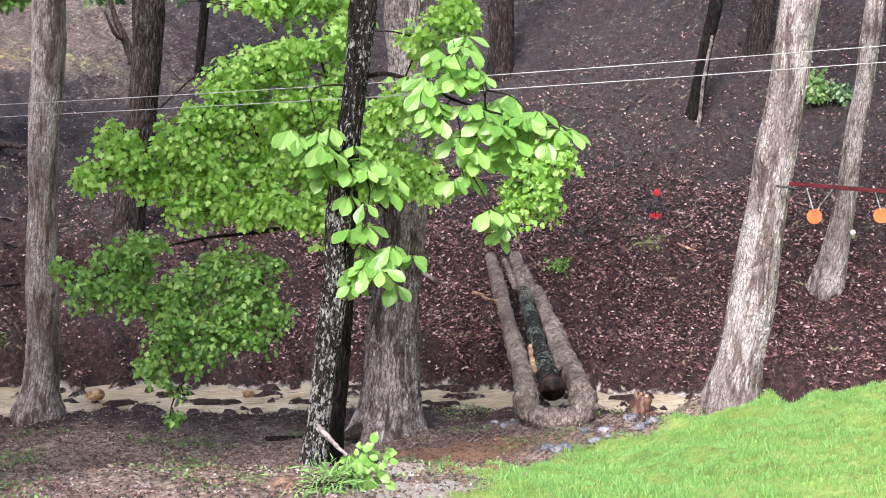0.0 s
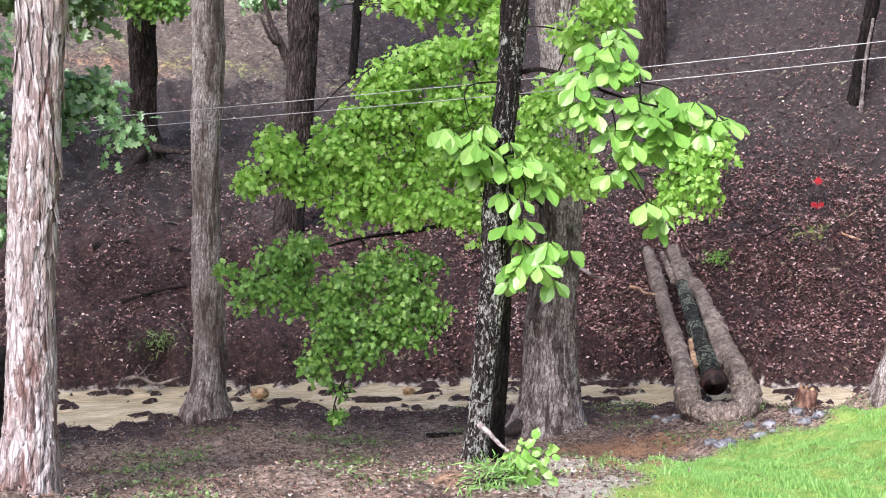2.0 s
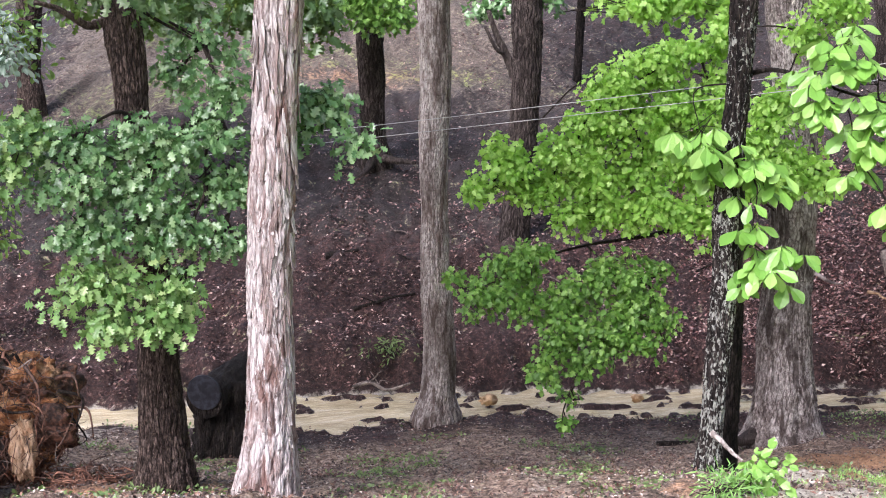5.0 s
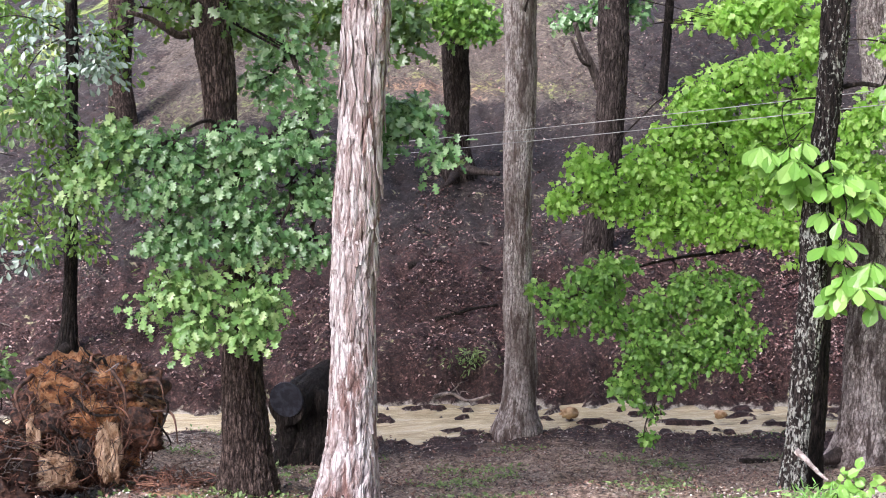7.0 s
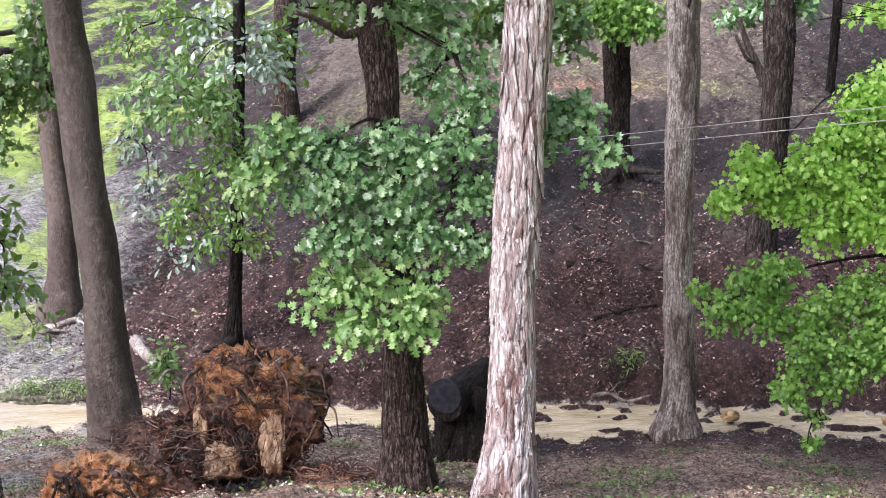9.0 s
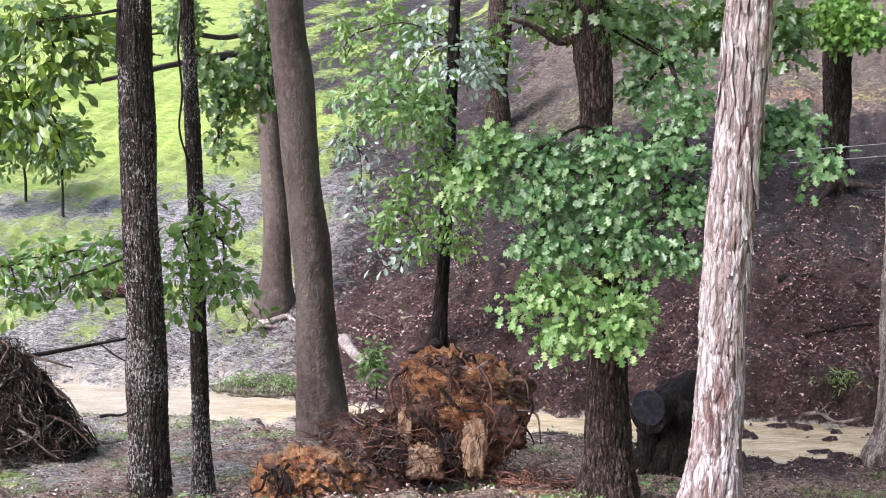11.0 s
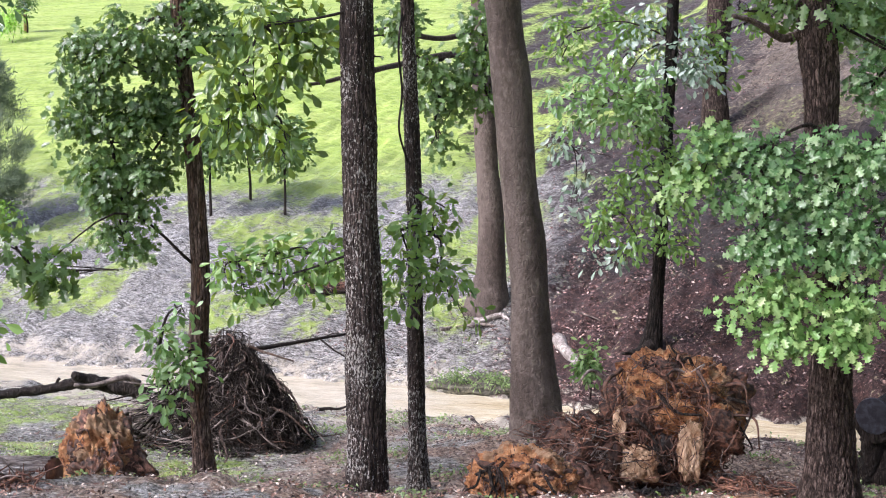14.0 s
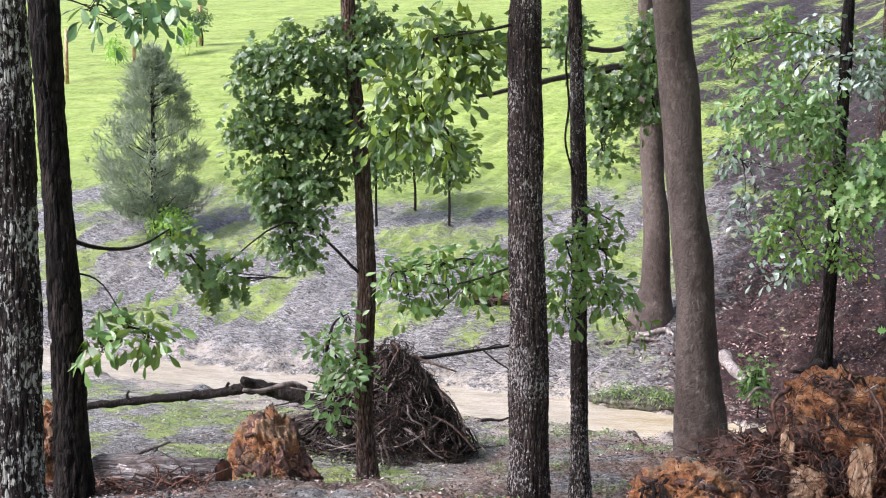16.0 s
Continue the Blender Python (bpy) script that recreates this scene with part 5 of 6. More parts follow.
# ---- peeling plates on the hickory ----
plates = []
for k in range(6):
    r = np.random.RandomState(60 + k)
    L, wd = r.uniform(0.22, 0.6), r.uniform(0.022, 0.05)
    y = np.linspace(0, 1, 7)
    lift = 0.010 + 0.045 * y ** 2 * r.uniform(0.3, 1.0) + 0.012 * (1 - y) ** 2
    half = wd * (0.1 + 0.9 * np.sin(np.pi * (0.03 + 0.93 * y))) * r.uniform(0.6, 1.3, 7)
    pv = [(-half[i], lift[i], -L * y[i]) for i in range(7)] + [(half[i], lift[i] * 0.9, -L * y[i]) for i in range(7)]
    pv += [(a, b - 0.010, c) for a, b, c in pv]
    pf = []
    for i in range(6):
        pf += [(i, i + 1, i + 8, i + 7), (14 + i, 21 + i, 22 + i, 15 + i), (i, 14 + i, 15 + i, i + 1), (7 + i, 8 + i, 22 + i, 21 + i)]
    pf += [(0, 7, 21, 14), (6, 20, 27, 13)]
    plates.append(mesh_of("bark_plate", pv, pf, MAT_SHAG, False))
r = np.random.RandomState(77)
centre = spline(np.array(rows_s)[:-2], 200)
for k in range(190):
    c = centre[r.randint(6, 190)]
    if c[2] > 6.8:
        continue
    a = r.uniform(-np.pi, np.pi) if k % 4 == 0 else -np.pi / 2 + r.normal() * 0.95
    ob = new("bark_plate", plates[k % 6])
    ob.parent = shag
    ob.matrix_parent_inverse = Matrix.Translation(shag.location).inverted()
    ob.location = (c[0] + c[3] * 0.96 * math.cos(a), c[1] + c[3] * 0.96 * math.sin(a), c[2])
    ob.rotation_euler = (r.normal() * 0.012, r.normal() * 0.02, a - np.pi / 2)

# ---- limbs ----
def limb(owner, points, r0, r1, material, name="limb", seed=0):
    child(name, tube_mesh(name, spline(points, 24), np.linspace(r0, r1, 24), material, 9, 0.06, seed), owner)


limb(oak, [(-1.01, 14.16, 5.36), (-1.19, 14.05, 5.31), (-1.33, 13.93, 5.39), (-1.47, 13.82, 5.47), (-1.65, 13.70, 5.52)], 0.05, 0.02, MAT_BROWN)
limb(dk_a, [(6.09, 28.35, 4.91), (5.90, 28.29, 5.37), (5.70, 28.23, 5.75), (5.53, 28.16, 6.24)], 0.10, 0.05, MAT_GREY)
limb(dk_a, [(5.90, 28.29, 5.37), (5.68, 28.13, 5.45), (5.44, 28.07, 5.90)], 0.05, 0.03, MAT_GREY)
limb(back, [(-8.52, 27.73, 5.79), (-8.20, 24.69, 5.65), (-7.86, 21.63, 5.40), (-7.89, 19.48, 5.16), (-8.09, 18.31, 5.00), (-8.09, 17.21, 5.09)], 0.075, 0.012, MAT_BROWN)
limb(back, [(-8.56, 27.72, 6.25), (-8.19, 24.69, 5.96), (-8.11, 22.60, 5.93), (-7.84, 20.57, 5.90), (-7.87, 18.41, 5.59)], 0.065, 0.012, MAT_BROWN)
limb(back, [(-8.41, 27.76, 5.24), (-8.45, 27.44, 5.32), (-8.53, 27.31, 5.36)], 0.09, 0.07, MAT_BROWN, "stub")
limb(tn, [(-5.50, 15.04, 5.80), (-5.48, 14.83, 5.32), (-5.48, 14.94, 4.82), (-5.48, 14.83, 4.41), (-5.44, 15.01, 4.02)], 0.013, 0.012, MAT_DARK, "vine")
limb(tn, [(-5.33, 15.10, 3.67), (-5.02, 14.78, 3.59), (-4.80, 14.64, 3.51)], 0.012, 0.005, MAT_DARK)
limb(blk, [(-8.03, 9.39, 3.61), (-8.02, 9.78, 3.51), (-7.95, 10.09, 3.48), (-7.92, 10.37, 3.52), (-7.88, 10.64, 3.62)], 0.022, 0.008, MAT_DARK)
limb(big, [(7.95, 18.68, 3.2), (6.9, 18.3, 2.9), (5.9, 18.2, 2.62), (4.9, 18.2, 2.5), (4.1, 18.3, 2.3)], 0.045, 0.012, MAT_DARK)
limb(lich, [(5.80, 14.61, 4.74), (6.00, 14.42, 4.77), (6.31, 14.18, 4.67), (6.56, 13.96, 4.53), (6.86, 13.70, 4.42), (7.15, 13.45, 4.35)], 0.03, 0.008, MAT_DARK)
limb(dk_b, [(3.65, 31.79, 3.14), (3.92, 31.45, 3.08), (4.35, 30.99, 3.03)], 0.14, 0.04, MAT_GREY, "root")
limb(dk_b, [(3.46, 31.81, 3.04), (3.28, 31.22, 2.90), (3.05, 30.74, 2.77)], 0.12, 0.03, MAT_GREY, "root")
limb(sap, [(-4.39, 25.52, 0.25), (-4.56, 25.18, 0.19), (-4.79, 24.84, 0.20)], 0.12, 0.03, MAT_DARK, "root")
limb(big, [(7.69, 18.70, -0.29), (7.35, 18.51, -0.40), (6.94, 18.24, -0.39)], 0.16, 0.05, MAT_GREY, "root")

# ---- cords strung between the trees ----
for y0, y1, y2 in ((178, 185, 74), (202, 208, 103)):
    ends = [(0.20, 22.50, 3.93), (2.36, 18.84, 4.19), (12.83, 12.71, 5.50)]
    a, b, c = [np.array(v) for v in ends]
    if y0 > 190:
        a, b, c = [np.array(v) for v in ((0.19, 22.50, 3.71), (2.37, 18.84, 4.03), (12.84, 12.70, 5.30))]
    a = a + (a - b) * 0.35
    p = spline([a, b, (b + c) / 2 - np.array([0, 0, 0.045]), c], 60)
    tagged(new("cord", tube_mesh("cord", p, 0.0052, MAT_CORD, 6)), "taut white cord strung between the trees", "cord", "two cords")

# ---- shooting targets ----
rail_a, rail_b = np.array((11.95, 14.83, 3.53)), np.array((13.12, 12.70, 3.64))
rack = thing("target_rail", tuple(rail_b - np.array([0, 0, 1.6])), "dark red steel rail fixed to a tree holding hanging targets", "target rail")
d = (rail_b - rail_a) / np.linalg.norm(rail_b - rail_a)
bm = bmesh.new()
bmesh.ops.create_cube(bm, size=1.0)
bmesh.ops.scale(bm, vec=(float(np.linalg.norm(rail_b - rail_a)), 0.04, 0.055), verts=bm.verts)
bmesh.ops.bevel(bm, geom=bm.edges[:], offset=0.006, segments=2, affect="EDGES")
bmesh.ops.rotate(bm, cent=(0, 0, 0), matrix=Matrix.Rotation(math.atan2(d[1], d[0]), 3, "Z"), verts=bm.verts)
bmesh.ops.translate(bm, vec=Vector((rail_a + rail_b) / 2), verts=bm.verts)
part("rail", bm, MAT_DARKRED, rack)
child("post", tube_mesh("post", [tuple(rail_b), on_ground(rail_b[0], rail_b[1], -0.2)], 0.03, MAT_DARKRED, 10), rack)
for k in range(3):
    p = rail_a + np.array([math.cos(1.0 + k), -0.2, 0.06 * (k - 1)]) * 0.1
    child("strap", tube_mesh("strap", spline([p + np.array([-0.12, 0, 0.02]), p + np.array([0, -0.12, 0]), p + np.array([0.1, 0, -0.02])], 10), 0.012, MAT_BLACK, 6), rack)


def gong(px, radius, drop, material, label, chains=True):
    at = np.array(px)
    ob = thing("hanging_target", tuple(at), label, "target", "hanging targets")
    bm = bmesh.new()
    bmesh.ops.create_cone(bm, cap_ends=True, segments=28, radius1=radius, radius2=radius, depth=0.012)
    bmesh.ops.bevel(bm, geom=[e for e in bm.edges if len(e.link_faces) == 2 and any(len(f.verts) > 4 for f in e.link_faces)], offset=0.003, segments=1, affect="EDGES")
    bmesh.ops.rotate(bm, cent=(0, 0, 0), matrix=Euler((radians(84), 0, radians(-40))).to_matrix(), verts=bm.verts)
    bmesh.ops.translate(bm, vec=Vector(at), verts=bm.verts)
    part("plate", bm, material, ob)
    if chains:
        for s in (-1, 1):
            a = at + np.array([0.06 * s, 0.045 * s, radius * 0.75])
            b = at + np.array([0.13 * s + 0.05, -0.1 * s, drop])
            links = [tube(spline([a + (b - a) * f, a + (b - a) * (f + 0.1)], 3), 0.011 if k % 2 else 0.007, 5) for k, f in enumerate(np.arange(0, 1.0, 0.1))]
            child("chain", many_tubes("chain", links, MAT_STEEL), ob, "galvanised chain")


gong((12.23, 14.61, 3.17), 0.10, 0.37, MAT_ORANGE, "round bright orange steel target on two chains")
gong((12.66, 13.83, 3.26), 0.10, 0.37, MAT_ORANGE, "round bright orange steel target on two chains")
gong((12.48, 14.13, 3.01), 0.035, 0.6, MAT_STEEL, "small grey metal tag on a wire", False)
child("wire", tube_mesh("wire", [(12.47, 14.14, 3.08), (12.43, 14.17, 3.53)], 0.005, MAT_STEEL, 5), bpy.data.objects["hanging_target.002"])

base = np.array(on_ground(16.73, 25.23))
spinner = thing("spinner_target", tuple(base), "small red swinging target in a black wire frame on the slope", "target")
right = np.array([math.cos(radians(-33)), math.sin(radians(-33)), 0])
for k in (-1, 1):
    child("upright", tube_mesh("upright", [base + right * 0.16 * k - (0, 0, 0.1), base + right * 0.15 * k + (0, 0, 0.46)], 0.013, MAT_BLACK, 6), spinner)
    child("foot", tube_mesh("foot", [base + right * 0.16 * k + (0.08, -0.14, 0.02), base + right * 0.16 * k + (-0.08, 0.14, 0.06)], 0.012, MAT_BLACK, 6), spinner)
for hgt in (0.46, 0.27):
    child("crossbar", tube_mesh("crossbar", [base - right * 0.15 + (0, 0, hgt), base + right * 0.15 + (0, 0, hgt)], 0.010, MAT_BLACK, 6), spinner)
child("stem", tube_mesh("stem", [base + (0, 0, 0.10), base + (0, 0, 0.56)], 0.011, MAT_BLACK, 6), spinner)
for hgt, size, tilt in ((0.60, (0.14, 0.014, 0.14), 45), (0.08, (0.27, 0.014, 0.14), 0)):
    bm = bmesh.new()
    bmesh.ops.create_cube(bm, size=1.0)
    bmesh.ops.scale(bm, vec=size, verts=bm.verts)
    bmesh.ops.bevel(bm, geom=bm.edges[:], offset=0.004, segments=1, affect="EDGES")
    bmesh.ops.transform(bm, matrix=Matrix.Translation(Vector(base + (0, 0, hgt))) @ Matrix.Rotation(radians(-33), 4, "Z") @ Matrix.Rotation(radians(tilt), 4, "Y"), verts=bm.verts)
    part("paddle", bm, MAT_RED, spinner, "red steel paddle")

# ---- split log across the creek ----
bridge = thing("split_log", (10.16, 17.31, -0.11), "hollow split log with a mossy black log lying inside", "log")


def log_part(name, pts, radii, material, seed, label="", sides=18, wob=0.1):
    pts = np.array(pts, float)
    p = spline(pts, 70)
    rr = np.interp(np.linspace(0, 1, 70), np.linspace(0, 1, len(radii)), radii)
    r = np.random.RandomState(seed)
    f = np.linspace(0, 1, 70)
    rr = rr * (1 + 0.07 * np.sin(f * r.uniform(14, 22) + r.uniform(0, 6)) + 0.05 * np.sin(f * r.uniform(50, 80)) + 0.05 * r.normal(size=70))
    child(name, tube_mesh(name, p, rr, material, sides, wob, seed), bridge, label)


log_part("side", [(12.81, 25.27, 1.28), (12.03, 23.24, 0.89), (11.17, 21.07, 0.49), (10.59, 19.56, 0.22), (10.02, 18.20, -0.04)], (0.12, 0.135, 0.14, 0.15, 0.17), MAT_LOG, 1, "", 26, 0.07)
log_part("side", [(12.67, 23.01, 0.95), (12.05, 21.26, 0.63), (11.46, 19.67, 0.35), (10.94, 18.20, 0.06)], (0.11, 0.14, 0.16, 0.20), MAT_LOG, 2, "", 26, 0.07)
log_part("side", [(13.27, 25.04, 1.30), (12.64, 23.50, 1.01), (12.17, 22.24, 0.78)], (0.13, 0.12, 0.07), MAT_LOG, 9, "", 22, 0.09)
log_part("lip", [(10.09, 18.50, 0.0), (9.93, 17.95, -0.13), (10.07, 17.52, -0.16), (10.43, 17.45, -0.11), (10.84, 17.85, 0.07)], (0.17, 0.17, 0.19, 0.19, 0.18), MAT_LOG, 3, "", 24, 0.08)
log_part("inner_log", [(12.34, 22.89, 0.93), (11.75, 21.42, 0.65), (11.16, 19.99, 0.39), (10.56, 18.45, 0.12)], (0.11, 0.125, 0.145, 0.175), MAT_MOSSLOG, 4, "mossy black log", 24, 0.03)
log_part("inner_end", [(10.60, 18.56, 0.14), (10.52, 18.35, 0.10)], (0.17, 0.165), MAT_REDEND, 14, "dark red-brown rotten end", 24, 0.03)
log_part("slab", [(12.98, 24.97, 1.26), (12.61, 23.91, 1.06), (12.33, 23.19, 0.93)], (0.05, 0.07, 0.05), MAT_LOG, 5)
log_part("slab", [(13.10, 24.27, 1.20), (12.65, 23.10, 0.99), (12.34, 22.33, 0.84)], (0.05, 0.07, 0.06), MAT_LOG, 6)
log_part("slab", [(11.10, 20.19, 0.42), (10.83, 19.60, 0.31), (10.62, 19.14, 0.22)], (0.05, 0.06, 0.05), MAT_WOOD, 7, "fresh split wood")
log_part("slab", [(12.16, 21.89, 0.78), (11.62, 20.51, 0.53), (11.02, 19.05, 0.26)], (0.05, 0.065, 0.05), MAT_LOG, 8)
stick((10.88, 22.09, 1.06), (11.15, 21.62, 0.98), 0.035, MAT_WOOD, "short pale broken branch on the slope", seed=3, twigs=1)
stick((10.93, 21.40, 0.62), (11.03, 21.68, 0.97), 0.02, MAT_STICK, "thin upright dead twig", seed=4)

# ---- stump in the creek ----
sx, sy, sz = (12.29, 18.58, -0.40)
stump = thing("stump", (sx, sy, sz), "short broken orange-brown stump at the creek's edge", "stump")
child("body", tube_mesh("body", spline([(sx, sy, sz - 0.2), (sx, sy, sz + 0.05), (sx + 0.02, sy, sz + 0.27)], 12), np.linspace(0.2, 0.15, 12), plain("rotten_red_wood", (0.10, 0.045, 0.03), (0.30, 0.17, 0.11), 12.0, 0.6, 0.6, (1, 1, 0.25)), 16, 0.1, 3), stump)
for k in range(5):
    a = k * 1.25
    q = np.array([sx + 0.10 * math.cos(a), sy + 0.09 * math.sin(a), sz + 0.22])
    child("splinter", tube_mesh("splinter", [q, q + np.array([0.01, 0, 0.07 + 0.02 * (k % 3)])], [0.045, 0.02], MAT_TANSTONE, 6, 0.2, k), stump)

MAT_CLOT = plain("creek_mud", (0.04, 0.032, 0.027), (0.15, 0.12, 0.10), 14.0, 0.5, 0.6)
# ---- stones ----
r = np.random.RandomState(5)
for k in range(24):
    bx, by, bz = (9.81, 18.33, -0.39) if k < 8 else (9.77, 15.71, 0.11)
    x, y = bx + r.uniform(-0.3, 0.3) * (1 if k < 8 else 2.6), by + r.uniform(-0.3, 0.3)
    s = r.uniform(0.05, 0.12)
    rock(on_ground(x, y, -s * 0.2), (s, s * 0.8, s * 0.6), k + 20, MAT_STONE, "blue-grey rough stone at the grass edge")
rock((4.32, 22.49, -0.60), (0.14, 0.10, 0.09), 40, MAT_TANSTONE, "tan angular stone on the creek bank")
rock((6.72, 21.90, -0.56), (0.10, 0.08, 0.07), 41, MAT_TANSTONE, "tan angular stone on the creek bank")
for k in range(70):
    x = r.uniform(-2.5, 13)
    cyy, kk, hw0 = creek_line(np.array(x))
    s = r.uniform(0.02, 0.075) * r.uniform(0.5, 1.2)
    rock((x, float(cyy) + r.choice((-0.95, 0.9, 0.0), p=(0.5, 0.2, 0.3)) * float(hw0) + r.normal() * 0.25, -0.74), (s * r.uniform(1.0, 1.9), s * 1.1, s * 0.5), k + 50, MAT_CLOT, "dark clot of mud and leaves in the creek", "creek clots")

# ---- the log with the blackened end ----
dx, dy, dz = (-0.30, 18.20, 0.74)
stub = thing("burnt_log", on_ground(dx + 0.25, dy + 0.3), "thick log with a blackened sawn end lying on a rotten stump", "log")
bm = bmesh.new()
bmesh.ops.create_cone(bm, cap_ends=True, segments=36, radius1=0.255, radius2=0.27, depth=1.5)
bmesh.ops.subdivide_edges(bm, edges=[e for e in bm.edges if abs(e.verts[0].co.z - e.verts[1].co.z) > 0.5], cuts=14)
for v in bm.verts:
    if abs(v.co.z) < 0.745:
        n = Vector((v.co.x, v.co.y, 0)).normalized()
        v.co += n * 0.03 * noise.fractal(Vector((n.x * 3, n.y * 3, v.co.z * 2)), 0.8, 2.0, 4)
turn = Matrix.Rotation(radians(-24), 4, "Z") @ Matrix.Rotation(radians(-86), 4, "X")
bmesh.ops.transform(bm, matrix=Matrix.Translation((dx + 0.3, dy + 0.69, dz - 0.05)) @ turn, verts=bm.verts)
part("log", bm, MAT_DARK, stub)
bm = bmesh.new()
bmesh.ops.create_cone(bm, cap_ends=True, segments=36, radius1=0.235, radius2=0.24, depth=0.03)
bmesh.ops.transform(bm, matrix=Matrix.Translation((dx, dy - 0.01, dz)) @ turn, verts=bm.verts)
part("cut_end", bm, plain("charred_wood", (0.012, 0.013, 0.018), (0.035, 0.038, 0.05), 14.0, 0.4, 0.3), stub, "charred sawn face")
part("rotten_stump", lump((dx + 0.36, dy + 0.55, dz - 0.5), (0.5, 0.4, 0.6), 3, 0.35, 5, 2.6), MAT_DARK, stub)
for k, (ox, rad) in enumerate(((-0.02, 0.11), (0.14, 0.14), (0.34, 0.16), (0.52, 0.18))):
    q = np.array([dx + ox, dy + 0.2 + 0.07 * k, dz - 0.26])
    child("buttress", tube_mesh("buttress", spline([q, q + np.array([0.02 * k, -0.05, -0.35]), on_ground(q[0] + 0.06 * (k - 2), q[1] - 0.15, -0.08)], 8), np.linspace(rad, rad * 1.5, 8), MAT_DARK, 10, 0.18, k), stub)

# ---- upturned root balls ----
ball = root_ball((-2.42, 15.40, 1.20), 1.46, 1.44, 0.95, 1, "large upturned root ball of orange clay and torn roots", 190, 900, MAT_CLAY, 0.06, 0.3, 0.3, 8)
for k, (at1, size) in enumerate((((-2.17, 15.03, 0.92), (0.12, 0.10, 0.30)), ((-2.74, 15.0, 0.72), (0.22, 0.12, 0.17)), ((-2.95, 15.04, 1.04), (0.07, 0.08, 0.22)))):
    part("torn_wood", root_body(at1, size, 50 + k, 0.4, -0.1, 0, 0.75, 5), MAT_TORN, ball, "pale torn wood")
# Solid black lump stands in for the shade of the cavity.
part("hollow", root_body((-2.46, 15.06, 0.84), (0.14, 0.09, 0.24), 60, 0.4, 0, 0, 0.3, 4), MAT_CAVITY_SHADE, ball, "black lump standing for the shaded hollow between the torn wood")
for k, (p0, p1, p2, rad, m) in enumerate((
        ((-1.80, 15.2, 1.62), (-1.60, 15.0, 1.66), (-1.55, 14.95, 1.45), 0.026, MAT_ROOT), ((-1.78, 15.1, 1.50), (-1.52, 15.0, 1.42), (-1.60, 14.95, 1.12), 0.022, MAT_DARK),
        ((-1.75, 15.15, 1.30), (-1.48, 15.0, 1.30), (-1.42, 14.95, 0.98), 0.020, MAT_ROOT), ((-3.12, 15.1, 1.62), (-3.28, 14.95, 1.74), (-3.42, 14.9, 1.56), 0.028, MAT_STICK),
        ((-2.95, 15.1, 1.75), (-3.10, 14.9, 1.60), (-3.02, 14.85, 1.30), 0.030, MAT_ROOT), ((-2.55, 15.0, 1.55), (-2.30, 14.84, 1.36), (-2.02, 14.86, 1.34), 0.026, MAT_DARK),
        ((-2.10, 15.0, 1.80), (-1.96, 14.86, 1.60), (-1.95, 14.85, 1.30), 0.024, MAT_ROOT), ((-2.85, 14.95, 1.28), (-2.62, 14.82, 1.16), (-2.48, 14.84, 0.95), 0.024, MAT_DARK))):
    child("root", tube_mesh("root", spline([p0, p1, p2], 12), np.linspace(rad, rad * 0.35, 12), m, 8, 0.12, k), ball)
low_ball = root_ball((-3.67, 13.42, 0.84), 1.10, 0.74, 0.8, 2, "low root ball of bright orange clay with black roots", 44, 170, MAT_BRIGHT_CLAY, 0.12, 0, 0.3, 2)
r = np.random.RandomState(91)
for k in range(9):
    p0 = np.array([r.uniform(-4.05, -3.3), 13.1, r.uniform(0.95, 1.16)])
    p2 = p0 + np.array([r.uniform(-0.35, 0.5), -0.16, r.uniform(-0.45, -0.1)])
    child("root", tube_mesh("root", wander(p0, p2, r, 0.4, 14), np.linspace(r.uniform(0.01, 0.02), 0.005, 14), MAT_DARK, 7, 0.12, k), low_ball)
root_ball((-8.16, 12.72, 0.93), 0.92, 1.12, 0.6, 3, "narrow upturned root ball of orange clay", 24, 170, MAT_BRIGHT_CLAY, 0.38, 0, 0.3, 3)
root_ball((-8.72, 9.98, 1.61), 0.42, 0.8, 0.5, 4, "brown root mass behind the black tree", 16, 160)


def debris(at, w, h, d, n, seed, label, material=MAT_ROOT):
    """A loose heap of roots, bark and mulch."""
    r = np.random.RandomState(seed)
    x, y, z = on_ground(at[0], at[1])
    ob = thing("debris_heap", (x, y, z), label, "debris", "debris heaps")
    part("mulch", lump((x, y, z), (w / 2, d / 2, h), seed, 0.3, 4, 2.2), material, ob)
    bits = []
    for _ in range(n):
        a, q = r.uniform(0, 6.28), r.uniform(0, 1) ** 0.6
        s = np.array([x + math.cos(a) * q * w / 2, y + math.sin(a) * q * d / 2, z + h * max(0.0, 1 - q * q) ** 0.5 + 0.01])
        e = s + r.normal(size=3) * np.array([0.2, 0.2, 0.06])
        bits.append(tube(wander(s, e, r, 0.35, 5), np.linspace(r.uniform(0.005, 0.016), 0.003, 5), 4))
    tagged(child("shred", many_tubes("shred", bits[::3], MAT_STICK), ob), kind="stuff")
    tagged(child("fibre", many_tubes("fibre", [b for k, b in enumerate(bits) if k % 3], MAT_REDROOT), ob), kind="stuff")


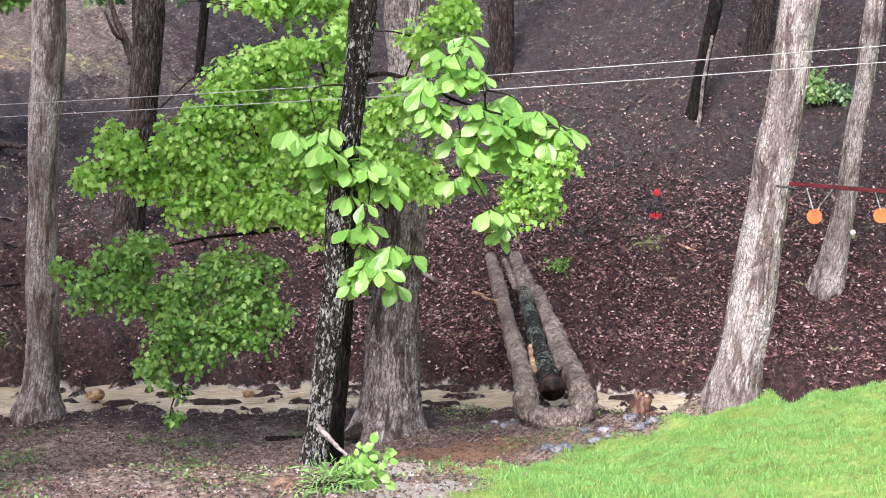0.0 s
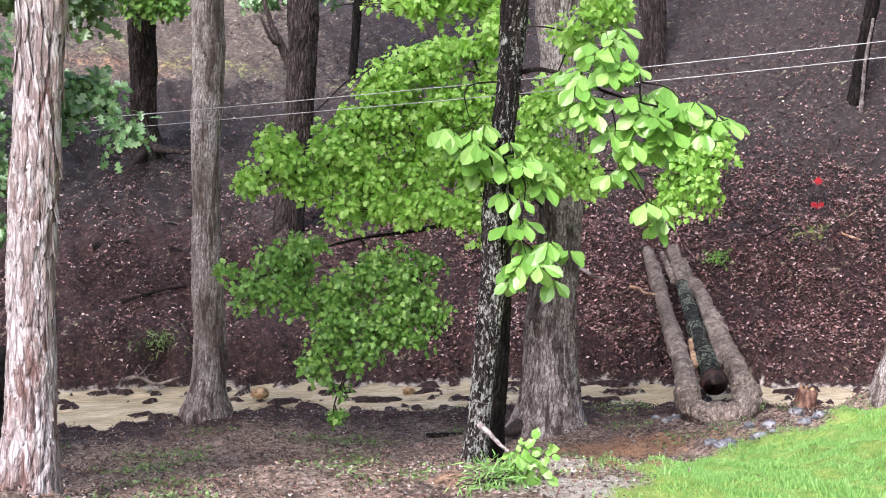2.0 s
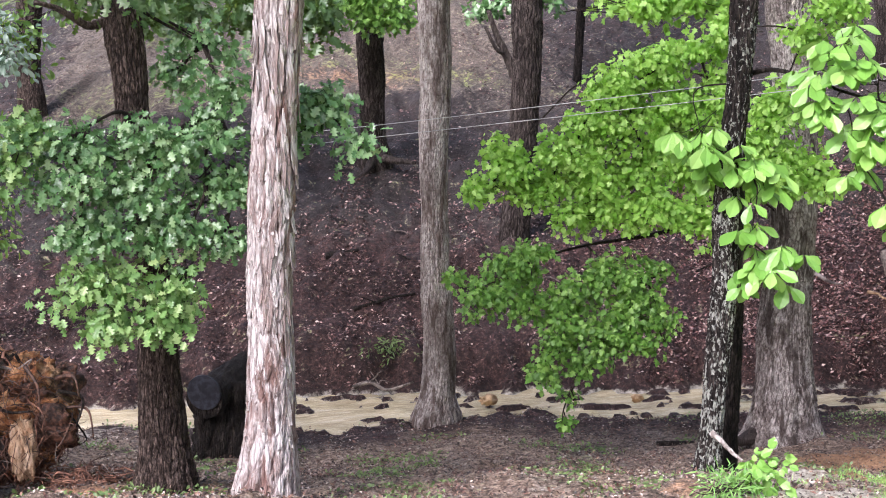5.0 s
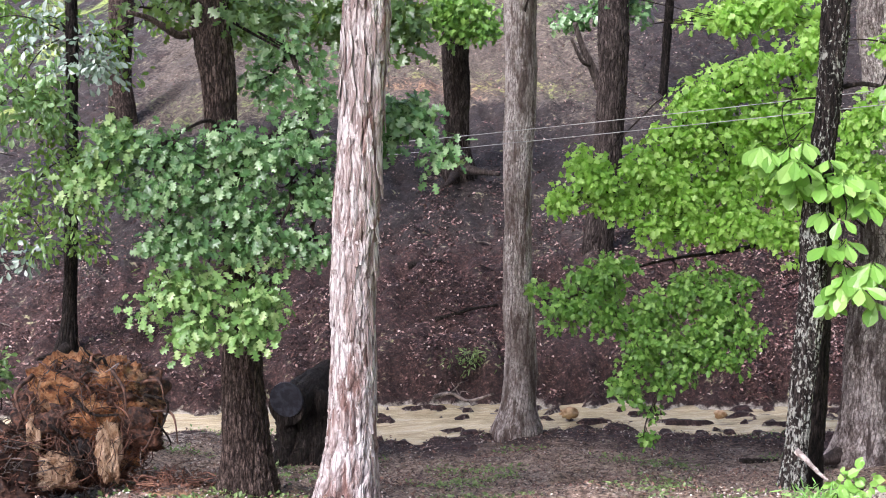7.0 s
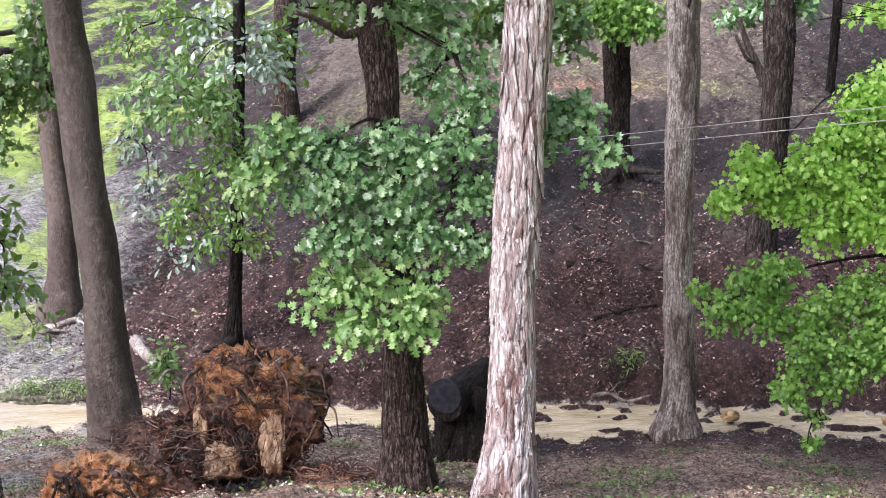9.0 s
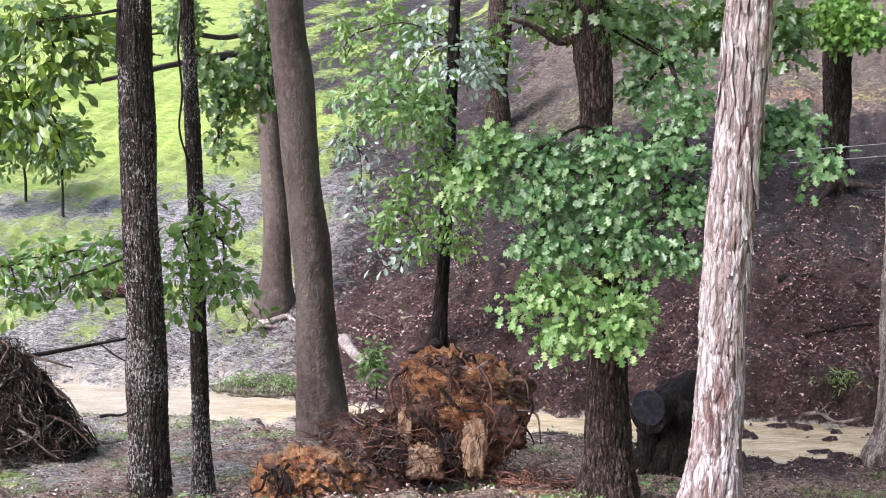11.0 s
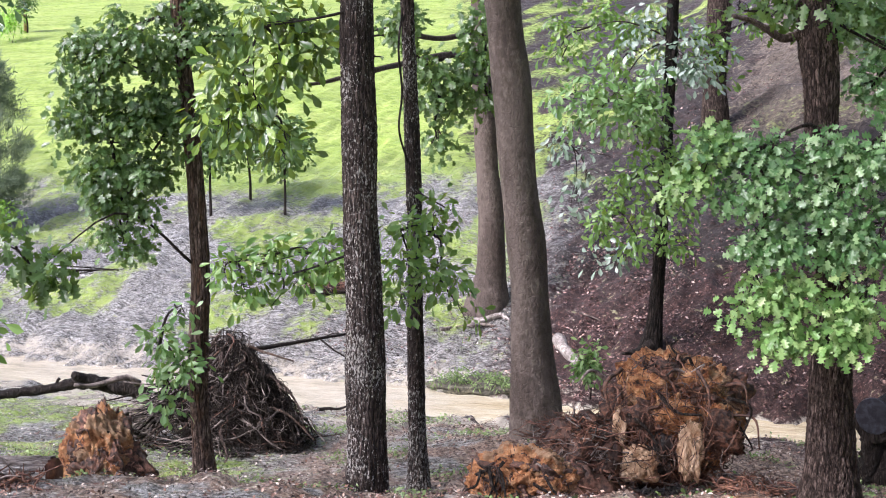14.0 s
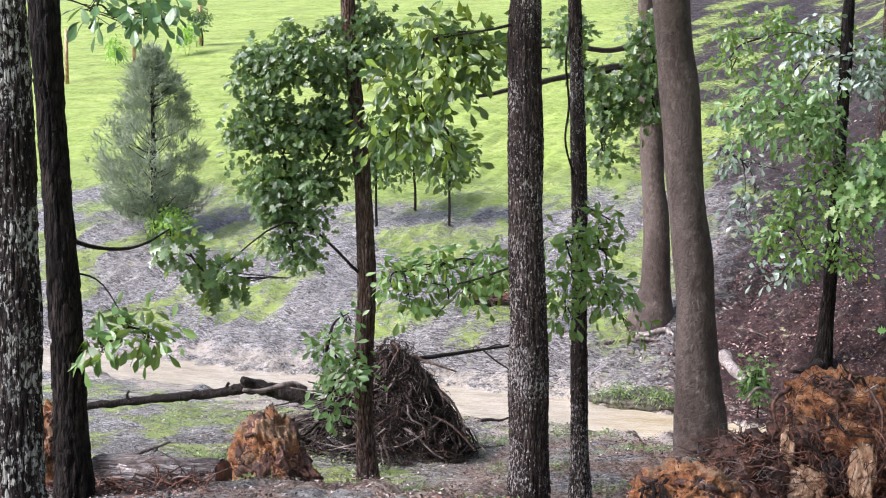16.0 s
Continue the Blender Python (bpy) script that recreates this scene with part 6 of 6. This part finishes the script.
debris((-3.42, 15.0, 0.73), 1.2, 0.85, 0.9, 900, 7, "brown heap of torn roots and mulch beside the root ball")
debris((-12.42, 29.47, 0.51), 1.3, 0.14, 0.9, 380, 12, "dark heap of brush and dead leaves beyond the creek", MAT_DARK)
debris((-1.50, 15.13, 0.64), 0.9, 0.16, 0.6, 240, 13, "red-brown mulch and torn roots beside the root ball")
debris((-1.69, 15.31, 0.48), 0.6, 0.12, 0.5, 90, 8, "scattered dark roots on the ground")
debris((-7.95, 9.78, 1.07), 1.6, 0.02, 0.4, 160, 9, "reddish heap of wet bark and twigs", MAT_MULCH)
debris((-7.30, 9.98, 1.2), 0.6, 0.02, 0.25, 120, 19, "red-brown shreds of bark in front of the sawn log", MAT_MULCH)
debris((-2.84, 14.32, 0.83), 1.6, 0.12, 0.7, 220, 10, "scattered brown roots on bare clay")

# ---- sawn log ----
la, lb = np.array((-7.14, 10.38, 1.39)), np.array((-8.53, 10.28, 1.32))
la[2], lb[2] = float(ground_z(la[0], la[1])) + 0.09, float(ground_z(lb[0], lb[1])) + 0.10
sawn = thing("sawn_log", (la[0], la[1], la[2] - 0.09), "pale peeling log with a red-brown sawn end", "log")
LOG_BARK = bark("peeling_grey_log_bark", (0.20, 0.17, 0.155), (0.56, 0.53, 0.51), (0.78, 0.76, 0.75), wet=0.5, fine=9, crack=0.45, grain=0.9, groove_shade=0.55, patch=(0.30, 0.26, 0.24), patch_share=0.5, relief=1.0)
body = child("log", trunk_mesh("log", [(0, 0, 0, 0.135), (0.01, 0, 0.5, 0.14), (0, 0.01, 1.1, 0.145), (0, 0, float(np.linalg.norm(lb - la)), 0.15)], LOG_BARK, 40, 0.05, 9, 0.0, 71, (0.05, 0.16, 0.016)), sawn)
body.location = tuple(la)
body.rotation_euler = Vector(lb - la).to_track_quat("Z", "Y").to_euler()
dirn = (la - lb) / np.linalg.norm(la - lb)
child("cut_end", tube_mesh("cut_end", [la - dirn * 0.10, la + dirn * 0.02], [0.138, 0.132], plain("red_cut_wood", (0.09, 0.025, 0.012), (0.2, 0.07, 0.03), 9, 0.55, 0.3), 26), sawn, "red-brown sawn face")
for k in range(3):
    q = la - dirn * (0.5 + 0.55 * k)
    child("bark_strip", tube_mesh("bark_strip", [q + (0, -0.10, 0.07), q + dirn * 0.35 + (0, -0.115, 0.03)], [0.03, 0.02], MAT_SHAG, 6, 0.2, k), sawn)
stick((-8.65, 10.04, 1.12), (-8.26, 11.11, 1.46), 0.03, MAT_STICK, "crooked grey branch leaning over the log", seed=11, twigs=2)
stick((-7.86, 10.91, 1.01), (-7.50, 11.15, 1.03), 0.02, MAT_DARK, "black twig on the ground", seed=12)

# ---- brush pile ----
bx, by, _ = (-9.17, 17.13, 0.05)
bz = float(ground_z(bx, by))
pile = thing("brush_pile", (bx, by, bz), "tall heap of grey and black dead branches", "brush pile")
part("core", lump((bx + 0.3, by + 0.15, bz + 0.15), (0.82, 0.5, 0.95), 4, 0.25, 4, 2.4), MAT_DARK, pile, "dark packed twigs")
r = np.random.RandomState(9)


def pile_twig(spread, length):
    """A crooked way over the heap's slope."""
    a = r.uniform(-np.pi, 0.35) if r.uniform() < 0.8 else r.uniform(0, np.pi)
    t0 = r.uniform(0.0, 0.92) ** 0.8
    t1 = min(1.1, t0 + length * r.uniform(0.5, 1.2))
    twist, bow = r.normal() * spread, r.uniform(-0.04, 0.09)
    way = []
    for f in np.linspace(t0, t1, 5):
        b = a + (f - t0) * twist
        reach = f * (1.05 if math.cos(b) > 0 else 1.3) + 0.06
        way.append(np.array([bx + 0.36 + math.cos(b) * reach, by + math.sin(b) * 0.85 * f, bz + max(0.03, 1.5 * (1 - min(f, 1.0)) ** 0.85 + bow)]) + r.normal(size=3) * 0.06)
    return spline(way, 8)


for k in range(230):
    rad = r.uniform(0.006, 0.022) * r.uniform(0.6, 1.1)
    child("branch", tube_mesh("branch", pile_twig(2.4, 0.38), np.linspace(rad, rad * 0.5, 8), (MAT_STICK, MAT_DARK, MAT_ROOT, MAT_TWIG, MAT_DARK, MAT_TWIG)[k % 6], 5, 0.12, k), pile)
for k in range(60):
    p0 = pile_twig(1.0, 0.3)
    e0 = p0[-1] + np.array([r.normal() * 0.3, -abs(r.normal()) * 0.15, r.normal() * 0.12])
    e0[2] = max(e0[2], bz + 0.03)
    rad = r.uniform(0.011, 0.026)
    child("branch", tube_mesh("branch", wander(p0[0], e0, r, 0.15, 8), np.linspace(rad, rad * 0.5, 8), (MAT_STICK, MAT_BROWN, MAT_TAN)[k % 3], 6, 0.12, k), pile)
small = [tube(pile_twig(3.5, 0.25), np.linspace(r.uniform(0.003, 0.008), 0.002, 8), 4) for _ in range(1100)]
tagged(child("twig", many_tubes("twig", small[:800], MAT_TWIG), pile), kind="stuff")
tagged(child("twig", many_tubes("twig", small[800:], MAT_STICK), pile), kind="stuff")
for k in range(110):
    q = r.uniform(0, 1)
    s0 = np.array([bx - 0.15 - 0.55 * q, by - 0.45 + 0.2 * r.normal(), bz + 0.85 - 0.62 * q + 0.1 * r.normal()])
    e0 = s0 + np.array([r.uniform(-0.9, -0.15), r.normal() * 0.2 - 0.15, r.uniform(-0.5, 0.0)])
    e0[2] = max(e0[2], bz + 0.03)
    rad = r.uniform(0.007, 0.02)
    child("branch", tube_mesh("branch", wander(s0, e0, r, 0.12, 6), np.linspace(rad, rad * 0.5, 6), (MAT_STICK, MAT_DARK, MAT_STICK)[k % 3], 5, 0.1, k), pile)
for k, (p, q) in enumerate((((-10.10, 16.84, 0.83), (-10.73, 16.21, 0.89)), ((-9.93, 16.24, 0.56), (-10.15, 15.87, 0.45)))):
    child("branch", tube_mesh("branch", wander(p, q, r, 0.15, 8), np.linspace(0.05, 0.03, 8), MAT_STICK, 7, 0.1, k), pile)
dead = thing("fallen_limb", on_ground((-11.82, 16.68, 0.59)[0], (-11.82, 16.68, 0.59)[1]), "long black dead limb lying beside the brush pile", "branch")
child("stem", tube_mesh("stem", spline([(-10.16, 17.26, 0.57), (-10.63, 17.10, 0.71), (-11.10, 16.92, 0.77), (-11.46, 16.80, 0.69), (-11.96, 16.58, 0.63), (-12.47, 16.32, 0.58), (-13.23, 15.85, 0.50)], 46), np.interp(np.linspace(0, 1, 46), (0, 0.2, 0.32, 0.5, 1), (0.10, 0.10, 0.085, 0.07, 0.05)), MAT_DARK, 10, 0.16, 5), dead)
child("broken_fork", tube_mesh("broken_fork", spline([(-10.77, 17.01, 0.75), (-10.98, 16.88, 0.84), (-11.07, 16.70, 0.92)], 8), [0.09, 0.085, 0.085, 0.08, 0.08, 0.07, 0.07, 0.05], MAT_DARK, 9, 0.16, 6), dead)
child("twig", tube_mesh("twig", spline([(-11.36, 16.87, 0.71), (-11.42, 16.83, 0.78), (-11.39, 16.85, 0.83)], 5), 0.025, MAT_DARK, 6, 0.1), dead)
child("twig", tube_mesh("twig", spline([(-12.68, 16.17, 0.58), (-12.70, 16.15, 0.66), (-12.67, 16.17, 0.72)], 5), 0.02, MAT_DARK, 6, 0.1), dead)
stick((-9.06, 17.64, 1.19), (-7.99, 19.44, 1.24), 0.04, MAT_DARK, "long dark branch sticking out of the brush pile", seed=14, bend=0.05, twigs=3)
stick((-8.62, 19.72, -0.04), (-8.17, 19.91, 0.03), 0.03, MAT_DARK, "short dark branch on wet sand", seed=15)
stick((-5.30, 21.87, 0.91), (-4.22, 19.15, 0.93), 0.11, MAT_DRIFT, "bare pale fallen trunk leading to the root ball", seed=16, bend=0.03)
stick((-8.47, 27.58, 0.21), (-7.78, 27.74, 0.28), 0.09, MAT_DRIFT, "pale driftwood on the far bank", seed=17, bend=0.2, twigs=2)
stick((-9.03, 27.02, 0.11), (-7.93, 27.40, 0.18), 0.06, MAT_STICK, "weathered branch on the far bank", seed=18, bend=0.2, twigs=2)

# ---- branches on the slope ----
stick(on_ground(2.05, 28.03, 0.06), on_ground(2.75, 28.11, 0.06), 0.085, MAT_DARK, "short black log on the leafy slope", seed=19, bend=0.06)
stick(on_ground(2.43, 26.25, 0.05), on_ground(3.66, 26.41, 0.06), 0.05, MAT_DARK, "long dead branch on the leafy slope", seed=20, bend=0.1, twigs=2)
stick((2.17, 23.9, -0.52), (3.2, 23.6, -0.42), 0.045, MAT_STICK, "dead branch at the creek bank", seed=21, bend=0.15, twigs=4)
stick((11.06, 25.27, 0.96), (11.87, 24.87, 0.78), 0.06, MAT_STICK, "grey dead branch on the slope", seed=22, bend=0.12, twigs=1)
stick((3.95, 32.05, 3.00), (4.56, 32.21, 2.95), 0.07, MAT_GREY, "grey branch high on the slope", seed=23, bend=0.1)
stick((5.21, 14.19, 0.85), (5.45, 13.89, 0.60), 0.036, MAT_DRIFT, "bare pale stick leaning on the lichen tree", seed=24, bend=0.03)
stick((16.45, 23.91, 1.68), (16.71, 23.56, 1.57), 0.035, MAT_WOOD, "pale stick beside the mossy patch", seed=25, bend=0.05)
stick((6.11, 18.93, -0.54), (6.69, 18.97, -0.55), 0.06, MAT_DARK, "dark rotten branch on the creek bank", seed=26, bend=0.08)
r = np.random.RandomState(31)
for k in range(26):
    t = r.uniform(-0.62, 0.35)
    dist = r.uniform(25.5, 36)
    x, y = math.sin(-t) * dist, math.cos(t) * dist
    if banks(np.array(x), np.array(y))[0] < 0.5:
        continue
    a, L = r.uniform(-0.5, 0.5), r.uniform(0.4, 1.2)
    stick(on_ground(x, y, 0.03), on_ground(x + L * math.cos(a), y + L * math.sin(a), 0.03), r.uniform(0.012, 0.028), MAT_STICK if k % 2 else MAT_DARK, "thin fallen twig on the leafy slope", "twig", "fallen twigs", seed=40 + k, bend=0.2)

# ---- cedar, young trees and posts on the far grass ----
def conifer(at, height, width, seed, label):
    x, y, z = at
    ob = thing("cedar", at, label, "tree", "far trees")
    child("trunk", tube_mesh("trunk", [(x, y, z - 0.2), (x, y, z + height * 0.5), (x, y, z + height)], [0.10, 0.07, 0.02], MAT_DARK, 10), ob)
    r = np.random.RandomState(seed)
    at_, al, up, bs = [], [], [], []
    knots = np.array([0.0, 0.12, 0.3, 0.55, 0.8, 0.93, 1.0])
    girth = np.array([0.62, 0.9, 1.0, 0.8, 0.5, 0.26, 0.06])
    lobes = r.uniform(0.82, 1.12, (9, 8))
    for k in range(620):
        f = r.uniform(0, 1) ** 1.25
        a = r.uniform(0, 6.283)
        reach = width / 2 * np.interp(f, knots, girth) * lobes[int(f * 8.99), int(a / 6.2832 * 8)]
        q = r.uniform(0, 1) ** 0.42 * r.uniform(0.8, 1.06)
        out = np.array([math.cos(a), math.sin(a), 0.0])
        p = np.array([x, y, z + height * (0.07 + 0.93 * f)]) + out * reach * q
        if k % 6 == 0:
            b = np.array([x, y, max(z + 0.4, p[2] - reach * 0.45)])
            bs.append(tube(spline([b, (b + p) / 2 - (0, 0, 0.05 * reach), p], 6), np.linspace(0.022, 0.004, 6), 4))
        tip = out * 0.55 + np.array([0, 0, 0.55]) + r.normal(size=3) * 0.35
        size = r.uniform(0.05, 0.12)
        for _ in range(r.randint(26, 60)):
            at_.append(p + r.normal(size=3) * size + tip * r.uniform(-0.12, 0.16))
            al.append(tip + r.normal(size=3) * 0.4)
            up.append(np.array([0, -0.6, 0.8]) + r.normal(size=3) * 0.4)
    child("bough", many_tubes("bough", bs, MAT_DARK), ob)
    at_, al, up = map(np.array, (at_, al, up))
    child("crown", leaves_mesh("crown", at_, al, up, r.uniform(0.13, 0.25, len(at_)), "blade", LEAF_CEDAR), ob)


cx, cyy, cz = (-24.55, 32.80, 1.57)
conifer((cx, cyy, cz), 5.05, 3.5, 3, "bushy grey-green cedar standing on the grass slope")


def young_tree(at, height, leafy, seed, label, radius=0.045):
    x, y, z = at
    ob = thing("young_tree", at, label, "tree", "young trees")
    r = np.random.RandomState(seed)
    child("trunk", tube_mesh("trunk", wander((x, y, z - 0.1), (x + r.uniform(-0.05, 0.05), y, z + height), r, 0.02, 12), np.linspace(radius, radius * 0.5, 12), MAT_DARK, 8, 0.05, seed), ob)
    if leafy:
        crown(ob, [(x + r.uniform(-0.3, 0.3), y, z + height - 0.1 + r.uniform(-0.4, 0.5), leafy * r.uniform(0.6, 1.0), leafy * 0.7) for _ in range(4)], "oval", LEAF_DIM, 0.18, 120, seed, bough_from=[(x, y, z + height * 0.8)])


young_tree((-15.86, 34.29, 1.83), 1.9, 0.7, 61, "thin young tree on the muddy slope")
young_tree((-17.54, 35.62, 2.13), 1.9, 0.7, 62, "thin young tree on the muddy slope")
young_tree((-17.96, 34.04, 1.78), 2.1, 0.7, 63, "thin young tree on the muddy slope")
young_tree((-45.04, 64.93, 8.97), 1.5, 0.55, 64, "small leafy sapling on the far grass", 0.06)


def post(at, height, seed):
    ob = thing("fence_post", at, "weathered wooden post on the far grass", "post", "far posts")
    child("pole", tube_mesh("pole", [(at[0], at[1], at[2] - 0.2), (at[0], at[1], at[2] + height)], [0.09, 0.08], MAT_TANSTONE, 10, 0.04, seed), ob)


for k, p in enumerate(((-45.45, 54.07, 6.57), (-46.09, 60.26, 7.87), (-46.07, 60.17, 7.84), (-45.13, 64.91, 9.00))):
    post(p, 2.6, k)


def shrub(at, w, h, seed, label, material=LEAF_OAK, kind="oval", size=0.14, dens=260):
    ob = thing("shrub", at, label, "shrub", "shrubs")
    x, y, z = at
    r = np.random.RandomState(seed)
    crown(ob, [(x + r.uniform(-0.3, 0.3) * w, y + r.uniform(-0.2, 0.2) * w, z + h * r.uniform(0.35, 0.75), w * 0.32, h * 0.32) for _ in range(5)], kind, material, size, dens, seed, tier=0, bough_from=[(x, y, z)], name="leaves", thick=0.012)


shrub((-44.11, 62.26, 8.22), 0.8, 1.6, 71, "thin yellowish bush on the far grass", LEAF_MAPLE, "needle", 0.3, 60)
shrub((-46.37, 59.01, 7.59), 0.7, 1.5, 72, "thin yellowish bush on the far grass", LEAF_MAPLE, "needle", 0.3, 60)
shrub((-23.68, 32.31, 1.32), 1.5, 1.0, 73, "sparse yellow-green bush under the cedar", LEAF_MAPLE, "oval", 0.12, 120)
shrub((-3.50, 16.01, 1.19), 0.24, 0.62, 74, "small leafy sprout behind the root ball", LEAF_OAK_LOW, "oval", 0.085, 420)
shrub((4.19, 10.15, 1.42), 0.26, 0.24, 75, "bright green broad-leaved seedling at the lawn's edge", LEAF_BIG, "round", 0.09, 420)
shrub((3.82, 9.99, 1.43), 0.7, 0.12, 76, "low green weeds under the lichen tree", BLADE, "blade", 0.1, 900)
shrub((21.36, 25.95, 4.61), 0.45, 0.75, 77, "green sapling leaves on the far slope", LEAF_OAK_LOW, "oak", 0.13, 240)
shrub((21.85, 25.62, 4.77), 0.5, 0.4, 78, "green sapling leaves on the far slope", LEAF_OAK, "oak", 0.13, 240)

shrub((2.94, 24.67, -0.33), 1.3, 0.55, 79, "low olive-green tangle on the leafy slope", LEAF_WEED, "needle", 0.10, 70)
shrub((14.05, 24.46, 1.10), 0.7, 0.16, 80, "low green weeds on the slope", LEAF_MAPLE_DEEP, "oval", 0.09, 260)

hx, hy, hz = on_ground(-7.4, 24.9)
mound = thing("hummock", (hx, hy, hz), "dark olive hummock of weeds and mud at the creek", "hummock")
part("earth", lump((hx, hy, hz), (1.05, 0.35, 0.20), 7, 0.35, 4, 2.6), plain("olive_mud", (0.025, 0.024, 0.014), (0.14, 0.13, 0.085), 13, 0.6, 0.8), mound)
crown(mound, [(hx - 0.7 + 0.28 * k, hy - 0.1, hz + 0.14, 0.28, 0.10) for k in range(6)], "needle", LEAF_WEED, 0.09, 900, 185, tier=0, name="weed_leaves")
shrub((-7.67, 25.02, -0.60), 1.4, 0.2, 85, "low olive-brown hummock of weeds at the creek", LEAF_DIM, "needle", 0.1, 240)

# ---- loose leaves, grass and weeds ----
def scatter(name, n, x0, x1, y0, y1, keep, size, kind, material, label, category, seed, lift=0.012, flat=0.35):
    r = np.random.RandomState(seed)
    x, y = r.uniform(x0, x1, n), r.uniform(y0, y1, n)
    ok = keep(x, y) > r.uniform(0, 1, n)
    x, y = x[ok], y[ok]
    p = np.stack([x, y, ground_z(x, y) + lift * r.uniform(0.3, 2.5, len(x))], -1)
    a = r.uniform(0, 6.283, len(x))
    al = np.stack([np.cos(a), np.sin(a), r.normal(size=len(x)) * flat], -1)
    u = np.stack([r.normal(size=len(x)) * flat, r.normal(size=len(x)) * flat - 0.25, np.ones(len(x))], -1)
    me = leaves_mesh(name, p, al, u, size * r.uniform(0.5, 1.4, len(x)), kind, material)
    tagged(new(name, me), label, category, kind="stuff")


def in_view(x, y, slack=2.0):
    a = np.degrees(np.arctan2(-x, y))
    return ((a > -44 - slack) & (a < 44 + slack)).astype(float)


def slope_leaves(x, y):
    far, near, water = banks(x, y)
    z = zones(x, y)
    return in_view(x, y) * (far > 0.05) * (1 - 0.85 * smooth((far - 5) / 6)) * (0.72 + 0.28 * smooth((x - 5) / 5)) * (1 - 0.8 * z["mud"]) * (1 - z["grass"]) * (0.25 + 0.75 * smooth(ripple(x, y, 3.0, 33) + 0.5 + 0.5 * smooth((x - 7) / 3)))


def yard_leaves(x, y):
    far, near, water = banks(x, y)
    return in_view(x, y) * (near > 0.1) * (1 - lawn_mask(x, y)) * (0.25 + 0.75 * smooth(ripple(x, y, 1.8, 34) + 0.1)) * (1 - 0.5 * smooth((-x - 3) / 4)) * (1 - 0.7 * np.clip(zones(x, y)["clay"], 0, 1))


scatter("leaf_litter", 440000, -12, 25, 19, 42, slope_leaves, 0.068, "flake", MAT_LITTER, "red-brown fallen leaves covering the slope", "leaf litter", 81, 0.02, 0.6)


def red_leaves(x, y):
    return slope_leaves(x, y) * smooth((x - 6.0) / 3.0) * (0.4 + 0.6 * smooth(ripple(x, y, 2.2, 37) + 0.5))


scatter("red_leaf_litter", 150000, 6, 24, 17, 32, red_leaves, 0.075, "flake", MAT_RED_LITTER, "thick wet red-brown leaves on the slope beside the split log", "leaf litter", 87, 0.025, 0.6)
scatter("yard_litter", 150000, -12, 13, 8.5, 24, yard_leaves, 0.044, "flake", MAT_YARD_LITTER, "scattered brown leaves on wet soil", "leaf litter", 82, 0.015, 0.5)



def bare_ground(x, y):
    far, near, water = banks(x, y)
    mud = np.clip(zones(x, y)["mud"], 0, 1)
    return in_view(x, y) * np.maximum((near > 0.05) * (1 - lawn_mask(x, y)) * 0.9, (far > 0.2) * (x < -2) * mud * 0.5) * (0.4 + 0.6 * smooth(ripple(x, y, 0.9, 36) + 0.4))


scatter("forest_crumbs", 190000, -14, 13, 9, 30, bare_ground, 0.034, "flake", MAT_CRUMB, "dark and pale crumbs of bark and soil on wet ground", "debris", 86, 0.01, 0.5)


def weeds_here(x, y):
    far, near, water = banks(x, y)
    return in_view(x, y) * (near > 0.5) * (1 - lawn_mask(x, y)) * smooth((ripple(x, y, 2.0, 35) - 0.2) / 0.5)


scatter("weeds", 75000, -12, 12, 11, 23, weeds_here, 0.055, "oval", LEAF_WEED, "low green weeds sprouting from wet soil", "weeds", 83, 0.03, 0.7)
r = np.random.RandomState(84)
n = 420000
x, y = r.uniform(2.5, 16, n), r.uniform(8, 17, n)
tufts = 0.4 * smooth((ripple(x, y, 0.9, 44) - 0.15) / 0.4) * smooth((x - 4.2) / 1.0) * smooth((15.2 - y) / 1.5)
ok = np.maximum(lawn_mask(x, y), tufts) * (1 - 0.8 * np.clip(zones(x, y)["sand"], 0, 1)) * in_view(x, y) > r.uniform(0, 1, n)
x, y = x[ok], y[ok]
p = np.stack([x, y, ground_z(x, y) - 0.01], -1)
al = np.stack([r.normal(size=len(x)) * 0.45, r.normal(size=len(x)) * 0.45, np.ones(len(x))], -1)
u = np.stack([r.normal(size=len(x)), r.normal(size=len(x)) - 0.8, 0.2 * np.ones(len(x))], -1)
tagged(new("grass", leaves_mesh("grass", p, al, u, 0.062 * r.uniform(0.4, 1.5, len(x)) * (0.55 + 0.45 * smooth(ripple(x, y, 0.8, 45) + 0.5)), "blade", BLADE)), "bright wet lawn grass on the bank", "grass", kind="stuff")
